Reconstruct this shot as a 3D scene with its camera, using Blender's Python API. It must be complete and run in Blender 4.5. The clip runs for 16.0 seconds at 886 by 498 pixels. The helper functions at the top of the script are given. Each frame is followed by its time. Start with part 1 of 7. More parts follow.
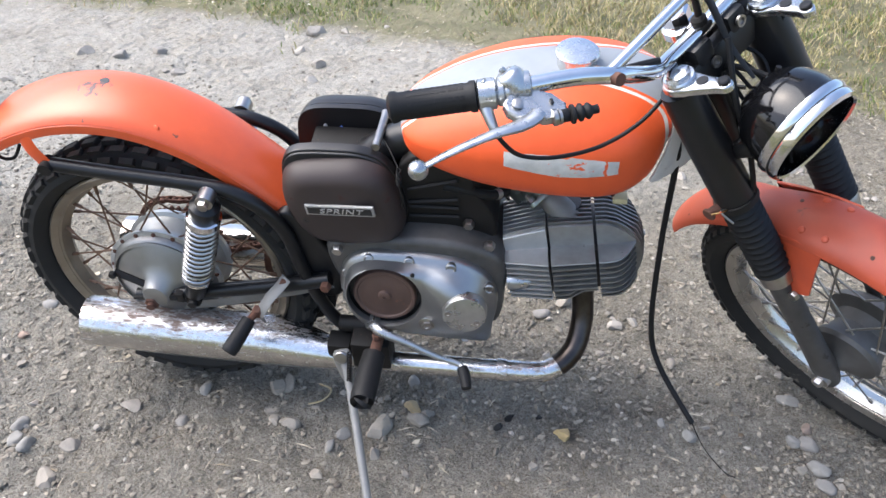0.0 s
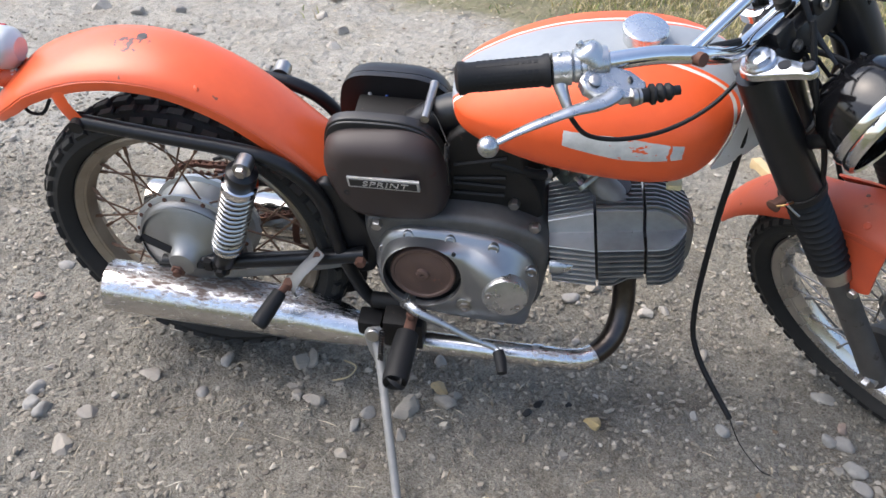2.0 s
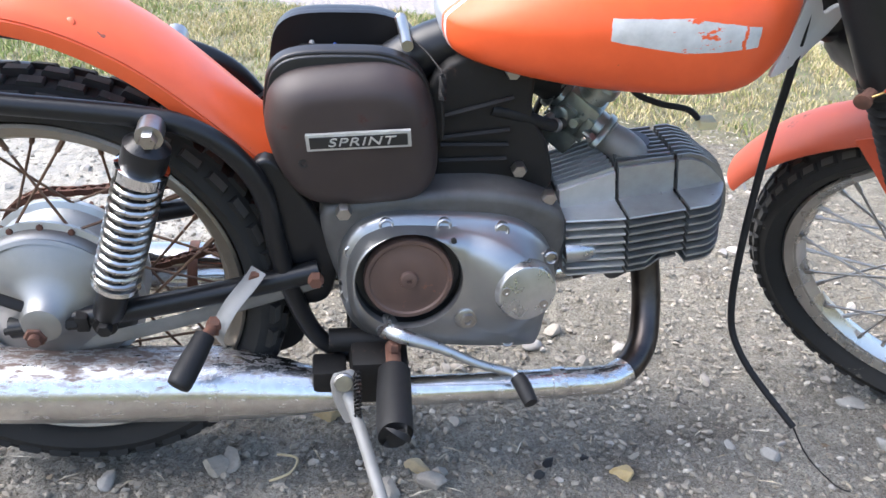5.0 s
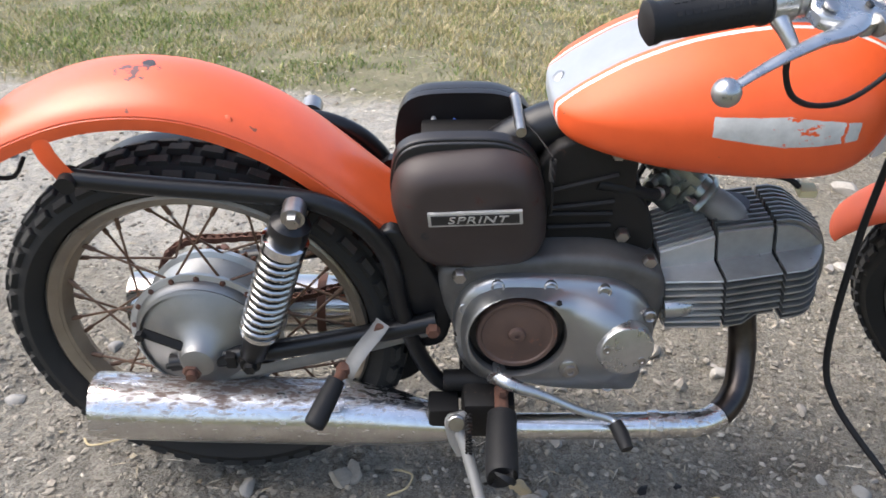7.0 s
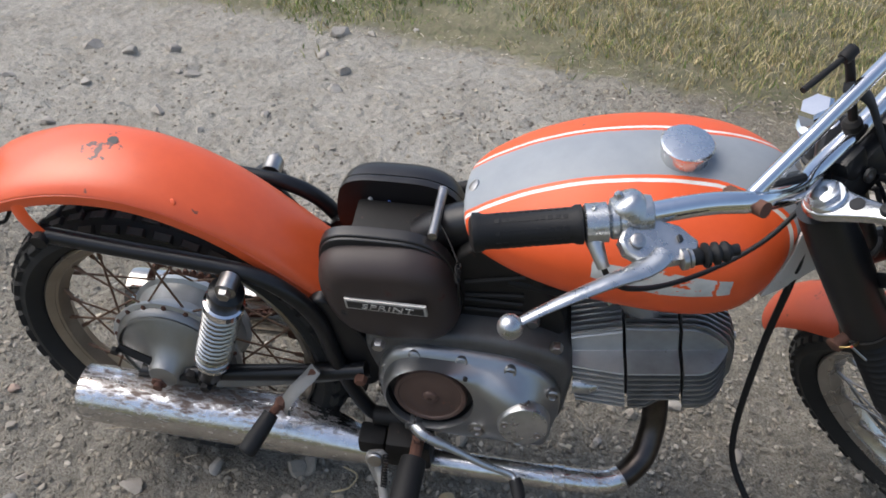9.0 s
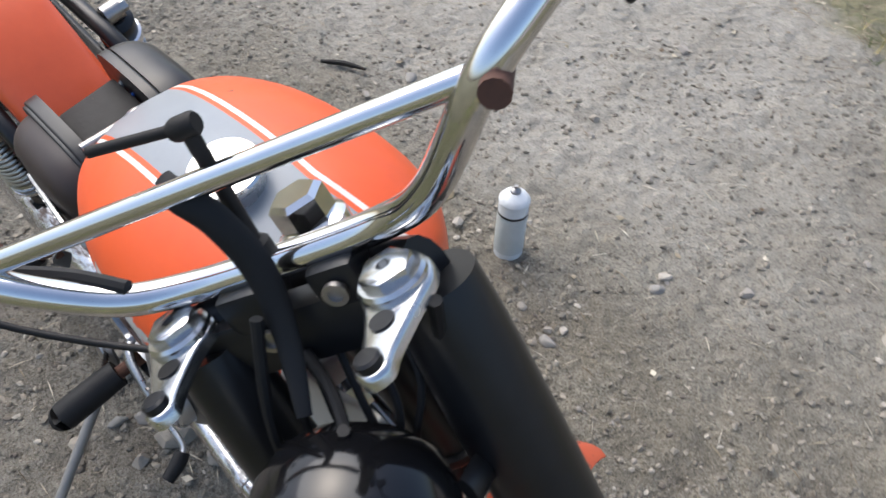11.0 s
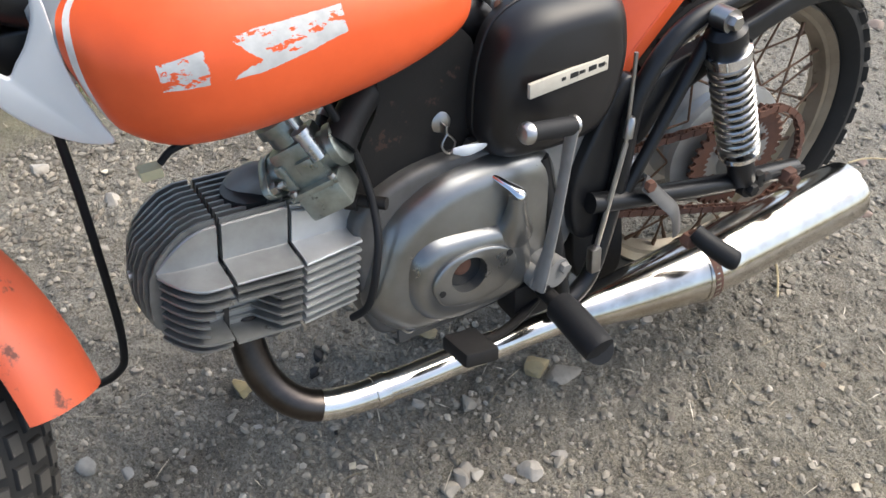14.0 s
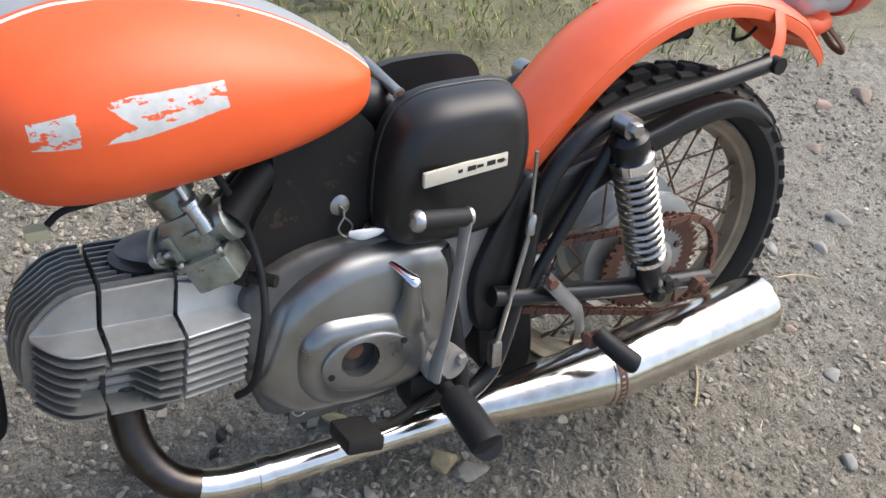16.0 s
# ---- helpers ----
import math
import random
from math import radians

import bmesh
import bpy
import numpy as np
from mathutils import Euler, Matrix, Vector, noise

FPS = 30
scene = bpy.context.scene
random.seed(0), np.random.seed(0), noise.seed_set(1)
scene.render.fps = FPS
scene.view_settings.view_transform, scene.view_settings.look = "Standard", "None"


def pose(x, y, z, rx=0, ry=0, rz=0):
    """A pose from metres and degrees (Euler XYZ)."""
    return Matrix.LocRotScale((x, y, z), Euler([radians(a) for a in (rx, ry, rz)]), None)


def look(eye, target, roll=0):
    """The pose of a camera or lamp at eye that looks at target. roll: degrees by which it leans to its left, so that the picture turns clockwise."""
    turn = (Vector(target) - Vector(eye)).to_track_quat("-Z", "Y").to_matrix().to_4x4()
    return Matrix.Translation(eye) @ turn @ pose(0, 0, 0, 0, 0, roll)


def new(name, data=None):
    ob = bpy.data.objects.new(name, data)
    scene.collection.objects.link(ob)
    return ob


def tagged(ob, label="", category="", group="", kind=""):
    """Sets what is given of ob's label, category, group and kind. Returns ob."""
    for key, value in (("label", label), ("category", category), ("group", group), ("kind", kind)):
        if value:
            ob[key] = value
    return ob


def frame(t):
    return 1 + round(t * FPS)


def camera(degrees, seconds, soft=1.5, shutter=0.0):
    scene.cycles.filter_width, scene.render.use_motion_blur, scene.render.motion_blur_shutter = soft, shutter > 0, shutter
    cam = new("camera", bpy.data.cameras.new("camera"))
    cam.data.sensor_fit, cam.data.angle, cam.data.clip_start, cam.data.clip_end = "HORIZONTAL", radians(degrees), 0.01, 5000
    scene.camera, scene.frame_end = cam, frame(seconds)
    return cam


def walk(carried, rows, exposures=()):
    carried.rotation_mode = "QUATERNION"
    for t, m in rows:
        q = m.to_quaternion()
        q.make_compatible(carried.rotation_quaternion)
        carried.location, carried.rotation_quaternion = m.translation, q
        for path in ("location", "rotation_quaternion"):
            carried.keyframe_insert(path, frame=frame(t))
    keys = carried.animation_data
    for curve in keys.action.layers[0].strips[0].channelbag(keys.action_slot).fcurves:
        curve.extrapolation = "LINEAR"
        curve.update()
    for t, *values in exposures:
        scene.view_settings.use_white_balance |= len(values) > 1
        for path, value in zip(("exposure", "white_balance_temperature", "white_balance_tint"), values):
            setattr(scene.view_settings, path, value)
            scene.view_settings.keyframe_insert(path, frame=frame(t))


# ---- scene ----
# ---- camera ----
cam = camera(55.08, 16.0, soft=1.5, shutter=0.15)
PATH = [
    (0, pose(0.7047, -1.4092, 1.2757, 55.523, 0.363, 6.610)),
    (0.5, pose(0.7050, -1.4127, 1.2735, 55.769, 0.030, 6.739)),
    (1, pose(0.6890, -1.4105, 1.2689, 55.868, -0.734, 6.847)),
    (1.5, pose(0.6462, -1.4023, 1.2594, 55.124, -0.953, 6.907)),
    (2, pose(0.6221, -1.3699, 1.2500, 53.753, -1.890, 7.904)),
    (2.5, pose(0.5834, -1.3046, 1.2126, 53.731, -0.698, 9.428)),
    (3, pose(0.4499, -1.2537, 1.0415, 53.573, -5.176, -0.932)),
    (3.5, pose(0.3987, -1.2199, 0.8477, 60.011, -5.541, -5.288)),
    (4, pose(0.3882, -1.1925, 0.8111, 65.648, -3.684, -6.656)),
    (4.2, pose(0.3843, -1.1885, 0.8100, 66.132, -3.139, -7.226)),
    (6.3, pose(0.3110, -1.1757, 0.8621, 65.317, -0.347, -7.159)),
    (6.5, pose(0.3256, -1.1814, 0.8711, 65.058, -0.171, -6.405)),
    (7, pose(0.3365, -1.2100, 0.9965, 62.512, -0.209, -1.139)),
    (7.5, pose(0.3568, -1.2991, 1.1685, 60.768, 0.408, 3.961)),
    (8, pose(0.4017, -1.2942, 1.2347, 60.977, 0.712, 2.036)),
    (8.5, pose(0.5087, -1.2025, 1.2820, 62.320, 0.058, 5.753)),
    (9, pose(0.5828, -1.1410, 1.3017, 53.861, -1.516, 8.125)),
    (9.5, pose(0.7692, -1.0729, 1.3018, 51.019, -1.115, 6.635)),
    (9.6, pose(0.8407, -1.0507, 1.3090, 49.486, -1.805, 8.377)),
    (10, pose(1.0394, -0.9263, 1.2785, 45.063, -3.171, 17.278)),
    (10.2, pose(1.1029, -0.8390, 1.2663, 43.996, -3.395, 20.246)),
    (11.25, pose(1.3000, -0.3000, 1.2700, 44.240, -1.159, 57.370)),
    (12.3, pose(1.5477, 0.2404, 1.2659, 45.783, 0.476, 94.494)),
    (12.5, pose(1.5067, 0.3224, 1.2603, 43.943, 0.511, 102.497)),
    (13, pose(1.3063, 0.3858, 1.2196, 45.693, -0.320, 119.413)),
    (13.5, pose(1.0904, 0.4415, 1.2011, 42.925, -1.198, 136.563)),
    (14, pose(0.9418, 0.5434, 1.1916, 40.407, -4.032, 150.609)),
    (14.5, pose(0.8986, 0.5701, 1.1911, 41.454, -4.565, 153.914)),
    (15, pose(0.8703, 0.5959, 1.2041, 43.561, -5.929, 151.612)),
    (15.5, pose(0.8658, 0.6110, 1.2126, 44.927, -6.436, 151.105)),
    (16, pose(0.8574, 0.5974, 1.1941, 46.614, -7.747, 152.396)),
]

walk(cam, PATH, exposures=[(0, 1.37, 6100, 10), (2.5, 1.15, 6250, 10), (3, 1.62, 6150, 10), (3.5, 1.92, 6050, 10), (4, 1.9, 5900, 10), (6.5, 1.5, 6200, 10), (7, 1.3, 6350, 10), (8.5, 0.85, 6500, 8), (9, 0.58, 6300, 9), (10, 0.62, 6050, 10), (12.5, 1.12, 6500, 7), (13, 1.2, 6500, 7), (13.5, 1.02, 6500, 7), (14.5, 1.3, 6500, 7), (15.5, 1.28, 6400, 7), (16, 1.12, 6400, 8)])

# ---- world and light: soft evening light under a pale sky ----
SUN_EL, SUN_AZ = 55.0, 178.0   # degrees; azimuth from +x towards +y
world = bpy.data.worlds.new("sky")
scene.world = world
world.use_nodes = True
wn = world.node_tree
sky = wn.nodes.new("ShaderNodeTexSky")
sky.sky_type, sky.sun_disc = "NISHITA", False
sky.sun_elevation, sky.sun_rotation = radians(SUN_EL), radians(90 - SUN_AZ)
sky.air_density, sky.dust_density, sky.ozone_density = 1.0, 4.0, 1.0
wn.links.new(sky.outputs[0], wn.nodes["Background"].inputs[0])
wn.nodes["Background"].inputs[1].default_value = 0.15
sun_data = bpy.data.lights.new("sun", "SUN")
sun_data.energy, sun_data.angle, sun_data.color = 1.4, radians(60), (1.0, 0.97, 0.93)
sun = new("sun", sun_data)
sun.matrix_world = look((6 * math.cos(radians(SUN_AZ)), 6 * math.sin(radians(SUN_AZ)), 6 * math.tan(radians(SUN_EL))), (0, 0, 0))

# ---- materials ----
def nodes_of(m):
    m.use_nodes = True
    return m.node_tree, m.node_tree.nodes["Principled BSDF"]


def tex_noise(t, coord, scale, detail=4.0, rough=0.6):
    n = t.nodes.new("ShaderNodeTexNoise")
    n.inputs["Scale"].default_value, n.inputs["Detail"].default_value = scale, detail
    n.inputs["Roughness"].default_value = rough
    t.links.new(coord, n.inputs["Vector"])
    return n.outputs["Fac"]


def ramp(t, fac, lo, hi):
    r = t.nodes.new("ShaderNodeMapRange")
    r.clamp = True
    t.links.new(fac, r.inputs[0])
    r.inputs[1].default_value, r.inputs[2].default_value = lo, hi
    return r.outputs[0]


def mix(t, fac, a, b, mode="MIX"):
    n = t.nodes.new("ShaderNodeMix")
    n.data_type, n.blend_type = "RGBA", mode
    for sock, v in ((n.inputs[0], fac), (n.inputs[6], a), (n.inputs[7], b)):
        if isinstance(v, (int, float)):
            sock.default_value = v
        elif isinstance(v, tuple):
            sock.default_value = (*v, 1) if len(v) == 3 else v
        else:
            t.links.new(v, sock)
    return n.outputs[2]


def mathn(t, op, a, b=0.0, c=0.0):
    n = t.nodes.new("ShaderNodeMath")
    n.operation = op
    for sock, v in zip(n.inputs, (a, b, c)):
        if isinstance(v, (int, float)):
            sock.default_value = v
        else:
            t.links.new(v, sock)
    return n.outputs[0]


def coords(t):
    return t.nodes.new("ShaderNodeTexCoord").outputs["Object"]


def bump(t, bsdf, height, strength, dist=0.002):
    b = t.nodes.new("ShaderNodeBump")
    b.inputs["Strength"].default_value, b.inputs["Distance"].default_value = strength, dist
    t.links.new(height, b.inputs["Height"])
    t.links.new(b.outputs[0], bsdf.inputs["Normal"])


def surface(name, base, dark=None, rough=0.5, metal=0.0, grain=60.0, spots=None, spot_amount=0.6, spot_scale=25.0,
            bump_strength=0.15, rough_var=0.15, coat=0.0, spec=0.5):
    """A worn surface: base and dark mixed at two scales, optional spots (rust, dirt, chips) and fine relief."""
    m = bpy.data.materials.new(name)
    t, p = nodes_of(m)
    co = coords(t)
    big, small = tex_noise(t, co, grain * 0.12, 3), tex_noise(t, co, grain, 5)
    dark = dark or tuple(c * 0.65 for c in base)
    both = mathn(t, "ADD", mathn(t, "MULTIPLY", big, 0.6), mathn(t, "MULTIPLY", small, 0.4))
    col = mix(t, ramp(t, both, 0.32, 0.68), dark, base)
    rg = ramp(t, small, 0.2, 0.8)
    rough_out = mathn(t, "MULTIPLY_ADD", rg, rough_var, rough - rough_var / 2)
    metal_out = metal
    if spots:
        s = tex_noise(t, co, spot_scale, 8, 0.7)
        edge = 0.72 - 0.24 * spot_amount
        f = ramp(t, s, edge, edge + 0.04)
        col = mix(t, f, col, spots)
        rough_out = mathn(t, "MAXIMUM", rough_out, mathn(t, "MULTIPLY", f, 0.8))
        if metal:
            metal_out = mathn(t, "MULTIPLY_ADD", f, -metal * 0.9, metal)
    t.links.new(col, p.inputs["Base Color"])
    t.links.new(rough_out, p.inputs["Roughness"])
    if isinstance(metal_out, float):
        p.inputs["Metallic"].default_value = metal_out
    else:
        t.links.new(metal_out, p.inputs["Metallic"])
    p.inputs["Coat Weight"].default_value = coat
    p.inputs["Specular IOR Level"].default_value = spec
    p.inputs["Coat Roughness"].default_value = 0.12
    bump(t, p, small, bump_strength)
    return m


ORANGE = (0.75, 0.110, 0.029)
orange = surface("orange_paint", ORANGE, (0.63, 0.074, 0.014), 0.38, grain=22, spots=(0.10, 0.05, 0.03), spot_amount=0.02, spot_scale=38, bump_strength=0.04, coat=0.25)
orange_worn = surface("worn_orange_paint", (0.56, 0.088, 0.030), (0.38, 0.055, 0.023), 0.52, grain=30, spots=(0.12, 0.042, 0.030), spot_amount=0.34, spot_scale=20, bump_strength=0.10)
black = surface("satin_black_paint", (0.014, 0.014, 0.015), (0.008, 0.008, 0.009), 0.34, grain=50, spots=(0.05, 0.032, 0.024), spot_amount=0.10, spot_scale=40, bump_strength=0.06, spec=0.35)
black_gloss = surface("gloss_black_paint", (0.006, 0.006, 0.007), (0.004, 0.004, 0.0045), 0.10, grain=30, bump_strength=0.02, rough_var=0.06, spec=0.45)
grime = surface("greasy_black_metal", (0.016, 0.014, 0.013), (0.007, 0.0065, 0.006), 0.62, spec=0.3, grain=60, spots=(0.05, 0.03, 0.022), spot_amount=0.45, spot_scale=30, bump_strength=0.3)
cover_right = surface("faded_brown_black_plastic", (0.050, 0.036, 0.032), (0.028, 0.021, 0.020), 0.50, spec=0.35, grain=18, spots=(0.052, 0.024, 0.019), spot_amount=0.5, spot_scale=9, bump_strength=0.06)
cover_left = surface("faded_black_plastic", (0.019, 0.017, 0.017), (0.011, 0.010, 0.010), 0.36, spec=0.42, grain=26, spots=(0.060, 0.044, 0.036), spot_amount=0.20, spot_scale=24, bump_strength=0.08)
chrome = surface("chrome", (0.78, 0.78, 0.78), (0.66, 0.66, 0.67), 0.09, 1.0, grain=40, rough_var=0.08, bump_strength=0.03)
chrome_left = surface("polished_muffler_chrome", (0.76, 0.74, 0.71), (0.50, 0.46, 0.40), 0.15, 1.0, grain=36, spots=(0.20, 0.15, 0.11), spot_amount=0.26, spot_scale=22, rough_var=0.12, bump_strength=0.05)
blued = surface("heat_stained_pipe", (0.115, 0.098, 0.088), (0.030, 0.027, 0.027), 0.32, 1.0, grain=30, spots=(0.07, 0.05, 0.04), spot_amount=0.3, bump_strength=0.1)
alloy = surface("cast_alloy", (0.56, 0.57, 0.58), (0.30, 0.305, 0.31), 0.30, 0.9, grain=45, spots=(0.16, 0.14, 0.12), spot_amount=0.16, spot_scale=34, rough_var=0.25, bump_strength=0.14)
alloy_cover = surface("satin_cast_alloy", (0.38, 0.385, 0.39), (0.235, 0.238, 0.24), 0.34, 0.9, grain=14, spots=(0.16, 0.14, 0.12), spot_amount=0.03, spot_scale=34, rough_var=0.16, bump_strength=0.06)
alloy_dull = surface("dull_oxidised_alloy", (0.66, 0.665, 0.655), (0.40, 0.40, 0.385), 0.42, 0.6, grain=26, spots=(0.14, 0.13, 0.115), spot_amount=0.20, spot_scale=34, rough_var=0.22, bump_strength=0.14)
alloy_fin = surface("grimy_fin_alloy", (0.43, 0.435, 0.42), (0.22, 0.216, 0.205), 0.42, 0.6, grain=34, spots=(0.09, 0.082, 0.072), spot_amount=0.30, spot_scale=40, rough_var=0.22, bump_strength=0.16)
alloy_soot = surface("sooty_fin_alloy", (0.31, 0.312, 0.30), (0.13, 0.127, 0.12), 0.44, 0.6, grain=34, spots=(0.06, 0.055, 0.048), spot_amount=0.34, spot_scale=40, rough_var=0.22, bump_strength=0.16)
alloy_left = surface("greasy_cast_alloy", (0.36, 0.36, 0.352), (0.185, 0.183, 0.176), 0.33, 0.9, grain=15, spots=(0.09, 0.078, 0.065), spot_amount=0.16, spot_scale=26, rough_var=0.2, bump_strength=0.08)
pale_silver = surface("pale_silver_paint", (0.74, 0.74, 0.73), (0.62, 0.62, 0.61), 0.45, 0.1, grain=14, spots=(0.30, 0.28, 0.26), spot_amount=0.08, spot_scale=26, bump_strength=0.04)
alloy_hub = surface("dirty_hub_alloy", (0.34, 0.335, 0.325), (0.20, 0.195, 0.186), 0.42, 0.8, grain=14, spots=(0.12, 0.10, 0.085), spot_amount=0.12, spot_scale=24, rough_var=0.2, bump_strength=0.10)
alloy_carb = surface("greenish_pot_metal", (0.40, 0.43, 0.39), (0.10, 0.11, 0.098), 0.34, 0.75, grain=55, spots=(0.05, 0.048, 0.04), spot_amount=0.34, spot_scale=48, rough_var=0.25, bump_strength=0.22)
alloy_grey = surface("grey_painted_alloy", (0.30, 0.29, 0.275), (0.17, 0.165, 0.155), 0.55, 0.3, grain=35, spots=(0.13, 0.12, 0.11), spot_amount=0.2, spot_scale=30, bump_strength=0.12)
alloy_dark = surface("oily_dark_alloy", (0.15, 0.145, 0.14), (0.07, 0.066, 0.062), 0.52, 0.5, grain=40, spots=(0.05, 0.04, 0.035), spot_amount=0.4, spot_scale=20, bump_strength=0.2)
steel = surface("bare_steel", (0.48, 0.47, 0.46), (0.30, 0.28, 0.26), 0.34, 1.0, grain=60, spots=(0.15, 0.08, 0.05), spot_amount=0.25, spot_scale=50, bump_strength=0.1)
rust = surface("rust", (0.15, 0.065, 0.038), (0.065, 0.032, 0.024), 0.85, grain=70, spots=(0.24, 0.11, 0.06), spot_amount=0.3, spot_scale=60, bump_strength=0.4)
rust_disc = surface("rusty_brown_disc", (0.14, 0.085, 0.066), (0.085, 0.055, 0.046), 0.55, 0.35, grain=30, spots=(0.19, 0.08, 0.05), spot_amount=0.4, spot_scale=30, bump_strength=0.15)
spoke_mat = surface("rusty_spoke_steel", (0.22, 0.13, 0.08), (0.11, 0.065, 0.045), 0.6, 0.6, grain=120, spots=(0.40, 0.37, 0.33), spot_amount=0.35, spot_scale=60, bump_strength=0.2)
spoke_bright = surface("dull_spoke_steel", (0.45, 0.43, 0.40), (0.25, 0.22, 0.19), 0.4, 0.9, grain=120, bump_strength=0.1)
rim_mat = surface("dusty_rim_steel", (0.40, 0.35, 0.28), (0.20, 0.165, 0.125), 0.42, 0.75, grain=22, spots=(0.17, 0.12, 0.08), spot_amount=0.4, spot_scale=14, bump_strength=0.15)
rim_front = surface("bright_rim_steel", (0.66, 0.64, 0.60), (0.40, 0.37, 0.33), 0.28, 0.95, grain=22, spots=(0.28, 0.23, 0.18), spot_amount=0.3, spot_scale=16, bump_strength=0.12)
rubber = surface("dusty_tyre_rubber", (0.030, 0.0285, 0.0265), (0.016, 0.0155, 0.0145), 0.78, spec=0.3, grain=40, spots=(0.11, 0.097, 0.080), spot_amount=0.30, spot_scale=16, bump_strength=0.35)
tread = surface("dusty_tread_rubber", (0.085, 0.078, 0.068), (0.045, 0.042, 0.038), 0.85, spec=0.25, grain=50, spots=(0.15, 0.13, 0.11), spot_amount=0.3, spot_scale=18, bump_strength=0.3)
rubber_part = surface("black_rubber", (0.012, 0.012, 0.013), (0.007, 0.007, 0.0075), 0.60, spec=0.3, grain=60, spots=(0.05, 0.047, 0.042), spot_amount=0.15, bump_strength=0.2)
silver = surface("silver_paint", (0.52, 0.535, 0.55), (0.42, 0.435, 0.45), 0.40, 0.3, grain=14, spots=(0.17, 0.16, 0.15), spot_amount=0.06, spot_scale=30, bump_strength=0.04)
brass = surface("brass_clamp", (0.42, 0.30, 0.12), (0.20, 0.13, 0.06), 0.4, 0.9, grain=80)
white_plastic = surface("cream_plastic", (0.66, 0.60, 0.36), (0.54, 0.48, 0.28), 0.5, grain=60)
red_glass = surface("red_lens_plastic", (0.42, 0.010, 0.014), (0.32, 0.008, 0.010), 0.15, grain=30, coat=0.5)
lens_plastic = surface("faded_red_lens_plastic", (0.55, 0.055, 0.022), (0.40, 0.022, 0.020), 0.3, grain=12, coat=0.3)
orange_grimy = surface("grimy_orange_paint", (0.50, 0.084, 0.030), (0.33, 0.052, 0.024), 0.48, grain=18, spots=(0.13, 0.042, 0.028), spot_amount=0.46, spot_scale=13, bump_strength=0.12)
orange_scraped = surface("scraped_orange_paint", (0.66, 0.10, 0.03), (0.50, 0.07, 0.025), 0.5, grain=26, spots=(0.62, 0.62, 0.60), spot_amount=0.42, spot_scale=22, bump_strength=0.08)
badge_silver = surface("badge_silver", (0.62, 0.62, 0.60), (0.40, 0.39, 0.37), 0.35, 0.5, grain=90, spots=(0.09, 0.07, 0.06), spot_amount=0.15, spot_scale=60)
badge_worn = surface("worn_cream_badge", (0.62, 0.57, 0.47), (0.46, 0.41, 0.33), 0.55, 0.0, grain=70, spots=(0.07, 0.05, 0.04), spot_amount=0.45, spot_scale=70)
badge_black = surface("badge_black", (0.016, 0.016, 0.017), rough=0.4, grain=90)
spring_steel = surface("dull_chrome_spring", (0.52, 0.51, 0.49), (0.34, 0.33, 0.31), 0.30, 1.0, grain=60, spots=(0.17, 0.12, 0.09), spot_amount=0.2, spot_scale=60, bump_strength=0.08)
cap_metal = surface("worn_plated_cap", (0.74, 0.74, 0.73), (0.58, 0.58, 0.575), 0.27, 1.0, grain=30, spots=(0.40, 0.30, 0.24), spot_amount=0.10, spot_scale=40, rough_var=0.12, bump_strength=0.05)
bracket_alloy = surface("polished_bracket_alloy", (0.66, 0.67, 0.68), (0.46, 0.465, 0.47), 0.24, 1.0, grain=36, spots=(0.22, 0.20, 0.18), spot_amount=0.12, spot_scale=44, rough_var=0.15, bump_strength=0.06)
blue_wire = surface("blue_wire_plastic", (0.03, 0.10, 0.45), rough=0.4)
white_paint = surface("white_can_paint", (0.78, 0.80, 0.81), (0.70, 0.72, 0.73), 0.3, grain=40, bump_strength=0.03)
grey_label = surface("pale_grey_can_label", (0.60, 0.63, 0.625), (0.50, 0.535, 0.53), 0.35, grain=50, bump_strength=0.03)
pine = surface("pale_pine_wood", (0.52, 0.40, 0.22), (0.40, 0.29, 0.15), 0.7, grain=60, spots=(0.30, 0.12, 0.06), spot_amount=0.2, spot_scale=22)



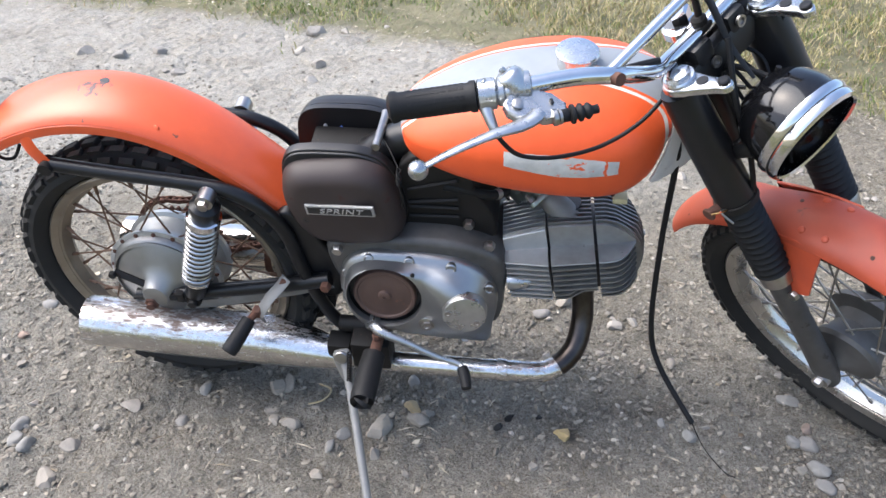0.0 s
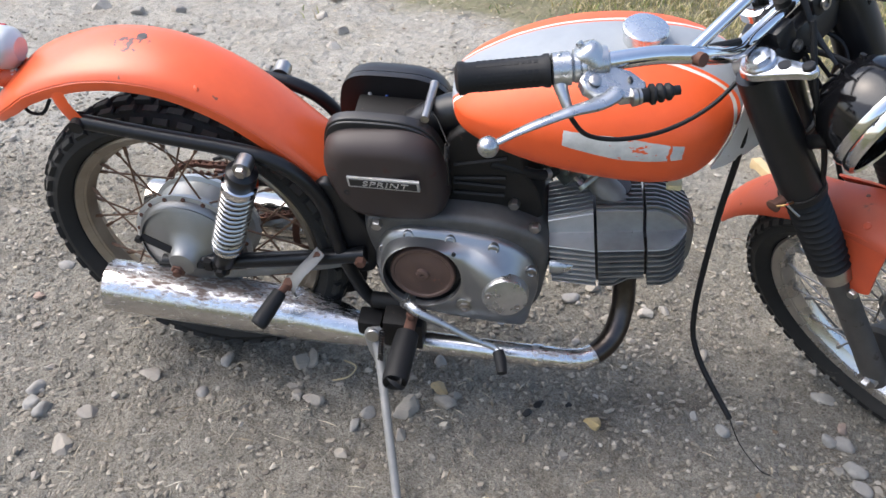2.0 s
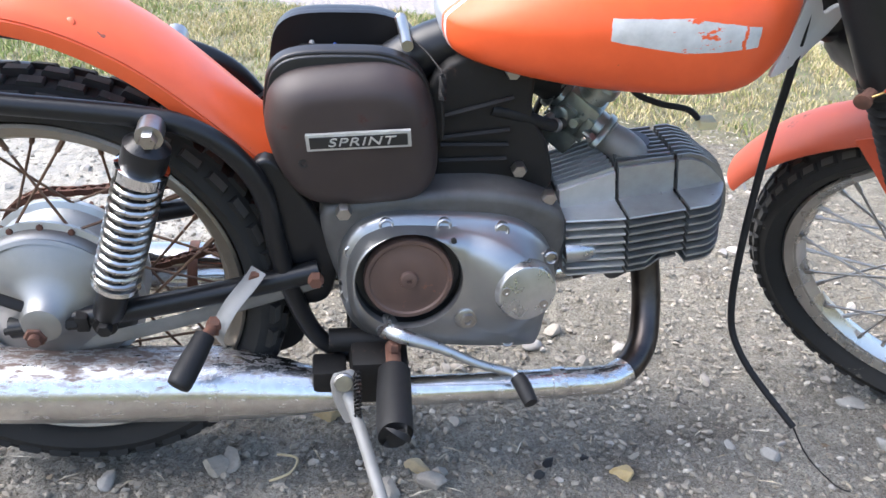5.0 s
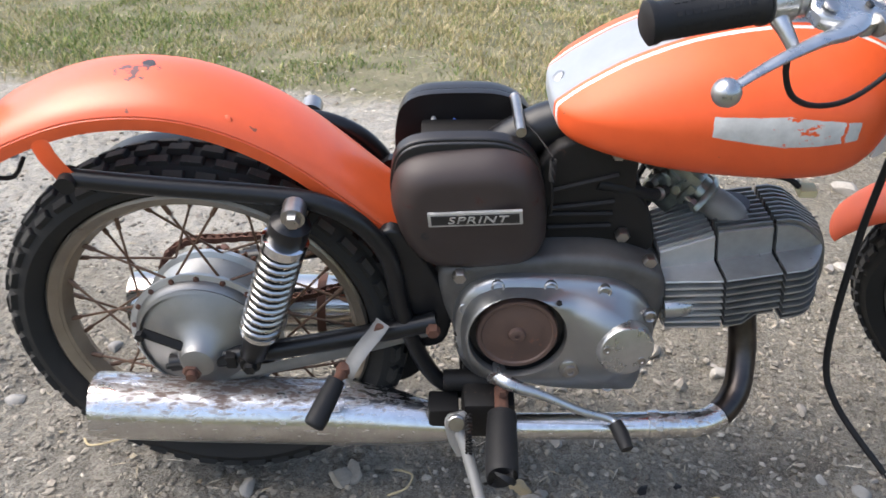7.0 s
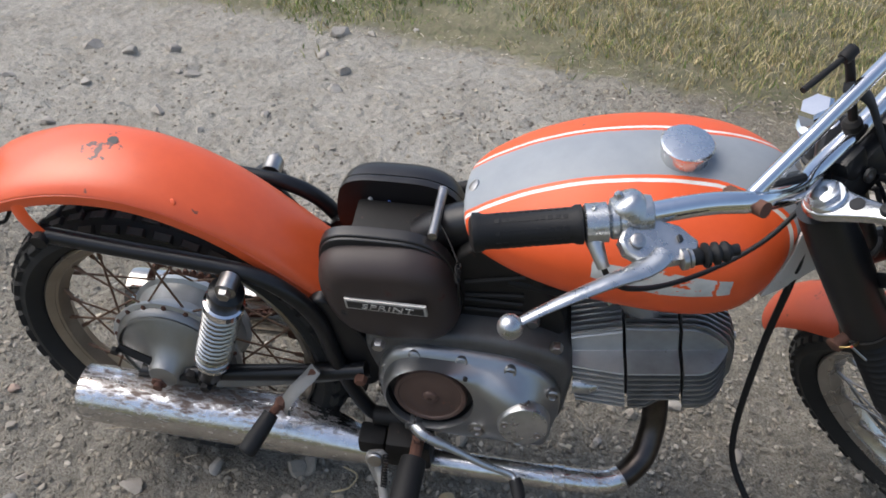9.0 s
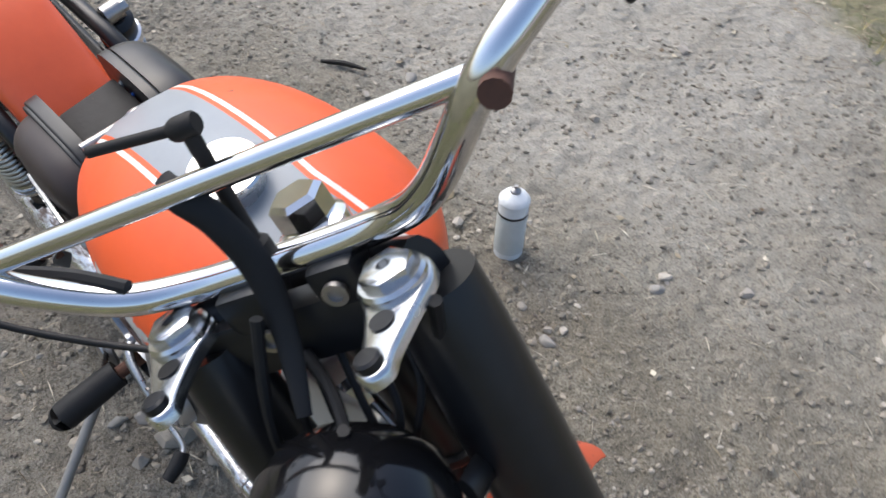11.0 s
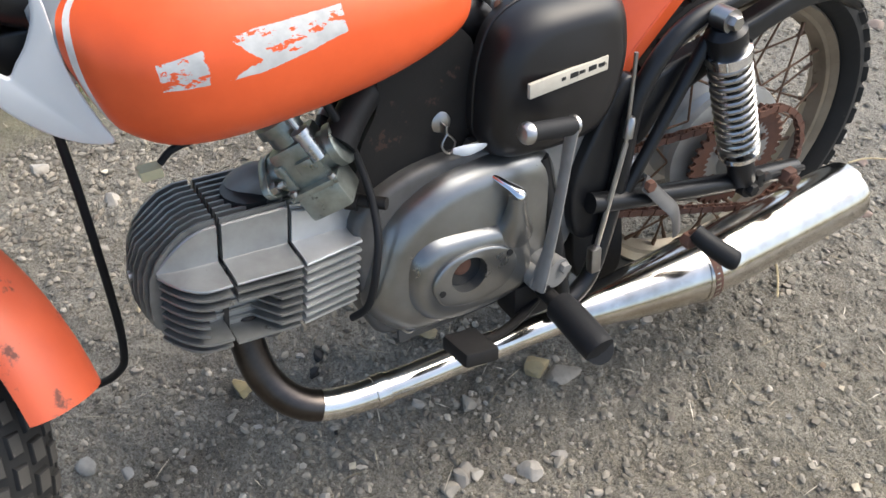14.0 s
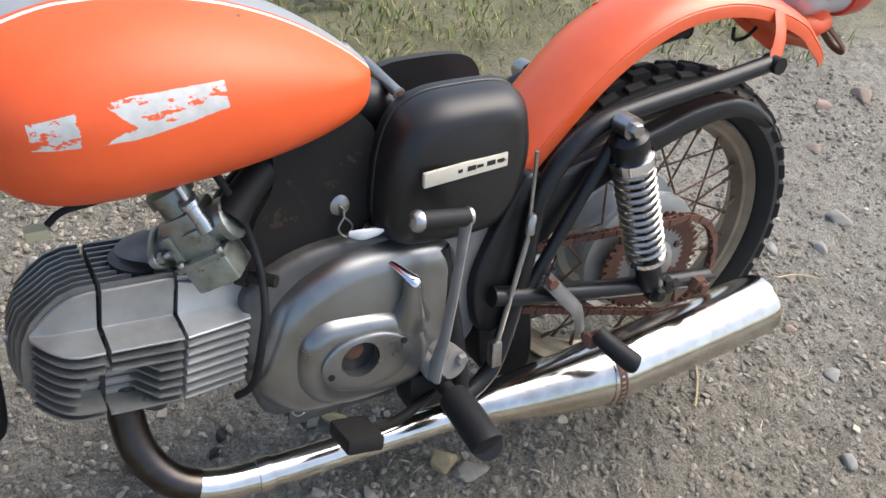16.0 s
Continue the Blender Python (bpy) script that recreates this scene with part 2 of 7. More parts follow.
def rusty_chrome():
    """Chrome whose upper side has browned and flaked."""
    m = bpy.data.materials.new("rust_streaked_chrome")
    t, p = nodes_of(m)
    co = coords(t)
    sep = t.nodes.new("ShaderNodeSeparateXYZ")
    t.links.new(co, sep.inputs[0])
    st = t.nodes.new("ShaderNodeMapping")
    st.inputs["Scale"].default_value = (0.35, 1.0, 1.0)
    t.links.new(co, st.inputs[0])
    fine, flake, big = tex_noise(t, co, 70, 5), tex_noise(t, st.outputs[0], 130, 7, 0.72), tex_noise(t, st.outputs[0], 12, 4)
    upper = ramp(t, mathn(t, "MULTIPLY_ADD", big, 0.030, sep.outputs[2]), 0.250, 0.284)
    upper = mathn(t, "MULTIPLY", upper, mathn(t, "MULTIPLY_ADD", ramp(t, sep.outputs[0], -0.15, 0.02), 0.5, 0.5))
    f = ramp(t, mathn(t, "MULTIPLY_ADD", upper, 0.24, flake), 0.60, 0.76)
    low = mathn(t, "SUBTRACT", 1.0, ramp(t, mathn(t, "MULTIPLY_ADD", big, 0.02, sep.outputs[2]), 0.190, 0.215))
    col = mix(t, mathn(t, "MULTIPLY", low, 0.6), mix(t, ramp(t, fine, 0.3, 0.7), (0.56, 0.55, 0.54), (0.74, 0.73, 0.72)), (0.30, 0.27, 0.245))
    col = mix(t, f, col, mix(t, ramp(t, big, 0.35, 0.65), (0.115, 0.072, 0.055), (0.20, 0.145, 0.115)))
    t.links.new(col, p.inputs["Base Color"])
    t.links.new(mathn(t, "MULTIPLY_ADD", f, -0.75, 1.0), p.inputs["Metallic"])
    t.links.new(mathn(t, "ADD", mathn(t, "MULTIPLY_ADD", f, 0.36, 0.23), mathn(t, "MULTIPLY", low, 0.16)), p.inputs["Roughness"])
    bump(t, p, mathn(t, "ADD", fine, mathn(t, "MULTIPLY", f, -1.0)), 0.10)
    return m


muffler_chrome = rusty_chrome()


def tank_paint():
    """Orange tank: silver top and nose, a white pinstripe, and the scratched silver remains of a side emblem."""
    m = bpy.data.materials.new("tank_orange_and_silver")
    t, p = nodes_of(m)
    co = coords(t)
    sep = t.nodes.new("ShaderNodeSeparateXYZ")
    t.links.new(co, sep.inputs[0])
    x, y, z = sep.outputs
    wob = mathn(t, "MULTIPLY_ADD", tex_noise(t, co, 9, 2), 0.006, -0.003)
    ay = mathn(t, "ABSOLUTE", mathn(t, "SUBTRACT", y, 0.010))
    widen = mathn(t, "MULTIPLY", mathn(t, "MAXIMUM", mathn(t, "SUBTRACT", x, 0.80), 0.0), 0.15)
    top = mathn(t, "SUBTRACT", ay, mathn(t, "ADD", widen, 0.040))
    zz = mathn(t, "SUBTRACT", z, 0.735)
    nose = mathn(t, "MULTIPLY_ADD", mathn(t, "MULTIPLY", zz, zz), -3.0, mathn(t, "SUBTRACT", 0.907, x))
    d = mathn(t, "ADD", mathn(t, "SMOOTH_MIN", top, nose, 0.03), mathn(t, "MULTIPLY", wob, 0.15))
    big, small = tex_noise(t, co, 5, 3), tex_noise(t, co, 45, 6)
    both = mathn(t, "ADD", mathn(t, "MULTIPLY", big, 0.6), mathn(t, "MULTIPLY", small, 0.4))
    o = mix(t, ramp(t, both, 0.3, 0.7), (0.63, 0.084, 0.021), ORANGE)
    s = mix(t, ramp(t, both, 0.3, 0.7), (0.215, 0.235, 0.255), (0.285, 0.305, 0.325))
    dirt = ramp(t, tex_noise(t, co, 60, 8, 0.75), 0.70, 0.76)
    s = mix(t, mathn(t, "MULTIPLY", dirt, 0.6), s, (0.20, 0.19, 0.18))
    white = mix(t, ramp(t, small, 0.35, 0.62), (0.60, 0.56, 0.50), (0.76, 0.75, 0.72))
    # emblem: a long lozenge on either flank, scraped through in the middle on the left, scratched on the right
    left = mathn(t, "GREATER_THAN", y, 0.0)
    torn = mathn(t, "MULTIPLY_ADD", tex_noise(t, co, 70, 4, 0.7), 0.010, -0.005)
    u = mathn(t, "ADD", mathn(t, "ADD", x, mathn(t, "MULTIPLY_ADD", left, -0.013, -0.746)), mathn(t, "MULTIPLY", torn, 0.4))
    v = mathn(t, "ADD", mathn(t, "MULTIPLY_ADD", u, mathn(t, "MULTIPLY_ADD", left, 0.05, 0.03), mathn(t, "SUBTRACT", z, mathn(t, "MULTIPLY_ADD", left, 0.002, 0.7265))), mathn(t, "MULTIPLY", torn, 0.3))
    au, av = mathn(t, "ABSOLUTE", u), mathn(t, "ABSOLUTE", v)
    loz = mathn(t, "MAXIMUM", mathn(t, "SUBTRACT", au, 0.084), mathn(t, "ADD", mathn(t, "MULTIPLY", au, 0.085), mathn(t, "SUBTRACT", av, 0.0185)))
    side = ramp(t, ay, 0.085, 0.09)
    emb = mathn(t, "MULTIPLY", mathn(t, "LESS_THAN", loz, 0.0), side)
    # left: bare orange from the middle forward, but for a sliver along the lower edge
    slant = mathn(t, "MULTIPLY_ADD", v, -0.9, u)
    bare = mathn(t, "MULTIPLY", mathn(t, "GREATER_THAN", mathn(t, "ADD", slant, torn), 0.006), mathn(t, "LESS_THAN", mathn(t, "MULTIPLY_ADD", torn, 2.0, u), 0.046))
    strip = mathn(t, "MULTIPLY", mathn(t, "LESS_THAN", mathn(t, "ADD", v, mathn(t, "MULTIPLY_ADD", u, 0.30, torn)), -0.007), mathn(t, "LESS_THAN", u, 0.032))
    bare = mathn(t, "MULTIPLY", bare, mathn(t, "SUBTRACT", 1.0, strip))
    streak = t.nodes.new("ShaderNodeMapping")
    streak.inputs["Scale"].default_value = (0.45, 1.0, 1.0)
    streak.inputs["Rotation"].default_value = (0.0, radians(35), 0.0)
    t.links.new(co, streak.inputs[0])
    scratch = tex_noise(t, streak.outputs[0], 85, 5, 0.7)
    fwd = ramp(t, u, 0.035, 0.060)
    bare = mathn(t, "MAXIMUM", bare, mathn(t, "GREATER_THAN", mathn(t, "MULTIPLY_ADD", fwd, 0.075, scratch), 0.60))
    bare = mathn(t, "MULTIPLY", bare, left)
    # right: a nest of scratches towards the front, and a band of paint before its tip
    zone = mathn(t, "SUBTRACT", 1.0, ramp(t, mathn(t, "ABSOLUTE", mathn(t, "SUBTRACT", u, 0.018)), 0.012, 0.050))
    nick = mathn(t, "GREATER_THAN", mathn(t, "MULTIPLY_ADD", zone, 0.13, scratch), 0.690)
    band = mathn(t, "LESS_THAN", mathn(t, "ABSOLUTE", mathn(t, "SUBTRACT", mathn(t, "MULTIPLY_ADD", torn, 1.5, u), 0.066)), 0.0022)
    nick = mathn(t, "MULTIPLY", mathn(t, "MAXIMUM", nick, band), mathn(t, "SUBTRACT", 1.0, left))
    emb = mathn(t, "MULTIPLY", emb, mathn(t, "SUBTRACT", 1.0, mathn(t, "MAXIMUM", bare, nick)))
    col = mix(t, mathn(t, "LESS_THAN", d, 0.0), mix(t, mathn(t, "LESS_THAN", mathn(t, "ABSOLUTE", mathn(t, "SUBTRACT", d, 0.0078)), 0.0026), o, white), s)
    col = mix(t, emb, col, mix(t, ramp(t, small, 0.3, 0.7), (0.40, 0.40, 0.39), (0.58, 0.58, 0.56)))
    chips = ramp(t, tex_noise(t, co, 48, 3, 0.5), 0.755, 0.775)
    col = mix(t, chips, col, (0.16, 0.06, 0.03))
    t.links.new(col, p.inputs["Base Color"])
    t.links.new(mathn(t, "MULTIPLY_ADD", small, 0.2, 0.34), p.inputs["Roughness"])
    p.inputs["Coat Weight"].default_value, p.inputs["Coat Roughness"].default_value = 0.08, 0.2
    p.inputs["Specular IOR Level"].default_value = 0.32
    bump(t, p, small, 0.04)
    return m


tank_mat = tank_paint()


def fender_paint():
    """Orange mudguard paint with a torn, rust-edged hole mark near the crown."""
    m = bpy.data.materials.new("rear_mudguard_orange")
    t, p = nodes_of(m)
    co = coords(t)
    big, small = tex_noise(t, co, 4, 3), tex_noise(t, co, 40, 6)
    both = mathn(t, "ADD", mathn(t, "MULTIPLY", big, 0.6), mathn(t, "MULTIPLY", small, 0.4))
    col = mix(t, ramp(t, both, 0.3, 0.7), (0.62, 0.084, 0.021), ORANGE)
    dist = t.nodes.new("ShaderNodeVectorMath")
    dist.operation = "DISTANCE"
    t.links.new(co, dist.inputs[0])
    dist.inputs[1].default_value = (-0.008, -0.004, 0.736)
    near = mathn(t, "SUBTRACT", 1.0, ramp(t, dist.outputs["Value"], 0.008, 0.055))
    patch = mathn(t, "GREATER_THAN", mathn(t, "MULTIPLY_ADD", near, 0.36, tex_noise(t, co, 46, 4, 0.6)), 0.79)
    col = mix(t, patch, col, (0.10, 0.035, 0.025))
    chips = ramp(t, tex_noise(t, co, 50, 3, 0.5), 0.75, 0.77)
    col = mix(t, chips, col, (0.20, 0.06, 0.03))
    t.links.new(col, p.inputs["Base Color"])
    t.links.new(mathn(t, "MULTIPLY_ADD", small, 0.2, 0.30), p.inputs["Roughness"])
    p.inputs["Coat Weight"].default_value, p.inputs["Coat Roughness"].default_value = 0.25, 0.15
    bump(t, p, small, 0.05)
    return m


fender_mat = fender_paint()

# ---- building helpers ----
def catmull(pts, steps=5, closed=False):
    pts = [Vector(p) for p in pts]
    n, out = len(pts), []
    for i in range(n if closed else n - 1):
        p0, p1, p2, p3 = (pts[(i + k) % n] if closed else pts[min(max(i + k, 0), n - 1)] for k in (-1, 0, 1, 2))
        for s in range(steps):
            u = s / steps
            out.append(0.5 * (2 * p1 + (p2 - p0) * u + (2 * p0 - 5 * p1 + 4 * p2 - p3) * u * u + (3 * p1 - p0 - 3 * p2 + p3) * u ** 3))
    return out if closed else out + [pts[-1]]


def loft(rings, cap=True, closed=False, wrap=True):
    bm = bmesh.new()
    vs = [[bm.verts.new(p) for p in ring] for ring in rings]
    m, n = len(vs), len(vs[0])
    for i in range(m if closed else m - 1):
        for j in range(n if wrap else n - 1):
            bm.faces.new((vs[i][j], vs[i][(j + 1) % n], vs[(i + 1) % m][(j + 1) % n], vs[(i + 1) % m][j]))
    if cap and not closed:
        bm.faces.new(vs[0])
        bm.faces.new(vs[-1])
    bmesh.ops.recalc_face_normals(bm, faces=bm.faces)
    return bm


def sweep(pts, radius, n=10, steps=5, flat=1.0, up=None, closed=False):
    """A tube along pts; radius is one number or one a point; flat squeezes it along the second axis."""
    if isinstance(radius, (int, float)):
        path = catmull(pts, steps, closed) if steps > 1 else [Vector(p) for p in pts]
        radii = [radius] * len(path)
    else:
        both = [(*p, r) for p, r in zip(pts, radius)]
        if steps > 1:
            path = catmull(pts, steps)
            radii = [v.x for v in catmull([(r, 0, 0) for r in radius], steps)]
        else:
            path, radii = [Vector(p) for p in pts], list(radius)
    rings, side = [], Vector(up) if up else None
    for i, p in enumerate(path):
        a, b = (path[i - 1], path[(i + 1) % len(path)]) if closed else (path[max(i - 1, 0)], path[min(i + 1, len(path) - 1)])
        d = (b - a).normalized()
        if side is None:
            side = d.orthogonal().normalized()
        side = (side - d * side.dot(d)).normalized()
        other = d.cross(side)
        rings.append([p + radii[i] * (math.cos(2 * math.pi * k / n) * side + flat * math.sin(2 * math.pi * k / n) * other) for k in range(n)])
    return loft(rings, closed=closed)


def bar(a, b, r, n=12, flat=1.0, up=None):
    return sweep([a, b], r, n, 1, flat, up)


def frame_at(p, axis):
    return Matrix.Translation(p) @ Vector(axis).to_track_quat("Z", "Y").to_matrix().to_4x4()


def lathe(profile, m=None, n=32, cap=True):
    """Turns (radius, height) pairs about z, then lays them at the pose m."""
    m = m or Matrix()
    rings = [[m @ Vector((r * math.cos(2 * math.pi * k / n), r * math.sin(2 * math.pi * k / n), h)) for k in range(n)] for r, h in profile]
    return loft(rings, cap)


def grown(outline, d):
    """The closed outline (2D) moved outward by d (inward if negative)."""
    n, out = len(outline), []
    area = sum(outline[i][0] * outline[(i + 1) % n][1] - outline[(i + 1) % n][0] * outline[i][1] for i in range(n))
    for i in range(n):
        a, b = Vector(outline[i - 1][:2]), Vector(outline[(i + 1) % n][:2])
        t = (b - a).normalized()
        nrm = Vector((t.y, -t.x)) * (1 if area > 0 else -1)
        out.append(Vector(outline[i][:2]) + nrm * d)
    return out


def slab(outline, y0, y1, edge=0.006, dome=0.0, smooth=4):
    """A plate in the xz plane between y0 and y1; its y1 side has a rounded edge and, with dome, bulges on."""
    o = [(p.x, p.y) for p in catmull([(x, z, 0) for x, z in outline], smooth, True)] if smooth > 1 else outline
    s = 1 if y1 > y0 else -1
    rings = [[Vector((p[0], y0, p[1])) for p in o]]
    for k in range(4):
        a = k / 3 * math.pi / 2
        rings.append([Vector((p.x, y1 - s * edge * (1 - math.sin(a)), p.y)) for p in grown(o, -edge * (1 - math.cos(a)))])
    if dome:
        c = sum((Vector(p) for p in o), Vector((0, 0))) / len(o)
        base = grown(o, -edge)
        for u in (0.2, 0.45, 0.7, 0.92):
            rings.append([Vector((p.x + (c.x - p.x) * u, y1 + s * dome * math.sin(u * math.pi / 2), p.y + (c.y - p.y) * u)) for p in base])
    return loft(rings)



def lid_mesh(outline, y0, y1, inset, dome, reach=0.097):
    """A deep pressed lid in the xz plane: full size at y0, rounding over to a smaller, slightly domed face at y1."""
    o = [Vector((p.x, p.y)) for p in catmull([(x, z, 0) for x, z in outline], 5, True)]
    c = sum(o, Vector((0, 0))) / len(o)
    s, rings = (1 if y1 > y0 else -1), []
    for k in range(9):
        a = k / 8 * math.pi / 2
        f, y = inset * (1 - math.cos(a)) / reach, y0 + (y1 - y0) * math.sin(a)
        rings.append([Vector((p.x + (c.x - p.x) * f, y, p.y + (c.y - p.y) * f)) for p in o])
    f0 = inset / reach
    for u in (0.15, 0.4, 0.7, 0.93):
        f = f0 + (1 - f0) * u
        rings.append([Vector((p.x + (c.x - p.x) * f, y1 + s * dome * math.sin(u * math.pi / 2), p.y + (c.y - p.y) * f)) for p in o])
    return loft(rings)


def block(c, size, edge=0.003, m=None):
    bm = bmesh.new()
    bmesh.ops.create_cube(bm, size=1, matrix=(m or Matrix()) @ Matrix.Translation(c) @ Matrix.Diagonal((*size, 1)))
    if edge:
        bmesh.ops.bevel(bm, geom=bm.edges[:], offset=edge, segments=2, affect="EDGES", profile=0.6)
    return bm


def join(*bms):
    out = bmesh.new()
    for b in bms:
        me = bpy.data.meshes.new("tmp")
        b.to_mesh(me)
        b.free()
        out.from_mesh(me)
        bpy.data.meshes.remove(me)
    return out


def mesh_of(name, bm, mats, sharp=38):
    me = bpy.data.meshes.new(name)
    bm.to_mesh(me)
    bm.free()
    for m in mats if isinstance(mats, (list, tuple)) else [mats]:
        me.materials.append(m)
    me.polygons.foreach_set("use_smooth", [True] * len(me.polygons))
    me.set_sharp_from_angle(angle=radians(sharp))
    return me


def part(name, bm, material, parent, label="", m=None, sharp=38):
    """Links a bmesh as one mesh object under a thing or a part."""
    ob = new(name, mesh_of(name, bm, material, sharp))
    ob.parent = parent
    if m is not None:
        ob.matrix_basis = m
    if label:
        ob["label"] = label
    return ob


def bolt(p, axis, r=0.008, h=0.008, six=True):
    return lathe([(r, 0), (r, h * 0.8), (r * 0.85, h)], frame_at(p, axis), 6 if six else 16)


# ---- ground ----
def value_noise(x, y, scale, seed):
    """Smooth lattice noise in -1..1."""
    rng = np.random.RandomState(seed)
    tab = rng.rand(256, 256) * 2 - 1
    u, v = x * scale + 1000, y * scale + 1000
    i, j = np.floor(u).astype(int), np.floor(v).astype(int)
    a, b = u - i, v - j
    a, b = a * a * (3 - 2 * a), b * b * (3 - 2 * b)
    g = lambda p, q: tab[p % 256, q % 256]
    return (g(i, j) * (1 - a) + g(i + 1, j) * a) * (1 - b) + (g(i, j + 1) * (1 - a) + g(i + 1, j + 1) * a) * b


def ground_height(x, y):
    z = 0.006 * value_noise(x, y, 1.7, 1) + 0.0050 * value_noise(x, y, 7, 2) + 0.0055 * value_noise(x, y, 14, 3) + 0.0044 * value_noise(x, y, 38, 4) + 0.0034 * value_noise(x, y, 76, 6)
    return z - 0.006 + 0.25 * value_noise(x, y, 0.05, 5) * np.clip((np.hypot(x - 0.6, y) - 5) / 20, 0, 1)


def verge(x):
    """y of the far edge of the dirt, where the grass begins."""
    return 2.02 - 0.24 * (x + 0.1) - 0.04 * (x + 0.1) ** 2 + 0.07 * math.sin(4.1 * x) + 0.04 * math.sin(9.7 * x + 1)


def axis_steps(fine_lo, fine_hi, step, far):
    fine = np.arange(fine_lo, fine_hi, step)
    out, d = [], step
    up, dn = [fine[-1]], [fine[0]]
    while up[-1] < far:
        d *= 1.12
        up.append(up[-1] + d)
    d = step
    while dn[-1] > -far:
        d *= 1.12
        dn.append(dn[-1] - d)
    return np.concatenate([np.array(dn[:0:-1]), fine, np.array(up[1:])])


def ground_material():
    m = bpy.data.materials.new("dusty_gravel_dirt")
    t, p = nodes_of(m)
    co = coords(t)
    sep = t.nodes.new("ShaderNodeSeparateXYZ")
    t.links.new(co, sep.inputs[0])
    x, y = sep.outputs[0], sep.outputs[1]
    big, mid, fine, grit = tex_noise(t, co, 0.9, 4), tex_noise(t, co, 5, 5), tex_noise(t, co, 40, 6, 0.7), tex_noise(t, co, 170, 4, 0.7)
    vor = t.nodes.new("ShaderNodeTexVoronoi")
    vor.inputs["Scale"].default_value = 75
    t.links.new(co, vor.inputs["Vector"])
    col = mix(t, ramp(t, mathn(t, "MULTIPLY_ADD", fine, 0.6, mathn(t, "MULTIPLY", mid, 0.4)), 0.36, 0.64), (0.194, 0.172, 0.131), (0.338, 0.308, 0.243))
    # fine crumbs, lighter and darker
    speck, crumb = tex_noise(t, co, 430, 2, 0.6), tex_noise(t, co, 230, 3, 0.6)
    # drier grey dust on the near side of the machine
    grey = mathn(t, "SUBTRACT", 1.0, ramp(t, mathn(t, "MULTIPLY_ADD", big, 0.4, y), 0.05, 0.55))
    col = mix(t, mathn(t, "MULTIPLY", grey, 0.8), col, mix(t, ramp(t, mathn(t, "MULTIPLY_ADD", fine, 0.6, mathn(t, "MULTIPLY", mid, 0.4)), 0.36, 0.64), (0.200, 0.184, 0.155), (0.336, 0.316, 0.272)))
    # a strip of pale, packed dust runs behind the motorcycle
    pale = mathn(t, "MULTIPLY", ramp(t, mathn(t, "ADD", y, mathn(t, "MULTIPLY", big, 0.9)), 0.85, 1.25), ramp(t, mathn(t, "MULTIPLY_ADD", x, -1.0, mathn(t, "MULTIPLY", big, 1.2)), -0.9, 0.10))
    back = ramp(t, mathn(t, "MULTIPLY_ADD", x, -1.0, mathn(t, "MULTIPLY", big, 0.5)), 0.2, 1.2)
    pale = mathn(t, "MAXIMUM", pale, mathn(t, "MULTIPLY", back, 0.35))
    packed = mix(t, ramp(t, fine, 0.3, 0.7), (0.30, 0.283, 0.245), (0.42, 0.398, 0.35))
    # damp darker soil in blotches
    col = mix(t, mathn(t, "MULTIPLY", ramp(t, tex_noise(t, co, 3.4, 6, 0.7), 0.54, 0.66), 0.6), col, (0.100, 0.080, 0.060))
    col = mix(t, mathn(t, "MULTIPLY", ramp(t, grit, 0.46, 0.68), 0.62), col, (0.074, 0.061, 0.046))
    chips = mathn(t, "MULTIPLY", mathn(t, "LESS_THAN", vor.outputs["Distance"], 0.26), ramp(t, fine, 0.46, 0.52))
    sepc = t.nodes.new("ShaderNodeSeparateColor")
    t.links.new(vor.outputs["Color"], sepc.inputs[0])
    col = mix(t, mathn(t, "MULTIPLY", chips, 0.45), col, mix(t, sepc.outputs[0], (0.15, 0.125, 0.10), (0.38, 0.34, 0.28)))
    col = mix(t, mathn(t, "MULTIPLY", pale, mathn(t, "MULTIPLY_ADD", ramp(t, mid, 0.35, 0.6), 0.35, 0.6)), col, packed)
    col = mix(t, mathn(t, "MULTIPLY", ramp(t, crumb, 0.52, 0.62), 0.48), col, (0.065, 0.050, 0.036))
    col = mix(t, mathn(t, "MULTIPLY", ramp(t, speck, 0.56, 0.66), 0.50), col, (0.42, 0.375, 0.30))
    # turf soil beyond the verge and on the near side
    edge = mathn(t, "ADD", mathn(t, "MULTIPLY_ADD", x, 0.24, y), mathn(t, "MULTIPLY_ADD", mid, 0.5, -0.25))
    edge = mathn(t, "ADD", edge, mathn(t, "MULTIPLY", mathn(t, "MULTIPLY", x, x), 0.03))
    turf = mathn(t, "MAXIMUM", ramp(t, edge, 1.93, 2.07), ramp(t, mathn(t, "MULTIPLY_ADD", y, -1.0, mathn(t, "MULTIPLY", mid, 0.5)), 1.05, 1.35))
    soil = mix(t, ramp(t, mid, 0.35, 0.65), (0.15, 0.135, 0.085), (0.26, 0.23, 0.15))
    soil = mix(t, mathn(t, "MULTIPLY", ramp(t, fine, 0.4, 0.65), 0.6), soil, (0.12, 0.135, 0.065))
    col = mix(t, turf, col, soil)
    # a grey gravel road beyond the turf
    road = ramp(t, mathn(t, "ADD", mathn(t, "MULTIPLY_ADD", x, 0.36, y), mathn(t, "MULTIPLY_ADD", mid, 0.4, -0.2)), 4.55, 4.72)
    col = mix(t, road, col, mix(t, ramp(t, fine, 0.35, 0.65), (0.20, 0.178, 0.165), (0.31, 0.28, 0.26)))
    t.links.new(col, p.inputs["Base Color"])
    p.inputs["Roughness"].default_value = 0.95
    p.inputs["Specular IOR Level"].default_value = 0.2
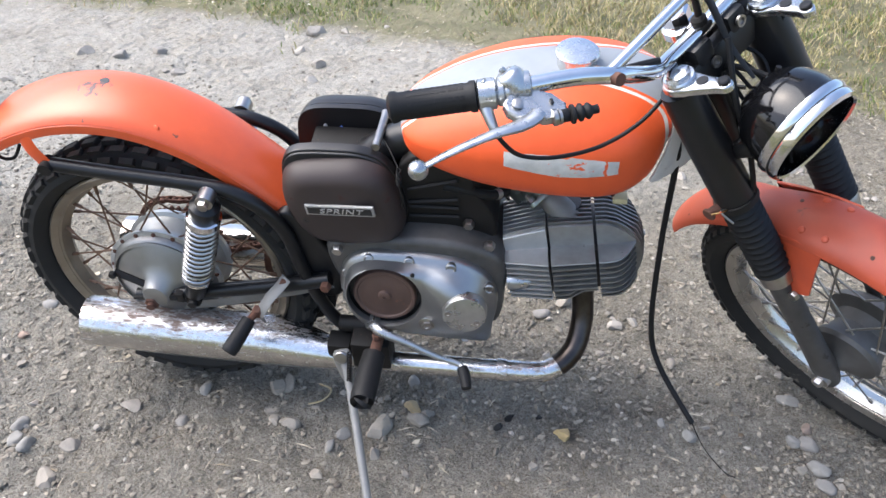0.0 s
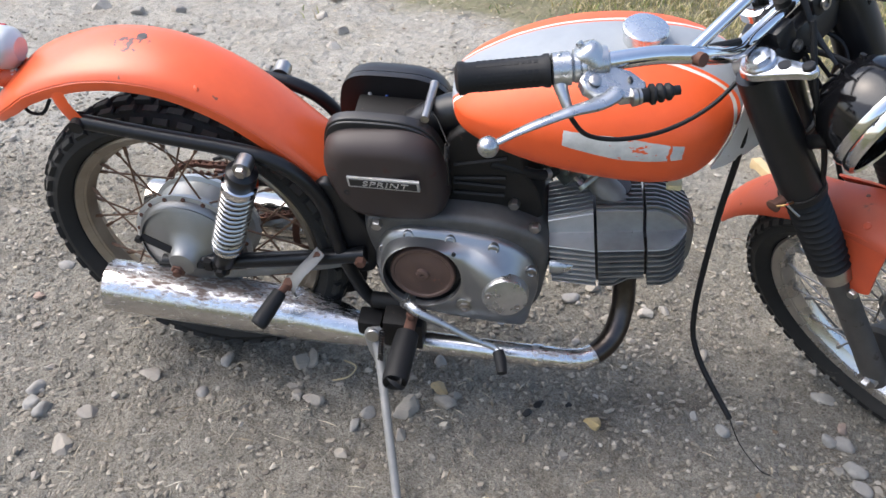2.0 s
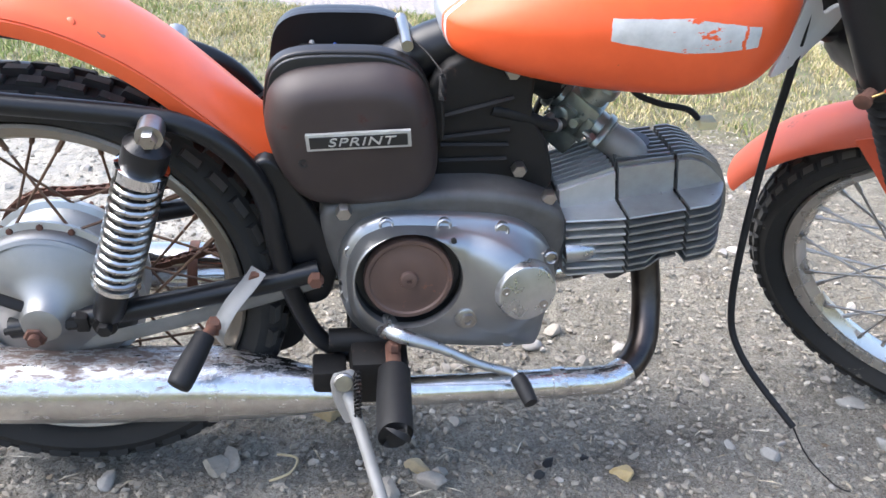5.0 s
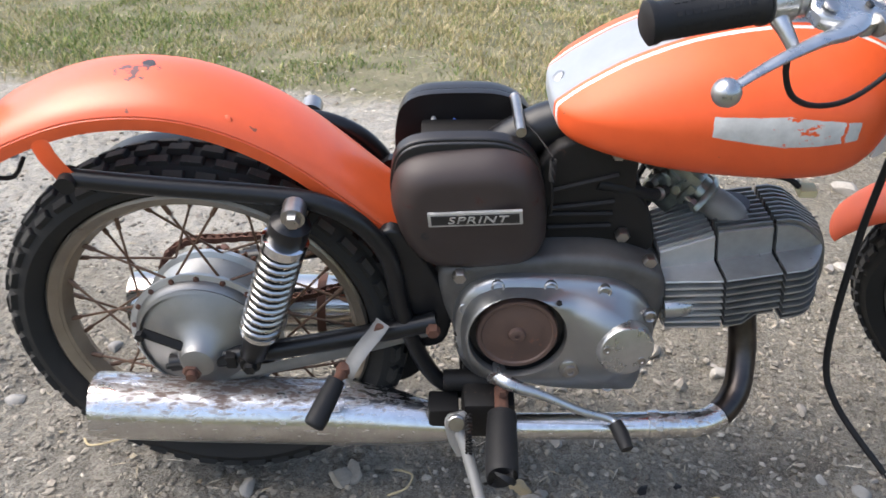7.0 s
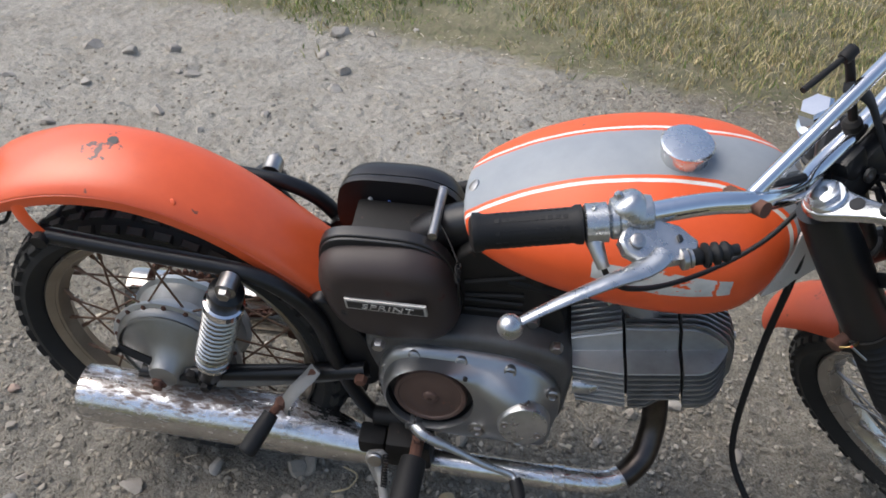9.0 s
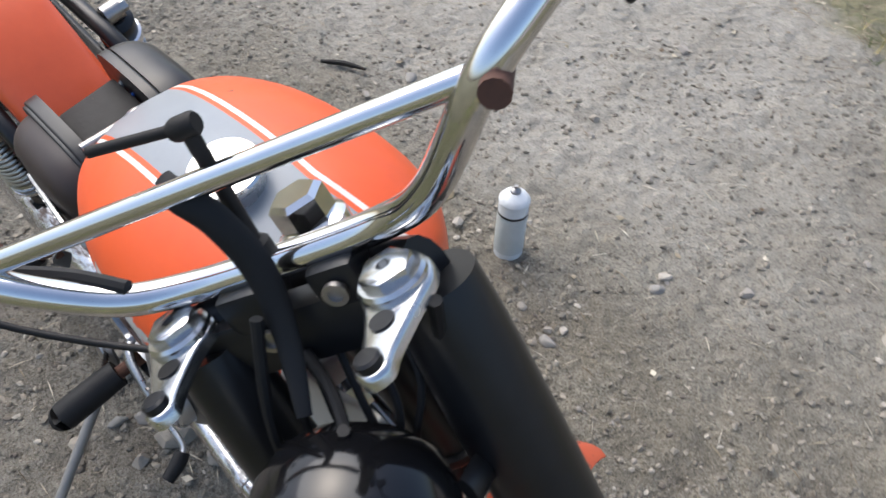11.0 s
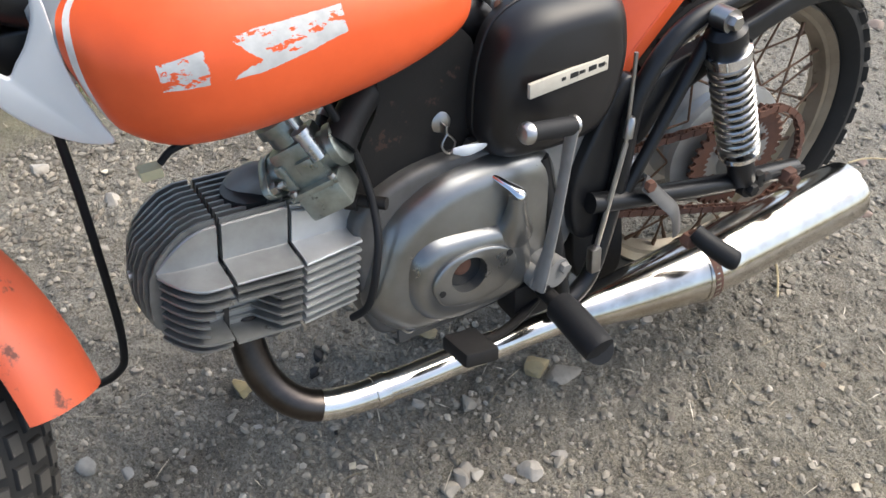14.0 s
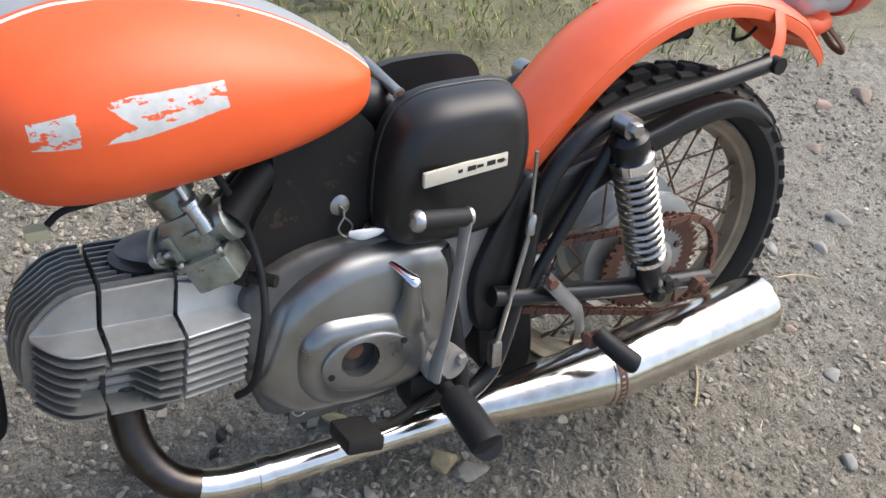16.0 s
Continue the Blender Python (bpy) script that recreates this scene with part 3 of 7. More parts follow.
    h = mathn(t, "ADD", mathn(t, "MULTIPLY", fine, 1.0), mathn(t, "MULTIPLY_ADD", grit, 0.9, mathn(t, "MULTIPLY", chips, 0.4)))
    calm = mathn(t, "MULTIPLY_ADD", mathn(t, "MAXIMUM", mathn(t, "MULTIPLY", pale, 0.55), road), -0.9, 1.0)
    bump(t, p, mathn(t, "MULTIPLY", h, calm), 1.0, 0.013)
    return m


gx, gy = axis_steps(-1.6, 2.1, 0.0064, 260), axis_steps(-1.0, 2.1, 0.0064, 260)
GX, GY = np.meshgrid(gx, gy, indexing="ij")
GZ = ground_height(GX, GY)
nx, ny = GX.shape
idx = np.arange(nx * ny).reshape(nx, ny)
quads = np.stack([idx[:-1, :-1], idx[1:, :-1], idx[1:, 1:], idx[:-1, 1:]], -1).reshape(-1, 4)
gme = bpy.data.meshes.new("ground")
gme.vertices.add(nx * ny)
gme.vertices.foreach_set("co", np.stack([GX, GY, GZ], -1).astype(np.float32).ravel())
gme.loops.add(quads.size)
gme.loops.foreach_set("vertex_index", quads.ravel().astype(np.int32))
gme.polygons.add(len(quads))
gme.polygons.foreach_set("loop_start", np.arange(0, quads.size, 4, dtype=np.int32))
gme.polygons.foreach_set("loop_total", np.full(len(quads), 4, dtype=np.int32))
gme.polygons.foreach_set("use_smooth", np.ones(len(quads), dtype=bool))
gme.update(calc_edges=True)
gme.materials.append(ground_material())
ground = tagged(new("ground", gme), "dusty grey-brown dirt and gravel yard with grass verges", "ground", kind="structure")

# ---- motorcycle ----
LEAN = 14.377          # degrees over onto its side stand
motorcycle = tagged(new("motorcycle"), "old orange and silver motorcycle without seat, leaning on its side stand", "motorcycle")
motorcycle.matrix_basis = pose(0, 0, 0, LEAN)
BK = motorcycle

# steering: axis through the headstock, turned to the right
RAKE, STEER = 27.0, -45.0
HEAD = Vector((0.909, 0.0, 0.873))
fork_axis = Vector((-math.sin(radians(RAKE)), 0, math.cos(radians(RAKE))))
fork_fwd = Vector((math.cos(radians(RAKE)), 0, math.sin(radians(RAKE))))
turn = Matrix.Rotation(radians(STEER), 3, fork_axis)
F_, L_ = turn @ fork_fwd, turn @ Vector((0, 1, 0))
FORK = Matrix(((F_.x, L_.x, fork_axis.x, HEAD.x), (F_.y, L_.y, fork_axis.y, HEAD.y), (F_.z, L_.z, fork_axis.z, HEAD.z), (0, 0, 0, 1)))


# -- wheels --
def tyre_mesh(r_out, r_in, half, knob):
    """A tyre carcass about the y axis."""
    prof = [(r_in + 0.004, -half * 0.42), (r_in + 0.010, -half * 0.72), (r_in + (r_out - r_in) * 0.40, -half * 0.98), (r_out - 0.024, -half * 0.90), (r_out - 0.010, -half * 0.62),
            (r_out - knob, -half * 0.3), (r_out - knob, half * 0.3), (r_out - 0.010, half * 0.62), (r_out - 0.024, half * 0.90), (r_in + (r_out - r_in) * 0.40, half * 0.98), (r_in + 0.010, half * 0.72), (r_in + 0.004, half * 0.42)]
    n = 96
    return loft([[Vector((r * math.sin(2 * math.pi * k / n), y, r * math.cos(2 * math.pi * k / n))) for r, y in prof] for k in range(n)], closed=True)


def add_tread(w, r_out, half, blocks, knob):
    """Rows of tread blocks round the tyre, each an object on its row's mesh."""
    for row, shift, wide, tilt in ((0.0, 0.0, 0.36, 0.0), (-0.50, 0.5, 0.30, 0.22), (0.50, 0.5, 0.30, 0.22), (-0.86, 0.0, 0.26, 0.62), (0.86, 0.0, 0.26, 0.62)):
        drop = {0.0: 0.0, 0.50: 0.004, 0.86: 0.016}[abs(row)]
        lean = math.copysign(tilt, row) if row else 0
        arc, wd = 2 * math.pi * (r_out - drop) / blocks * 0.66, half * wide
        m = Matrix.Translation((0, row * half, r_out - drop - knob * 0.5)) @ Matrix.Rotation(-lean, 4, "X")
        bm = bmesh.new()
        vs = [bm.verts.new(m @ Vector((sx * arc / 2 * s, sy * wd / 2 * s, sz))) for s, sz in ((1.12, -knob * 0.75), (1.0, knob * 0.32), (0.88, knob * 0.5)) for sx, sy in ((-1, -1), (1, -1), (1, 1), (-1, 1))]
        bm.faces.new(vs[8:]).material_index = 1
        for lo in (0, 4):
            for j in range(4):
                bm.faces.new((vs[lo + j], vs[lo + (j + 1) % 4], vs[lo + 4 + (j + 1) % 4], vs[lo + 4 + j]))
        me = mesh_of("tread_block", bm, [rubber, tread], 30)
        for k in range(blocks):
            ob = new("tread_block", me)
            ob.parent = w
            ob.matrix_basis = Matrix.Rotation(2 * math.pi * (k + shift) / blocks, 4, "Y")


def rim_mesh(r, half):
    prof = [(r, -half), (r + 0.004, -half + 0.003), (r - 0.003, -half + 0.006), (r - 0.016, -half * 0.62), (r - 0.020, -half * 0.3), (r - 0.026, 0), (r - 0.020, half * 0.3), (r - 0.016, half * 0.62), (r - 0.003, half - 0.006), (r + 0.004, half - 0.003), (r, half), (r - 0.010, half * 0.72), (r - 0.012, -half * 0.72)]
    n = 72
    return loft([[Vector((q * math.sin(2 * math.pi * k / n), y, q * math.cos(2 * math.pi * k / n))) for q, y in prof] for k in range(n)], closed=True)


def wheel(name, m, r_out, rim_r, half, hub_r, hub_y, blocks, knob, spoke_material, rim_material, label):
    """Rim, tyre, spokes and nipples; the hub is added by the caller."""
    w = part(name, rim_mesh(rim_r, half * 0.62), rim_material, BK, label, m)
    part("tyre", tyre_mesh(r_out, rim_r, half, knob), rubber, w, "dusty black knobbly tyre", sharp=30)
    add_tread(w, r_out, half, blocks, knob)
    spokes = 36
    for k in range(spokes):
        side = -1 if k % 2 else 1
        a = 2 * math.pi * k / spokes
        lead = 0.62 * (1 if (k // 2) % 2 else -1)
        hub_p = Vector((hub_r * math.sin(a + lead), side * hub_y, hub_r * math.cos(a + lead)))
        rim_p = Vector(((rim_r - 0.022) * math.sin(a), side * 0.006, (rim_r - 0.022) * math.cos(a)))
        d = (hub_p - rim_p).normalized()
        bm = join(bar(hub_p, rim_p, 0.0019, 6), bar(rim_p - d * 0.004, rim_p + d * 0.016, 0.0036, 6))
        part("spoke", bm, spoke_material, w)
    return w


REAR = Matrix.Translation((0.014, -0.030, 0.323)) @ Matrix.Rotation(radians(-5.65), 4, "X") @ Matrix.Rotation(radians(-3.15), 4, "Z")
rear_wheel = wheel("rear_wheel", REAR, 0.300, 0.236, 0.047, 0.098, 0.034, 42, 0.009, spoke_mat, rim_mat, "dull steel rim with rusty spokes")
YAX = Matrix.Rotation(radians(90), 4, "X")      # lathe height -> -y
part("hub", lathe([(0.03, -0.05), (0.078, -0.046), (0.104, -0.040), (0.106, -0.030), (0.098, -0.026), (0.088, 0.0), (0.098, 0.026), (0.112, 0.028), (0.114, 0.036), (0.104, 0.038)], YAX, 48), alloy_dull, rear_wheel, "cast alloy drum hub")
part("brake_plate", join(lathe([(0.106, 0.036), (0.102, 0.046), (0.094, 0.052), (0.060, 0.066), (0.034, 0.078), (0.024, 0.096), (0.014, 0.100)], YAX, 48),
                         lathe([(0.098, 0.049), (0.100, 0.053), (0.095, 0.056)], YAX, 48, False)), alloy_hub, rear_wheel, "cone-shaped alloy brake plate")
for k in range(18):
    a = 2 * math.pi * k / 18
    part("hub_rivet", lathe([(0.0045, 0), (0.0045, 0.003), (0.003, 0.0045)], Matrix.Translation((0.107 * math.sin(a), -0.036, 0.107 * math.cos(a))) @ YAX, 8), rust, rear_wheel)
part("brake_arm", join(bar((0.02, -0.083, 0.0), (-0.075, -0.083, 0.045), 0.007, 8, 0.5), bolt((-0.075, -0.088, 0.045), (0, -1, 0))), grime, rear_wheel, "greasy brake arm")


def sprocket_mesh(r, teeth, y, thick):
    o = []
    for k in range(teeth * 4):
        a = 2 * math.pi * k / (teeth * 4)
        rr = r + (0.004 if k % 4 in (1, 2) else -0.004)
        o.append((rr * math.cos(a), rr * math.sin(a)))
    inner = [(p[0] * 0.70, p[1] * 0.70) for p in o]
    rings = [[Vector((p[0], yy, p[1])) for p in q] for q, yy in ((inner, y), (o, y), (o, y + thick), (inner, y + thick))]
    return loft(rings, closed=True)


part("sprocket", sprocket_mesh(0.086, 38, 0.062, 0.006), rust, rear_wheel, "rusty rear sprocket")
part("sprocket_carrier", lathe([(0.066, -0.060), (0.066, -0.067), (0.040, -0.070), (0.030, -0.082), (0.014, -0.086)], YAX, 32), alloy_grey, rear_wheel, "grey sprocket carrier")
for k in range(6):
    a = 2 * math.pi * k / 6
    part("sprocket_bolt", bolt((0.05 * math.sin(a), 0.066, 0.05 * math.cos(a)), (0, 1, 0), 0.006, 0.007), rust, rear_wheel)

FRONT = FORK @ Vector((0.140, 0, -0.668))
front_m = FORK.copy()
front_m.translation = FRONT
front_m = front_m @ Matrix.Rotation(radians(-6), 4, "Y")
front_wheel = wheel("front_wheel", front_m, 0.325, 0.262, 0.045, 0.070, 0.032, 56, 0.005, spoke_bright, rim_front, "dusty steel rim with dull spokes")
part("hub", lathe([(0.02, -0.06), (0.060, -0.055), (0.078, -0.042), (0.080, -0.030), (0.058, -0.02), (0.050, 0.0), (0.056, 0.02), (0.062, 0.030), (0.064, 0.038), (0.060, 0.046), (0.040, 0.054), (0.024, 0.062), (0.012, 0.072)], YAX, 40), alloy_dark, front_wheel, "dark grey front brake drum")

# -- front fork --
def leg_point(side, up):
    """A point on a fork leg, in steering coordinates (forward, left, up)."""
    return Vector((0.055 - 0.115 * up, side * 0.085, up))


for side, word in ((-1, "right"), (1, "left")):
    p = lambda up: FORK @ leg_point(side, up)
    ax = (p(0) - p(-0.5)).normalized()
    leg = part("fork_leg", sweep([p(-0.40), p(-0.44), p(-0.60), p(-0.66), p(-0.70)], [0.0200, 0.0208, 0.0210, 0.0225, 0.017], 16, 3), alloy_dark, BK, "grey alloy fork slider")
    part("axle_clamp", join(bar(FORK @ (leg_point(side, -0.675) + Vector((0, -0.016 * side, 0))), FORK @ (leg_point(side, -0.675) + Vector((0, 0.022 * side, 0))), 0.017, 14), bolt(FORK @ (leg_point(side, -0.675) + Vector((0, 0.022 * side, 0))), L_ * side, 0.010, 0.010)), steel, leg)
    part("fork_collar", lathe([(0.020, -0.026), (0.0265, -0.024), (0.0275, -0.006), (0.0255, 0.0), (0.021, 0.001)], frame_at(p(-0.39), ax), 24), steel, leg, "polished steel collar")
    n_rib = 13
    prof = [(0.020, 0.0)]
    for k in range(n_rib):
        h = 0.168 * k / n_rib
        prof += [(0.0250, h + 0.001), (0.0300, h + 0.006), (0.0250, h + 0.0115)]
    prof.append((0.020, 0.169))
    part("fork_gaiter", lathe(prof, frame_at(p(-0.392), ax), 28), rubber_part, leg, "black ribbed rubber gaiter", sharp=60)
    part("gaiter_clamp", join(lathe([(0.0300, 0), (0.0335, 0.001), (0.0335, 0.011), (0.0300, 0.012)], frame_at(p(-0.232), ax), 28), block((0.036, 0, 0.006), (0.012, 0.010, 0.010), 0.002, frame_at(p(-0.232), ax) @ Matrix.Rotation(radians(200 if side < 0 else 60), 4, "Z"))), brass if side > 0 else grime, leg, "brass hose clamp" if side > 0 else "dark hose clamp")
    part("fork_shroud", sweep([p(-0.235), p(-0.20), p(-0.10), p(-0.035), p(-0.012)], [(0.0300, 0.0305, 0.0300, 0.0285, 0.027), (0.034, 0.0345, 0.034, 0.032, 0.030)][side > 0], 24, 3), black, leg, "black painted upper fork shroud")
    if side < 0:
        stub = part("lamp_stub", join(bar(p(-0.222), p(-0.222) + FORK.to_3x3() @ Vector((-0.012, -0.044, 0)), 0.0075, 12), bolt(p(-0.222) + FORK.to_3x3() @ Vector((-0.012, -0.044, 0)), -L_, 0.0105, 0.005, False)), rust, leg, "small corroded lamp mount")
        for wd, col in (((0.000, -0.050, 0.010), brass), ((0.014, -0.044, 0.016), orange_worn), ((0.026, -0.040, -0.008), steel)):
            part("wire_end", sweep([p(-0.222) + FORK.to_3x3() @ Vector((0.010, -0.030, 0.004)), p(-0.220) + FORK.to_3x3() @ Vector((0.012, -0.042, 0.010)), p(-0.222) + FORK.to_3x3() @ Vector(wd)], 0.0016, 6, 4), col, stub)
    # chrome headlamp ears on top
    m2 = FORK @ Matrix.Translation((0.067, -0.086, 0.0) if side < 0 else (0.079, 0.076, 0.0)) @ Matrix.Rotation(radians(11 if side < 0 else -1), 4, "Z")
    ear = slab([(-0.025, 0.0), (-0.018, 0.018), (0.0, 0.025), (0.018, 0.0175), (0.036, 0.0130), (0.056, 0.0105), (0.070, 0.0100), (0.077, 0.0), (0.070, -0.0100), (0.056, -0.0115), (0.036, -0.0160), (0.018, -0.0210), (0.0, -0.025), (-0.018, -0.018)], 0.0, 0.010, 0.004)
    bmesh.ops.transform(ear, matrix=m2 @ Matrix(((1, 0, 0, 0), (0, 0, -side, 0), (0, 1, 0, 0), (0, 0, 0, 1))), verts=ear.verts)
    bmesh.ops.recalc_face_normals(ear, faces=ear.faces)
    e = part("fork_cap_bracket", ear, bracket_alloy, leg, "polished fork top bracket")
    part("fork_cap_nut", join(lathe([(0.0225, 0.008), (0.0225, 0.013), (0.0205, 0.0155), (0.006, 0.016)], m2, 24), lathe([(0.0175, 0.0155), (0.0175, 0.0215), (0.015, 0.023), (0.0052, 0.023), (0.0050, 0.018)], m2, 6)), bracket_alloy, leg)
    part("bracket_hole", join(lathe([(0.0080, 0.0100), (0.0080, 0.0112), (0.002, 0.0112)], m2 @ Matrix.Translation((0.034, 0, 0)), 16), lathe([(0.0082, 0.0040), (0.0082, 0.0145), (0.0065, 0.0160), (0.002, 0.0162)], m2 @ Matrix.Translation((0.066, 0, 0)), 14)), black, leg)

yoke = part("upper_yoke", join(sweep([FORK @ Vector((0.058, -0.088, -0.010)), FORK @ Vector((0.030, -0.045, -0.012)), FORK @ Vector((0.012, 0, -0.012)), FORK @ Vector((0.030, 0.045, -0.012)), FORK @ Vector((0.058, 0.088, -0.010))], [0.030, 0.024, 0.032, 0.024, 0.030], 14, 5, 0.55, fork_axis),
                               block((0.048, -0.034, 0.006), (0.040, 0.034, 0.036), 0.006, FORK), block((0.048, 0.034, 0.006), (0.040, 0.034, 0.036), 0.006, FORK),
                               loft([[FORK @ Vector((x, y * k, z)) for x, z in ((0.046, 0.004), (0.066, 0.002), (0.070, -0.012), (0.066, -0.042), (0.040, -0.046))] for y, k in ((-0.084, 0.96), (-0.060, 1.0), (0.060, 1.0), (0.084, 0.96))])), black, BK, "black painted upper fork yoke")
part("clamp_bolt", lathe([(0.0085, 0), (0.0085, 0.004), (0.005, 0.004), (0.005, 0.001)], frame_at(FORK @ Vector((0.0705, -0.026, -0.012)), F_), 18), steel, yoke)
part("clamp_bolt", lathe([(0.0085, 0), (0.0085, 0.004), (0.005, 0.004), (0.005, 0.001)], frame_at(FORK @ Vector((0.070, 0.034, 0.008)), F_), 18), steel, yoke)
part("steering_nut", join(lathe([(0.026, 0.0), (0.026, 0.012), (0.020, 0.016)], FORK @ Matrix.Translation((-0.006, 0, 0.004)), 24), lathe([(0.021, 0.014), (0.021, 0.034), (0.017, 0.038)], FORK @ Matrix.Translation((-0.006, 0, 0.004)), 6)), chrome, yoke, "chrome hexagonal steering nut")
part("lower_yoke", sweep([FORK @ Vector((0.080, -0.088, -0.225)), FORK @ Vector((0.030, -0.04, -0.226)), FORK @ Vector((0.0, 0, -0.226)), FORK @ Vector((0.030, 0.04, -0.226)), FORK @ Vector((0.080, 0.088, -0.225))], [0.036, 0.028, 0.034, 0.028, 0.036], 14, 5, 0.6, fork_axis), black, BK, "black painted lower fork yoke")

# -- handlebar --
BAR = [(-0.046, -0.395, 0.213), (0.013, -0.314, 0.176), (0.056, -0.222, 0.132), (0.075, -0.175, 0.099), (0.062, -0.118, 0.049), (0.048, -0.070, 0.030), (0.048, 0.0, 0.028), (0.048, 0.070, 0.030), (0.062, 0.118, 0.050), (0.075, 0.175, 0.104), (0.056, 0.222, 0.132), (0.013, 0.314, 0.176), (-0.046, 0.395, 0.213)]
handlebar = part("handlebar", sweep([FORK @ Vector(p) for p in BAR], 0.0112, 16, 6), chrome, BK, "high chrome handlebar with a cross brace")
part("cross_brace", bar(FORK @ Vector((0.070, -0.176, 0.105)), FORK @ Vector((0.070, 0.176, 0.105)), 0.0078, 14), chrome, handlebar, "chrome cross brace")
for side in (-1, 1):
    part("brace_bolt", join(bolt(FORK @ Vector((0.052, side * 0.182, 0.102)), -F_, 0.009, 0.010), bar(FORK @ Vector((0.052, side * 0.182, 0.102)), FORK @ Vector((0.092, side * 0.182, 0.102)), 0.0085, 12)), rust, handlebar, "rusty brace bolt")
    a, b = FORK @ Vector((0.009, side * 0.320, 0.1785)), FORK @ Vector((-0.049, side * 0.399, 0.2148))
    ax = (b - a).normalized()
    ln = (b - a).length
    prof = [(0.013, -0.002), (0.0195, 0.0), (0.0195, 0.006), (0.0175, 0.009), (0.0174, ln - 0.010), (0.0195, ln - 0.006), (0.0198, ln), (0.013, ln + 0.004)]
    gm = frame_at(a, ax)
    pads = [block((0.0166, 0, 0.016 + 0.0072 * k), (0.0024, 0.0042, 0.0046), 0.0, gm @ Matrix.Rotation(2 * math.pi * q / 9, 4, "Z")) for q in range(9) for k in range(int((ln - 0.03) / 0.0072))]
    part("handlebar_grip", join(lathe(prof, gm, 24), *pads), rubber_part, handlebar, "black rubber grip with rows of small pads", sharp=50)
    if side > 0:
        continue
    g = FORK @ Vector((0.013, -0.314, 0.176))
    inward = -ax
    part("throttle_housing", join(lathe([(0.0165, -0.002), (0.0195, 0.0), (0.0195, 0.020), (0.0150, 0.0215), (0.0172, 0.024), (0.0172, 0.030), (0.0145, 0.031), (0.0160, 0.033), (0.0160, 0.037), (0.013, 0.039)], frame_at(g + ax * 0.004, inward), 24),
                                  sweep([FORK @ Vector((0.016, -0.318, 0.170)), FORK @ Vector((0.028, -0.327, 0.158)), FORK @ Vector((0.037, -0.334, 0.144))], [0.010, 0.0075, 0.0060], 12, 3), bolt(g + inward * 0.010 + fork_axis * 0.0185, fork_axis - F_ * 0.4, 0.004, 0.003, False)), alloy, handlebar, "worn alloy throttle housing")
    THROTTLE = FORK @ Vector((0.036, -0.333, 0.146))
    perch = FORK @ Vector((0.029, -0.280, 0.161))
    # blade: down from the pivot, then outward to the ball
    ball = FORK @ Vector((0.046, -0.443, 0.186))
    BL = [(0.070, -0.290, 0.141), (0.073, -0.302, 0.143), (0.074, -0.320, 0.149), (0.071, -0.348, 0.163), (0.063, -0.384, 0.175), (0.054, -0.415, 0.182), (0.046, -0.443, 0.186)]
    lever = part("brake_lever", join(sweep([FORK @ Vector(p) for p in BL], [0.0140, 0.0145, 0.0125, 0.0095, 0.0078, 0.0064, 0.0054], 12, 6, 0.55, F_),
                                     lathe([(0.0118 * math.cos(radians(q)) + 0.0003, 0.0118 * math.sin(radians(q))) for q in range(-85, 86, 17)], frame_at(ball, L_), 24)), alloy, handlebar, "polished alloy ball-end brake lever")
    PL = [(0.040, -0.298, 0.168), (0.041, -0.268, 0.150), (0.060, -0.256, 0.138), (0.080, -0.256, 0.128), (0.086, -0.262, 0.122), (0.086, -0.276, 0.124), (0.080, -0.290, 0.131), (0.072, -0.297, 0.142), (0.066, -0.312, 0.152), (0.056, -0.316, 0.160), (0.046, -0.311, 0.167)]
    pl = [FORK @ Vector(p) for p in PL]
    pn = (pl[3] - pl[0]).cross(pl[8] - pl[0]).normalized()
    pn = pn if pn.z > 0 else -pn
    pc = sum(pl, Vector()) / len(pl)
    plate = loft([[p - pn * 0.010 for p in pl], [p + pn * 0.001 for p in pl], [p.lerp(pc, 0.07) + pn * 0.0035 for p in pl]])
    part("lever_perch", join(lathe([(0.0125, -0.021), (0.0185, -0.019), (0.0200, -0.010), (0.0200, 0.010), (0.0185, 0.019), (0.0125, 0.021)], frame_at(perch, ax), 24), plate,
                             lathe([(0.0190, -0.010), (0.0188, 0.004), (0.0170, 0.009), (0.0120, 0.0125), (0.006, 0.0135)], frame_at(perch + fork_axis * 0.012, fork_axis - F_ * 0.3), 24),
                             bolt(perch + fork_axis * 0.0245 - F_ * 0.004, fork_axis - F_ * 0.3, 0.0042, 0.006)), alloy, handlebar, "polished alloy lever bracket")
    part("pivot_screw", lathe([(0.0072, 0), (0.0072, 0.002), (0.0058, 0.003), (0.002, 0.003)], frame_at(FORK @ Vector((0.056, -0.300, 0.159)) + pn * 0.003, pn), 16), steel, lever, "slotted pivot screw")
    part("lead_seal", block((0, 0, 0), (0.004, 0.007, 0.005), 0.0008, frame_at(FORK @ Vector((0.070, -0.268, 0.136)) + pn * 0.004, pn)), badge_black, lever)
    b0, b1 = FORK @ Vector((0.088, -0.268, 0.122)), FORK @ Vector((0.101, -0.240, 0.109))
    bd = (b1 - b0).normalized()
    prof = [(0.006, 0.0), (0.0082, 0.001), (0.0082, 0.010), (0.0070, 0.011)]
    for k in range(3):
        prof += [(0.0075, 0.011 + 0.0095 * k), (0.0122 - 0.0010 * k, 0.0135 + 0.0095 * k), (0.0122 - 0.0010 * k, 0.0165 + 0.0095 * k), (0.0075, 0.019 + 0.0095 * k)]
    prof += [(0.0055, 0.040), (0.0058, 0.047), (0.003, 0.048)]
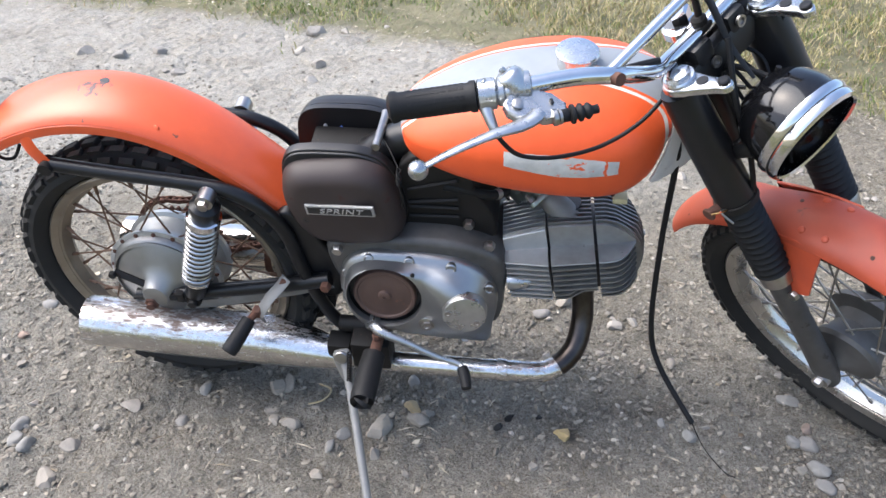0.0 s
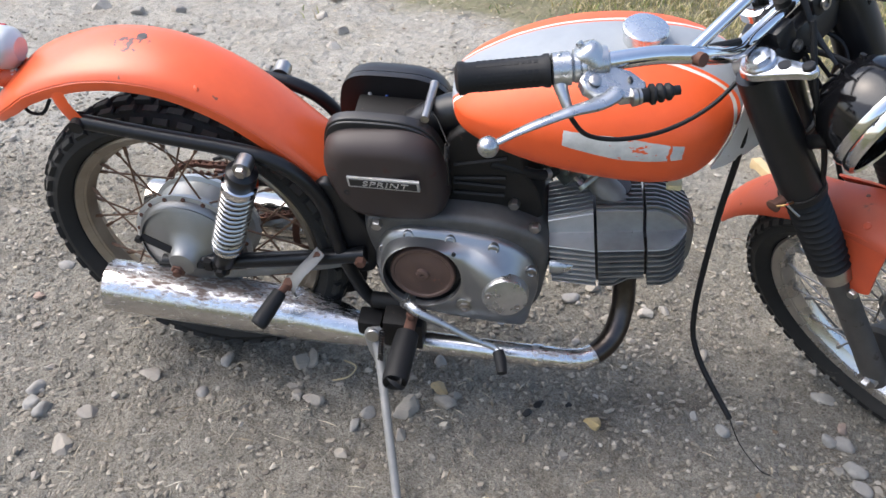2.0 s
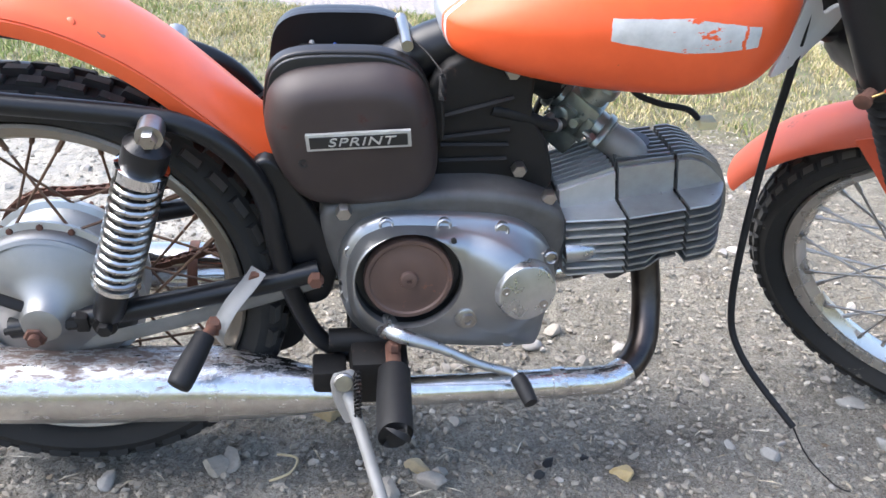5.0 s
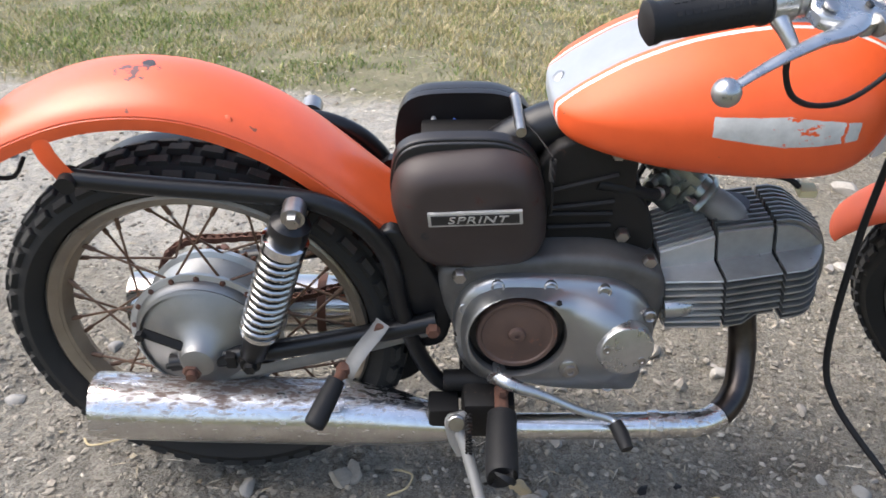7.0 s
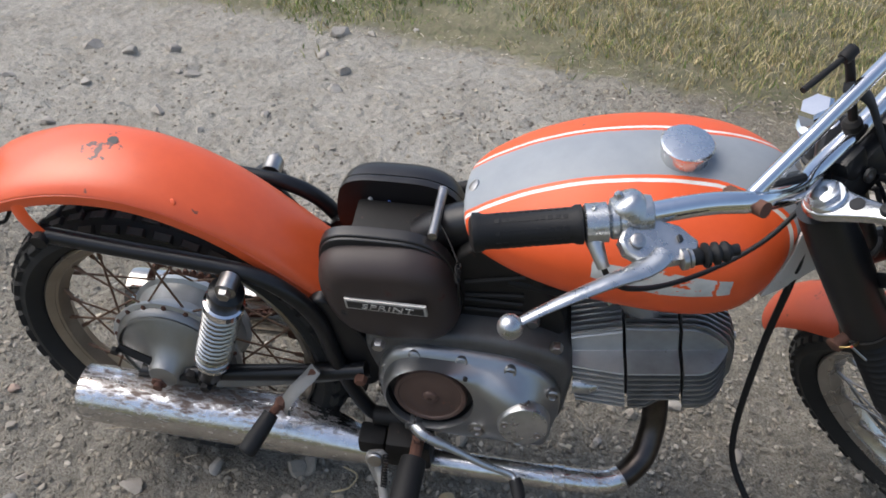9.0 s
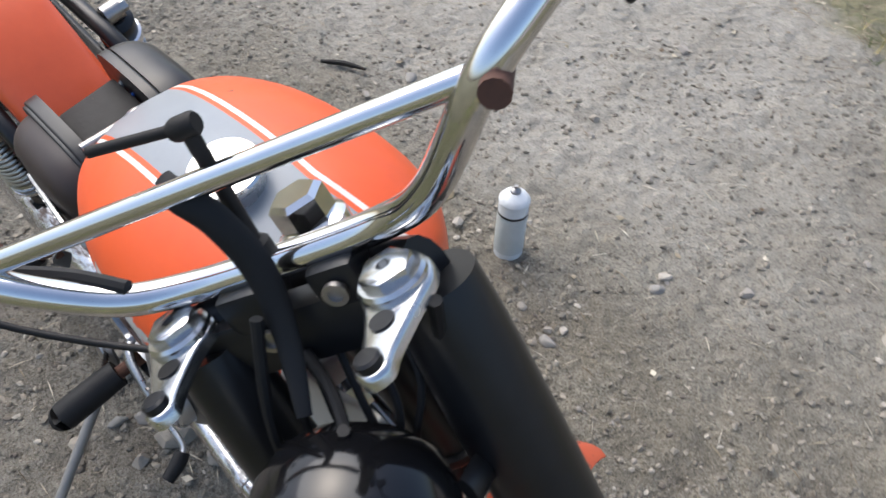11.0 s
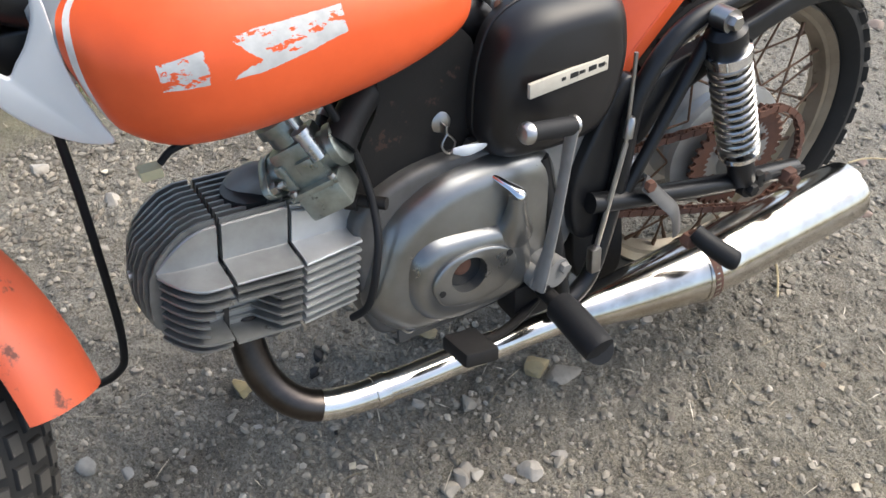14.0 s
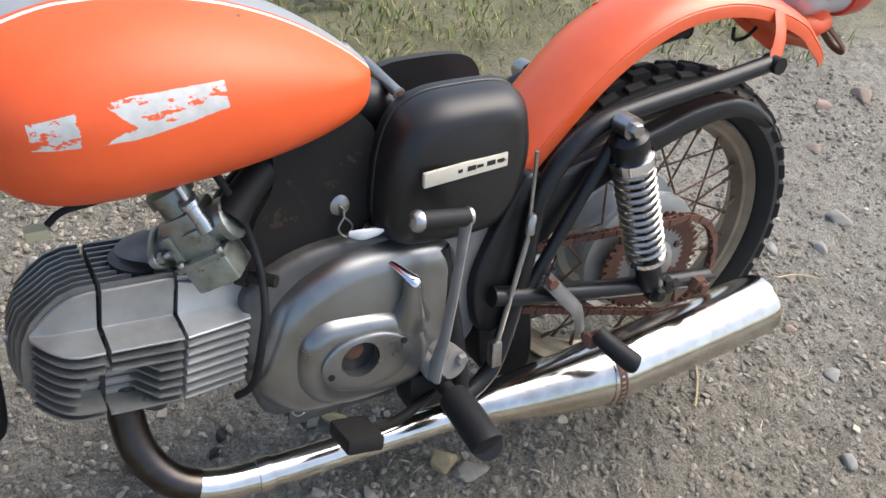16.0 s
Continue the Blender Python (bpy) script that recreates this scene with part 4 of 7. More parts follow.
    part("cable_boot", lathe(prof, frame_at(b0 - bd * 0.006, bd), 18), rubber_part, lever, "black ribbed rubber boot", sharp=60)
    part("cable_adjuster", lathe([(0.0085, 0), (0.0105, 0.001), (0.0105, 0.006), (0.0080, 0.007), (0.0098, 0.008), (0.0098, 0.011), (0.007, 0.012)], frame_at(b0 - bd * 0.016, bd), 12), steel, lever, "knurled steel cable adjuster")

# lever on the far grip with a mirror-stub bolt
left_lever = part("clutch_lever", join(sweep([FORK @ Vector((0.070, 0.250, 0.115)), FORK @ Vector((0.075, 0.330, 0.150)), FORK @ Vector((0.046, 0.430, 0.185))], [0.008, 0.007, 0.005], 12, 6, 0.62, F_),
                                       sweep([FORK @ Vector((0.030, 0.262, 0.154)), FORK @ Vector((0.065, 0.255, 0.125))], [0.017, 0.013], 12, 2, 0.6)), black, handlebar, "black clutch lever")
part("cable_strap", sweep([FORK @ Vector((0.060, -0.024, 0.112)), FORK @ Vector((0.070, -0.016, 0.104)), FORK @ Vector((0.071, -0.004, 0.080)), FORK @ Vector((0.072, 0.000, 0.040)), FORK @ Vector((0.085, -0.005, -0.004)), FORK @ Vector((0.112, -0.010, -0.045))], [0.006, 0.0095, 0.0100, 0.0100, 0.0080, 0.005], 10, 5, 0.35, L_), rubber_part, handlebar, "black taped cable strap over the handlebar")

part("clamp_handle", join(bar(FORK @ Vector((0.048, -0.010, 0.030)), FORK @ Vector((0.050, 0.003, 0.132)), 0.0052, 12), bar(FORK @ Vector((0.050, 0.009, 0.130)), FORK @ Vector((0.049, -0.064, 0.139)), 0.0036, 10), lathe([(0.006, -0.010), (0.0075, -0.006), (0.0075, 0.006), (0.006, 0.008)], frame_at(FORK @ Vector((0.050, 0.003, 0.131)), L_), 12), lathe([(0.011, 0.0), (0.011, 0.008), (0.007, 0.012)], frame_at(FORK @ Vector((0.048, -0.010, 0.037)), fork_axis), 14)), grime, handlebar, "black T-shaped handle standing on the handlebar")

# -- headlamp --
HL = FORK @ Matrix.Translation((0.162, -0.007, -0.122)) @ Matrix.Rotation(radians(-8), 4, "Z") @ Matrix.Rotation(radians(90 + 27), 4, "Y") @ Matrix.Scale(0.85, 4)    # local z: the way it faces
headlamp = part("headlamp_shell", loft([[HL @ Vector((r * math.cos(2 * math.pi * k / 40), r * math.sin(2 * math.pi * k / 40), h)) for k in range(40)] for r, h in
                [(0.012, -0.096), (0.036, -0.091), (0.060, -0.077), (0.076, -0.052), (0.084, -0.022), (0.085, 0.0), (0.081, 0.0), (0.079, -0.022), (0.070, -0.050), (0.054, -0.071), (0.030, -0.085)]]), black_gloss, BK, "empty gloss black headlamp shell")
part("headlamp_rim", loft([[HL @ Vector((r * math.cos(2 * math.pi * k / 48), r * math.sin(2 * math.pi * k / 48), h)) for k in range(48)] for r, h in
     [(0.0855, -0.004), (0.0895, -0.002), (0.0905, 0.006), (0.0885, 0.011), (0.0868, 0.0135), (0.0885, 0.016), (0.0900, 0.021), (0.0885, 0.029), (0.0835, 0.033), (0.0800, 0.030), (0.0805, 0.012), (0.0820, -0.003)]], closed=True), chrome, headlamp, "double chrome headlamp rim")
part("rim_groove", lathe([(0.0872, 0.0125), (0.0880, 0.0135), (0.0872, 0.0145)], HL, 48, False), badge_black, headlamp)
part("bulb_holder", join(lathe([(0.022, -0.082), (0.022, -0.065), (0.012, -0.06), (0.008, -0.045)], HL, 16), bar(HL @ Vector((0.0, 0.02, -0.06)), HL @ Vector((0.03, 0.05, -0.01)), 0.004, 8)), black, headlamp)
for side in (-1, 1):
    part("headlamp_bracket", sweep([FORK @ Vector((0.075, side * 0.064, -0.16)), FORK @ Vector((0.10, side * 0.070, -0.135)), FORK @ Vector((0.128, side * 0.066, -0.125))], 0.011, 10, 4, 0.4, fork_axis), black, headlamp)

# -- front mudguard --
def guard_arc(centre, pts_angle, r_fn, half, drop, m, ring_n=13):
    """A mudguard shell along an arc in the wheel's plane: angles in degrees from straight up, forward positive."""
    rings = []
    for a in pts_angle:
        u = radians(a)
        r = r_fn(a)
        outer, inner = [], []
        wide = half * (1 - 0.28 * max(0.0, (a - 36) / 12) ** 2 - 0.14 * math.exp(-((a + 8) / 9) ** 2))
        for k in range(ring_n):
            s = -1 + 2 * k / (ring_n - 1)
            ang = s * radians(82)
            y, d = wide * math.sin(ang) / math.sin(radians(82)), drop * (1 - math.cos(ang))
            for lst, off in ((outer, 0.0), (inner, -0.0025)):
                q = r - d + off * (1 if abs(s) < 1 else 0.6)
                lst.append(m @ Vector((centre.x + q * math.sin(u), centre.y + y * (1 + off * 10), centre.z + q * math.cos(u))))
        rings.append(outer + inner[::-1])
    return loft(rings)


GUARD = front_m @ Matrix.Translation((0, -0.011, 0))
front_guard = part("front_mudguard", guard_arc(Vector((0, 0, 0)), list(range(-50, 51, 4)), lambda a: 0.356 + 0.032 * max(0, (-a - 14) / 36), 0.0525, 0.029, GUARD), orange_grimy, BK, "scuffed orange front mudguard")
for side in (-1, 1):
    stay_o = [(-0.079, 0.333), (-0.020, 0.341), (0.034, 0.339), (0.077, 0.324), (0.060, 0.284), (0.0425, 0.236), (0.036, 0.233), (0.004, 0.226), (-0.026, 0.228), (-0.044, 0.246), (-0.060, 0.288)]
    st = slab(stay_o, 0.0, 0.004, 0.0012, 0, 1)
    bmesh.ops.transform(st, matrix=GUARD @ Matrix.Translation((0.0, side * 0.0500, 0.33)) @ Matrix.Rotation(radians(15 * side), 4, "X") @ Matrix.Translation((0, 0, -0.33)), verts=st.verts)
    part("mudguard_stay", st, orange_worn, front_guard, "orange sheet-metal stay")
    for a in (6, 12.5):
        part("stay_rivet", lathe([(0.0062, -0.001), (0.0052, 0.002), (0.002, 0.003)], GUARD @ Matrix.Rotation(radians(a), 4, "Y") @ Matrix.Translation((0, side * 0.0315, 0.3502)) @ Matrix.Rotation(radians(-side * 26), 4, "X"), 12), orange_worn, front_guard)
    part("stay_bolt", bolt(GUARD @ Vector((0.020, side * 0.0800, 0.236)), (GUARD.to_3x3() @ Vector((0, side, 0.2))), 0.0085, 0.008), steel, front_guard)
for a, yy in ((24, -0.024), (1, 0.014)):
    part("guard_hole", lathe([(0.0034, 0), (0.0034, 0.0008), (0.001, 0.0008)], GUARD @ Matrix.Rotation(radians(a), 4, "Y") @ Matrix.Translation((0, yy, 0.3558 - 0.029 * (1 - math.cos(math.asin(yy / 0.053))))) @ Matrix.Rotation(-yy * 14, 4, "X"), 12), rust, front_guard)

# -- frame --
SP = lambda pts, r, **k: sweep(pts, r, k.pop("n", 12), **k)
headstock = part("headstock", join(bar(HEAD - fork_axis * 0.022, HEAD - fork_axis * 0.215, 0.030, 24), lathe([(0.033, 0), (0.034, 0.004), (0.034, 0.010), (0.030, 0.012)], frame_at(HEAD - fork_axis * 0.034, fork_axis), 24), lathe([(0.033, 0), (0.035, 0.004), (0.035, 0.010), (0.030, 0.012)], frame_at(HEAD - fork_axis * 0.212, fork_axis), 24)), black, BK, "black painted headstock")
part("steering_lock", lathe([(0.0145, 0), (0.0145, 0.015), (0.012, 0.018), (0.008, 0.018), (0.007, 0.016), (0.003, 0.016)], frame_at(HEAD - fork_axis * 0.085 + Vector((0.004, 0.026, 0.0)), (0.35, 0.9, 0.1)), 22), alloy, headstock, "round steering lock")
chassis = part("frame_spine", sweep([(0.955, 0, 0.790), (0.86, 0, 0.745), (0.70, 0, 0.705), (0.56, 0, 0.672), (0.47, 0, 0.640), (0.41, 0, 0.58), (0.385, 0, 0.48)], 0.031, 16, 4), black, BK, "black frame spine tube")
part("frame_gusset", slab([(0.965, 0.745), (0.955, 0.690), (0.90, 0.695), (0.80, 0.700), (0.82, 0.74)], -0.016, 0.016, 0.004, 0, 1), black, chassis)
for side in (-1, 1):
    s = side
    part("rear_loop", SP([(-0.100, s * 0.088, 0.636), (0.0, s * 0.089, 0.624), (0.144, s * 0.090, 0.609), (0.206, s * 0.092, 0.596), (0.254, s * 0.094, 0.562), (0.286, s * 0.094, 0.505), (0.300, s * 0.094, 0.415), (0.322, s * 0.096, 0.325), (0.352, s * 0.105, 0.270), (0.40, s * 0.115, 0.248)], 0.0125), black, chassis, "black rear frame loop")
    part("loop_lug", bar((-0.098, s * 0.078, 0.636), (-0.098, s * 0.106, 0.636), 0.012, 12), grime, chassis)
    part("rear_frame_plate", slab([(0.268, 0.53), (0.300, 0.545), (0.345, 0.47), (0.372, 0.40), (0.360, 0.33), (0.318, 0.33), (0.300, 0.41), (0.286, 0.48)], s * 0.070, s * 0.088, 0.006), black, chassis, "black frame gusset plate")
    part("down_tube", SP([(0.415, s * 0.075, 0.47), (0.405, s * 0.088, 0.38), (0.400, s * 0.105, 0.29), (0.402, s * 0.115, 0.25)], 0.012), black, chassis)
part("cross_tube", bar((0.402, -0.17, 0.262), (0.402, 0.125, 0.250), 0.016, 14), grime, chassis)
part("engine_plate", join(slab([(0.475, 0.50), (0.490, 0.635), (0.56, 0.668), (0.605, 0.655), (0.612, 0.585), (0.640, 0.535), (0.642, 0.47), (0.52, 0.465)], 0.045, -0.050, 0.006),
                          *[bar((0.500, -0.052, z0), (0.585, -0.052, z1), 0.0042, 6) for z0, z1 in ((0.585, 0.610), (0.555, 0.566), (0.522, 0.525), (0.545, 0.545))]), grime, chassis, "ribbed greasy black engine bracket")
for p, ax in (((0.578, -0.052, 0.648), (0, -1, 0)), ((0.602, -0.052, 0.512), (0, -1, 0)), ((0.640, -0.075, 0.485), (0, -1, 0)), ((0.380, -0.110, 0.492), (0, -1, 0)), ((0.345, -0.112, 0.388), (0, -1, 0)), ((0.500, 0.050, 0.505), (0, 1, 0))):
    part("frame_bolt", bolt(p, ax, 0.010, 0.012), rust if p[0] < 0.35 else steel, chassis)
part("battery_tray", block((0.395, 0.0, 0.585), (0.13, 0.085, 0.10), 0.006), grime, chassis, "black battery tray")
part("seat_pivot_tube", join(bar((0.455, 0.042, 0.666), (0.454, -0.052, 0.675), 0.0068, 14), lathe([(0.0068, 0.0), (0.0078, 0.001), (0.0078, 0.003), (0.0048, 0.0035), (0.0044, -0.01)], frame_at((0.455, 0.042, 0.666), (0, 1, -0.1)), 14)), steel, chassis, "bare steel seat pivot tube")
part("tube_bore", lathe([(0.0046, 0.0036), (0.002, 0.0040)], frame_at((0.455, 0.042, 0.666), (0, 1, -0.1)), 12), rust, chassis)
part("retaining_wire", sweep([(0.456, -0.020, 0.673), (0.474, -0.045, 0.668), (0.492, -0.075, 0.655)], 0.0012, 6, 3), grime, chassis)
hook_coils = [(0.493 + 0.0040 * math.cos(1.3 * k), -0.078 - 0.0001 * k + 0.0040 * math.sin(1.3 * k), 0.652 - 0.00042 * k) for k in range(66)]
part("retaining_spring", sweep(hook_coils, 0.0012, 5, 1), grime, chassis, "small dark coil spring")
part("retaining_wire", sweep([(0.493, -0.083, 0.624), (0.495, -0.086, 0.606), (0.496, -0.088, 0.575)], 0.0016, 6, 3), grime, chassis)
for nm, pts, r, mt in (("blue_wire", [(0.372, 0.020, 0.590), (0.374, 0.032, 0.615), (0.375, 0.047, 0.634), (0.376, 0.056, 0.636)], 0.0026, blue_wire), ("breather_tube", [(0.345, 0.018, 0.585), (0.346, 0.030, 0.612), (0.347, 0.046, 0.634), (0.347, 0.056, 0.637)], 0.0040, alloy_grey)):
    part(nm, SP(pts, r, n=8), mt, chassis)

# -- swinging arm, shocks --
for side in (-1, 1):
    s = side
    arm = part("swing_arm", SP([(0.350, s * 0.098, 0.388), (0.26, s * 0.102, 0.368), (0.12, s * 0.104, 0.338), (0.0, s * 0.104, 0.318), (-0.035, s * 0.104, 0.312)], 0.0145), black, BK, "black swinging arm")
    part("axle_nut", join(bolt((0.0, s * 0.118, 0.318), (0, s, 0), 0.015, 0.014), bar((0.0, s * 0.100, 0.318), (0.0, s * 0.140, 0.318), 0.008, 12)), rust, arm, "rusty axle nut")
    part("chain_adjuster", join(bar((-0.04, s * 0.116, 0.316), (0.055, s * 0.116, 0.330), 0.0045, 8), bolt((0.036, s * 0.116, 0.327), (1, 0, 0.1), 0.009, 0.014), block((0.055, s * 0.112, 0.328), (0.016, 0.02, 0.024), 0.003)), grime, arm)
    top, bot = Vector((0.174, s * 0.116, 0.603)), Vector((0.084, s * 0.114, 0.330))
    d = (top - bot).normalized()
    ln = (top - bot).length
    shock = part("shock_absorber", join(lathe([(0.012, 0.0), (0.019, 0.012), (0.0195, 0.050), (0.017, 0.060), (0.0085, 0.064), (0.0085, ln - 0.02)], frame_at(bot, d), 20),
                                        lathe([(0.024, ln - 0.048), (0.026, ln - 0.044), (0.026, ln - 0.018), (0.016, ln - 0.010)], frame_at(bot, d), 24)), black, BK, "black shock absorber with a chrome coil spring")
    coils, turns = [], 12.5
    for k in range(int(turns * 14) + 1):
        a = 2 * math.pi * k / 14
        h = 0.072 + (ln - 0.130) * k / (turns * 14)
        coils.append(frame_at(bot, d) @ Vector((0.0255 * math.cos(a), 0.0255 * math.sin(a), h)))
    part("coil_spring", sweep(coils, 0.0040, 8, 1), spring_steel, shock, "chrome coil spring")
    part("spring_collar", lathe([(0.020, ln - 0.062), (0.030, ln - 0.060), (0.030, ln - 0.046), (0.022, ln - 0.043)], frame_at(bot, d), 24), chrome, shock)
    part("spring_seat", lathe([(0.018, 0.062), (0.029, 0.064), (0.029, 0.071), (0.020, 0.073)], frame_at(bot, d), 24), chrome, shock)
    for e in (top, bot):
        part("shock_eye", join(bar(e - Vector((0, 0.012 * s, 0)), e + Vector((0, 0.014 * s, 0)), 0.015, 16), bolt(e + Vector((0, 0.014 * s, 0)), (0, s, 0), 0.010, 0.010)), steel if e is top else grime, shock)
part("torque_arm", sweep([(0.350, -0.092, 0.366), (0.25, -0.097, 0.334), (0.12, -0.100, 0.296), (0.035, -0.098, 0.274)], 0.0115, 8, 4, 0.25, (0, 0, 1)), alloy_grey, BK, "pale flat brake torque arm")
part("mud_flap", slab([(0.262, 0.37), (0.330, 0.38), (0.336, 0.30), (0.322, 0.215), (0.270, 0.19), (0.240, 0.21), (0.245, 0.30)], -0.045, 0.045, 0.004), rubber_part, BK, "black rubber mud flap")

# -- rear mudguard --
CREST = [(-0.284, 0.607), (-0.264, 0.630), (-0.2325, 0.660), (-0.1894, 0.692), (-0.1108, 0.7245), (-0.0391, 0.7375), (0.0292, 0.7348), (0.0895, 0.7181), (0.1479, 0.6884), (0.193, 0.6553), (0.2386, 0.6129), (0.2881, 0.5637), (0.3223, 0.5327)]


def rear_guard_mesh():
    path = catmull([(x, 0, z) for x, z in CREST], 5)
    rings = []
    for i, p in enumerate(path):
        d = (path[min(i + 1, len(path) - 1)] - path[max(i - 1, 0)]).normalized()
        nrm = Vector((d.z, 0, -d.x))          # towards the wheel
        outer, inner = [], []
        sec = [(1.0, 1.0), (1.0, 0.78), (0.985, 0.60), (0.955, 0.565), (0.968, 0.53), (0.91, 0.40), (0.78, 0.24), (0.60, 0.13), (0.40, 0.05), (0.2, 0.01), (0.0, 0.0)]
        sec = sec + [(-y, h) for y, h in sec[-2::-1]]
        shrink = (0.62 + 0.38 * min(1.0, i / 13) ** 0.7) * (1.10 - 0.20 * i / 60)
        depth = 0.038 - 0.012 * max(0.0, 1 - i / 10)
        for y, h in sec:
            q = p + Vector((0, y * 0.071 * shrink - 0.010, 0)) + nrm * (h * depth)
            outer.append(q)
            inner.append(p + Vector((0, y * 0.068 * shrink - 0.010, 0)) + nrm * (h * depth + (0.003 if h < 0.98 else 0)))
        rings.append(outer + inner[::-1])
    return loft(rings)


rear_guard = part("rear_mudguard", rear_guard_mesh(), fender_mat, BK, "glossy orange rear mudguard with a torn hole", sharp=25)
part("guard_hole", lathe([(0.0085, 0.0), (0.0085, 0.0012), (0.002, 0.0012)], Matrix.Translation((-0.003, 0.010, 0.7362)), 9), badge_black, rear_guard, "torn dark hole")
for side in (-1, 1):
    part("guard_strap", sweep([(-0.126, side * 0.070 - 0.008, 0.697), (-0.116, side * 0.084 - 0.004, 0.668), (-0.098, side * 0.092, 0.637)], 0.0125, 8, 3, 0.18, (1, 0, 0.4)), orange, rear_guard, "orange sheet-metal strap")
part("wire_loop", sweep([(-0.215, -0.05, 0.636), (-0.205, -0.06, 0.618), (-0.18, -0.06, 0.618), (-0.165, -0.05, 0.640)], 0.003, 8, 5), rubber_part, rear_guard)
for p in ((-0.135, -0.064, 0.699), (0.10, -0.062, 0.702)):
    part("guard_rivet", lathe([(0.006, 0), (0.005, 0.002), (0.002, 0.003)], frame_at(p, (-0.2, -0.9, 0.6)), 12), orange, rear_guard)

# -- tail lamp --
LAMP = Matrix.Translation((-0.226, 0, 0.698)) @ Matrix.Rotation(radians(-90), 4, "Y") @ Matrix.Scale(0.94, 4)     # lathe height -> rearwards
tail = part("tail_lamp", lathe([(0.020, -0.012), (0.030, -0.004), (0.036, 0.004), (0.0375, 0.020), (0.0385, 0.088), (0.041, 0.092)], LAMP, 32), silver, BK, "round silver tail lamp housing")
for side in (-1, 1):
    part("side_lens", block((-0.276, side * 0.0325, 0.705), (0.050, 0.012, 0.024), 0.003), red_glass, tail, "small red side lens")
part("rear_lens", lathe([(0.041, 0.090), (0.045, 0.092), (0.0465, 0.100), (0.0465, 0.124), (0.0435, 0.136), (0.031, 0.143), (0.004, 0.145)], LAMP, 36), lens_plastic, tail, "faded orange-red round rear lens")
part("lamp_bracket", join(sweep([(-0.225, 0, 0.655), (-0.255, 0, 0.648), (-0.292, 0, 0.652)], [0.024, 0.032, 0.026], 14, 4, 0.72, (0, 1, 0)), sweep([(-0.262, 0, 0.650), (-0.268, 0, 0.674)], [0.026, 0.030], 14, 2, 0.8, (0, 1, 0))), orange_scraped, tail, "scraped orange lamp bracket")
part("plate_hanger", sweep([(-0.290, -0.010, 0.648), (-0.315, -0.011, 0.632), (-0.352, -0.012, 0.600), (-0.362, 0.0, 0.591), (-0.352, 0.012, 0.600), (-0.315, 0.011, 0.632), (-0.290, 0.010, 0.648)], 0.0055, 8, 4, 0.5), rust, tail, "rusty bent plate hanger")

# -- fuel tank --
# x, half-width, bottom, widest height, top
TANK = [(0.4914, 0.0193, 0.690, 0.702, 0.708), (0.4953, 0.0444, 0.6795, 0.7025, 0.7135), (0.5069, 0.0678, 0.6625, 0.7024, 0.7215), (0.5312, 0.0897, 0.653, 0.7058, 0.7405), (0.5826, 0.1141, 0.6428, 0.7104, 0.7722), (0.6505, 0.1336, 0.6349, 0.7146, 0.7987), (0.7281, 0.1431, 0.6296, 0.7165, 0.8132), (0.7959, 0.1425, 0.6277, 0.7167, 0.8137), (0.8444, 0.131, 0.6334, 0.7193, 0.8061), (0.8784, 0.1081, 0.6527, 0.7264, 0.7948), (0.8929, 0.0922, 0.680, 0.736, 0.787), (0.9046, 0.0723, 0.716, 0.750, 0.7796), (0.9143, 0.0494, 0.740, 0.7585, 0.7715), (0.9201, 0.0272, 0.752, 0.760, 0.766)]
TANK_Y = 0.010      # the tank sits a little to the left


def tank_mesh():
    rows = [Vector((a, b, c)) for a, b, c in [(r[0], r[1], r[2]) for r in TANK]]
    p1, p2 = catmull(rows, 4), catmull([Vector((r[3], r[4], 0)) for r in TANK], 4)
    rings, n = [], 56
    for u, v in zip(p1, p2):
        x, w, zb, zm, zt = u.x, u.y, u.z, v.x, v.y
        ring = []
        for k in range(n):
            a = 2 * math.pi * k / n
            c, s = math.cos(a), math.sin(a)
            y = w * math.copysign(abs(s) ** (0.947 if c >= 0 else 0.607), s)
            z = zm + (zt - zm) * c ** 1.071 if c >= 0 else zm - (zm - zb) * (-c) ** 0.603
            ring.append(Vector((x, y + TANK_Y, z)))
        rings.append(ring)
    return loft(rings)


tank = part("fuel_tank", tank_mesh(), tank_mat, BK, "orange fuel tank with a silver top and white pinstripes", sharp=50)
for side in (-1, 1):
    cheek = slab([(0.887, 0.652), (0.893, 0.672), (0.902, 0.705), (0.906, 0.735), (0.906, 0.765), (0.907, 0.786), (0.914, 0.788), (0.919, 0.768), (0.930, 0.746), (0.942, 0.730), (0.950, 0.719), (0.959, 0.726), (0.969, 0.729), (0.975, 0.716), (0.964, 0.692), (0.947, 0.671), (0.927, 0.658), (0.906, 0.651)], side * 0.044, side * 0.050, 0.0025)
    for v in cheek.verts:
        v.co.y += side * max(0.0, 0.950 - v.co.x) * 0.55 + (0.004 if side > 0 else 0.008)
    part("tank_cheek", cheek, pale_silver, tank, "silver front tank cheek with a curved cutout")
part("filler_cap", lathe([(0.030, -0.010), (0.0305, 0.000), (0.0308, 0.017), (0.0335, 0.0185), (0.0345, 0.021), (0.0345, 0.0250), (0.0325, 0.0275), (0.022, 0.0290), (0.010, 0.0296), (0.003, 0.0297)], frame_at((0.7605, 0.003, 0.8105), (0.02, 0, 1)) @ Matrix.Scale(0.95, 4), 40), cap_metal, tank, "round chrome filler cap")
part("tank_bolt", lathe([(0.013, 0), (0.011, 0.005), (0.005, 0.007)], frame_at((0.504, 0.010, 0.713), (-1, 0, 0.9)), 14), steel, tank)

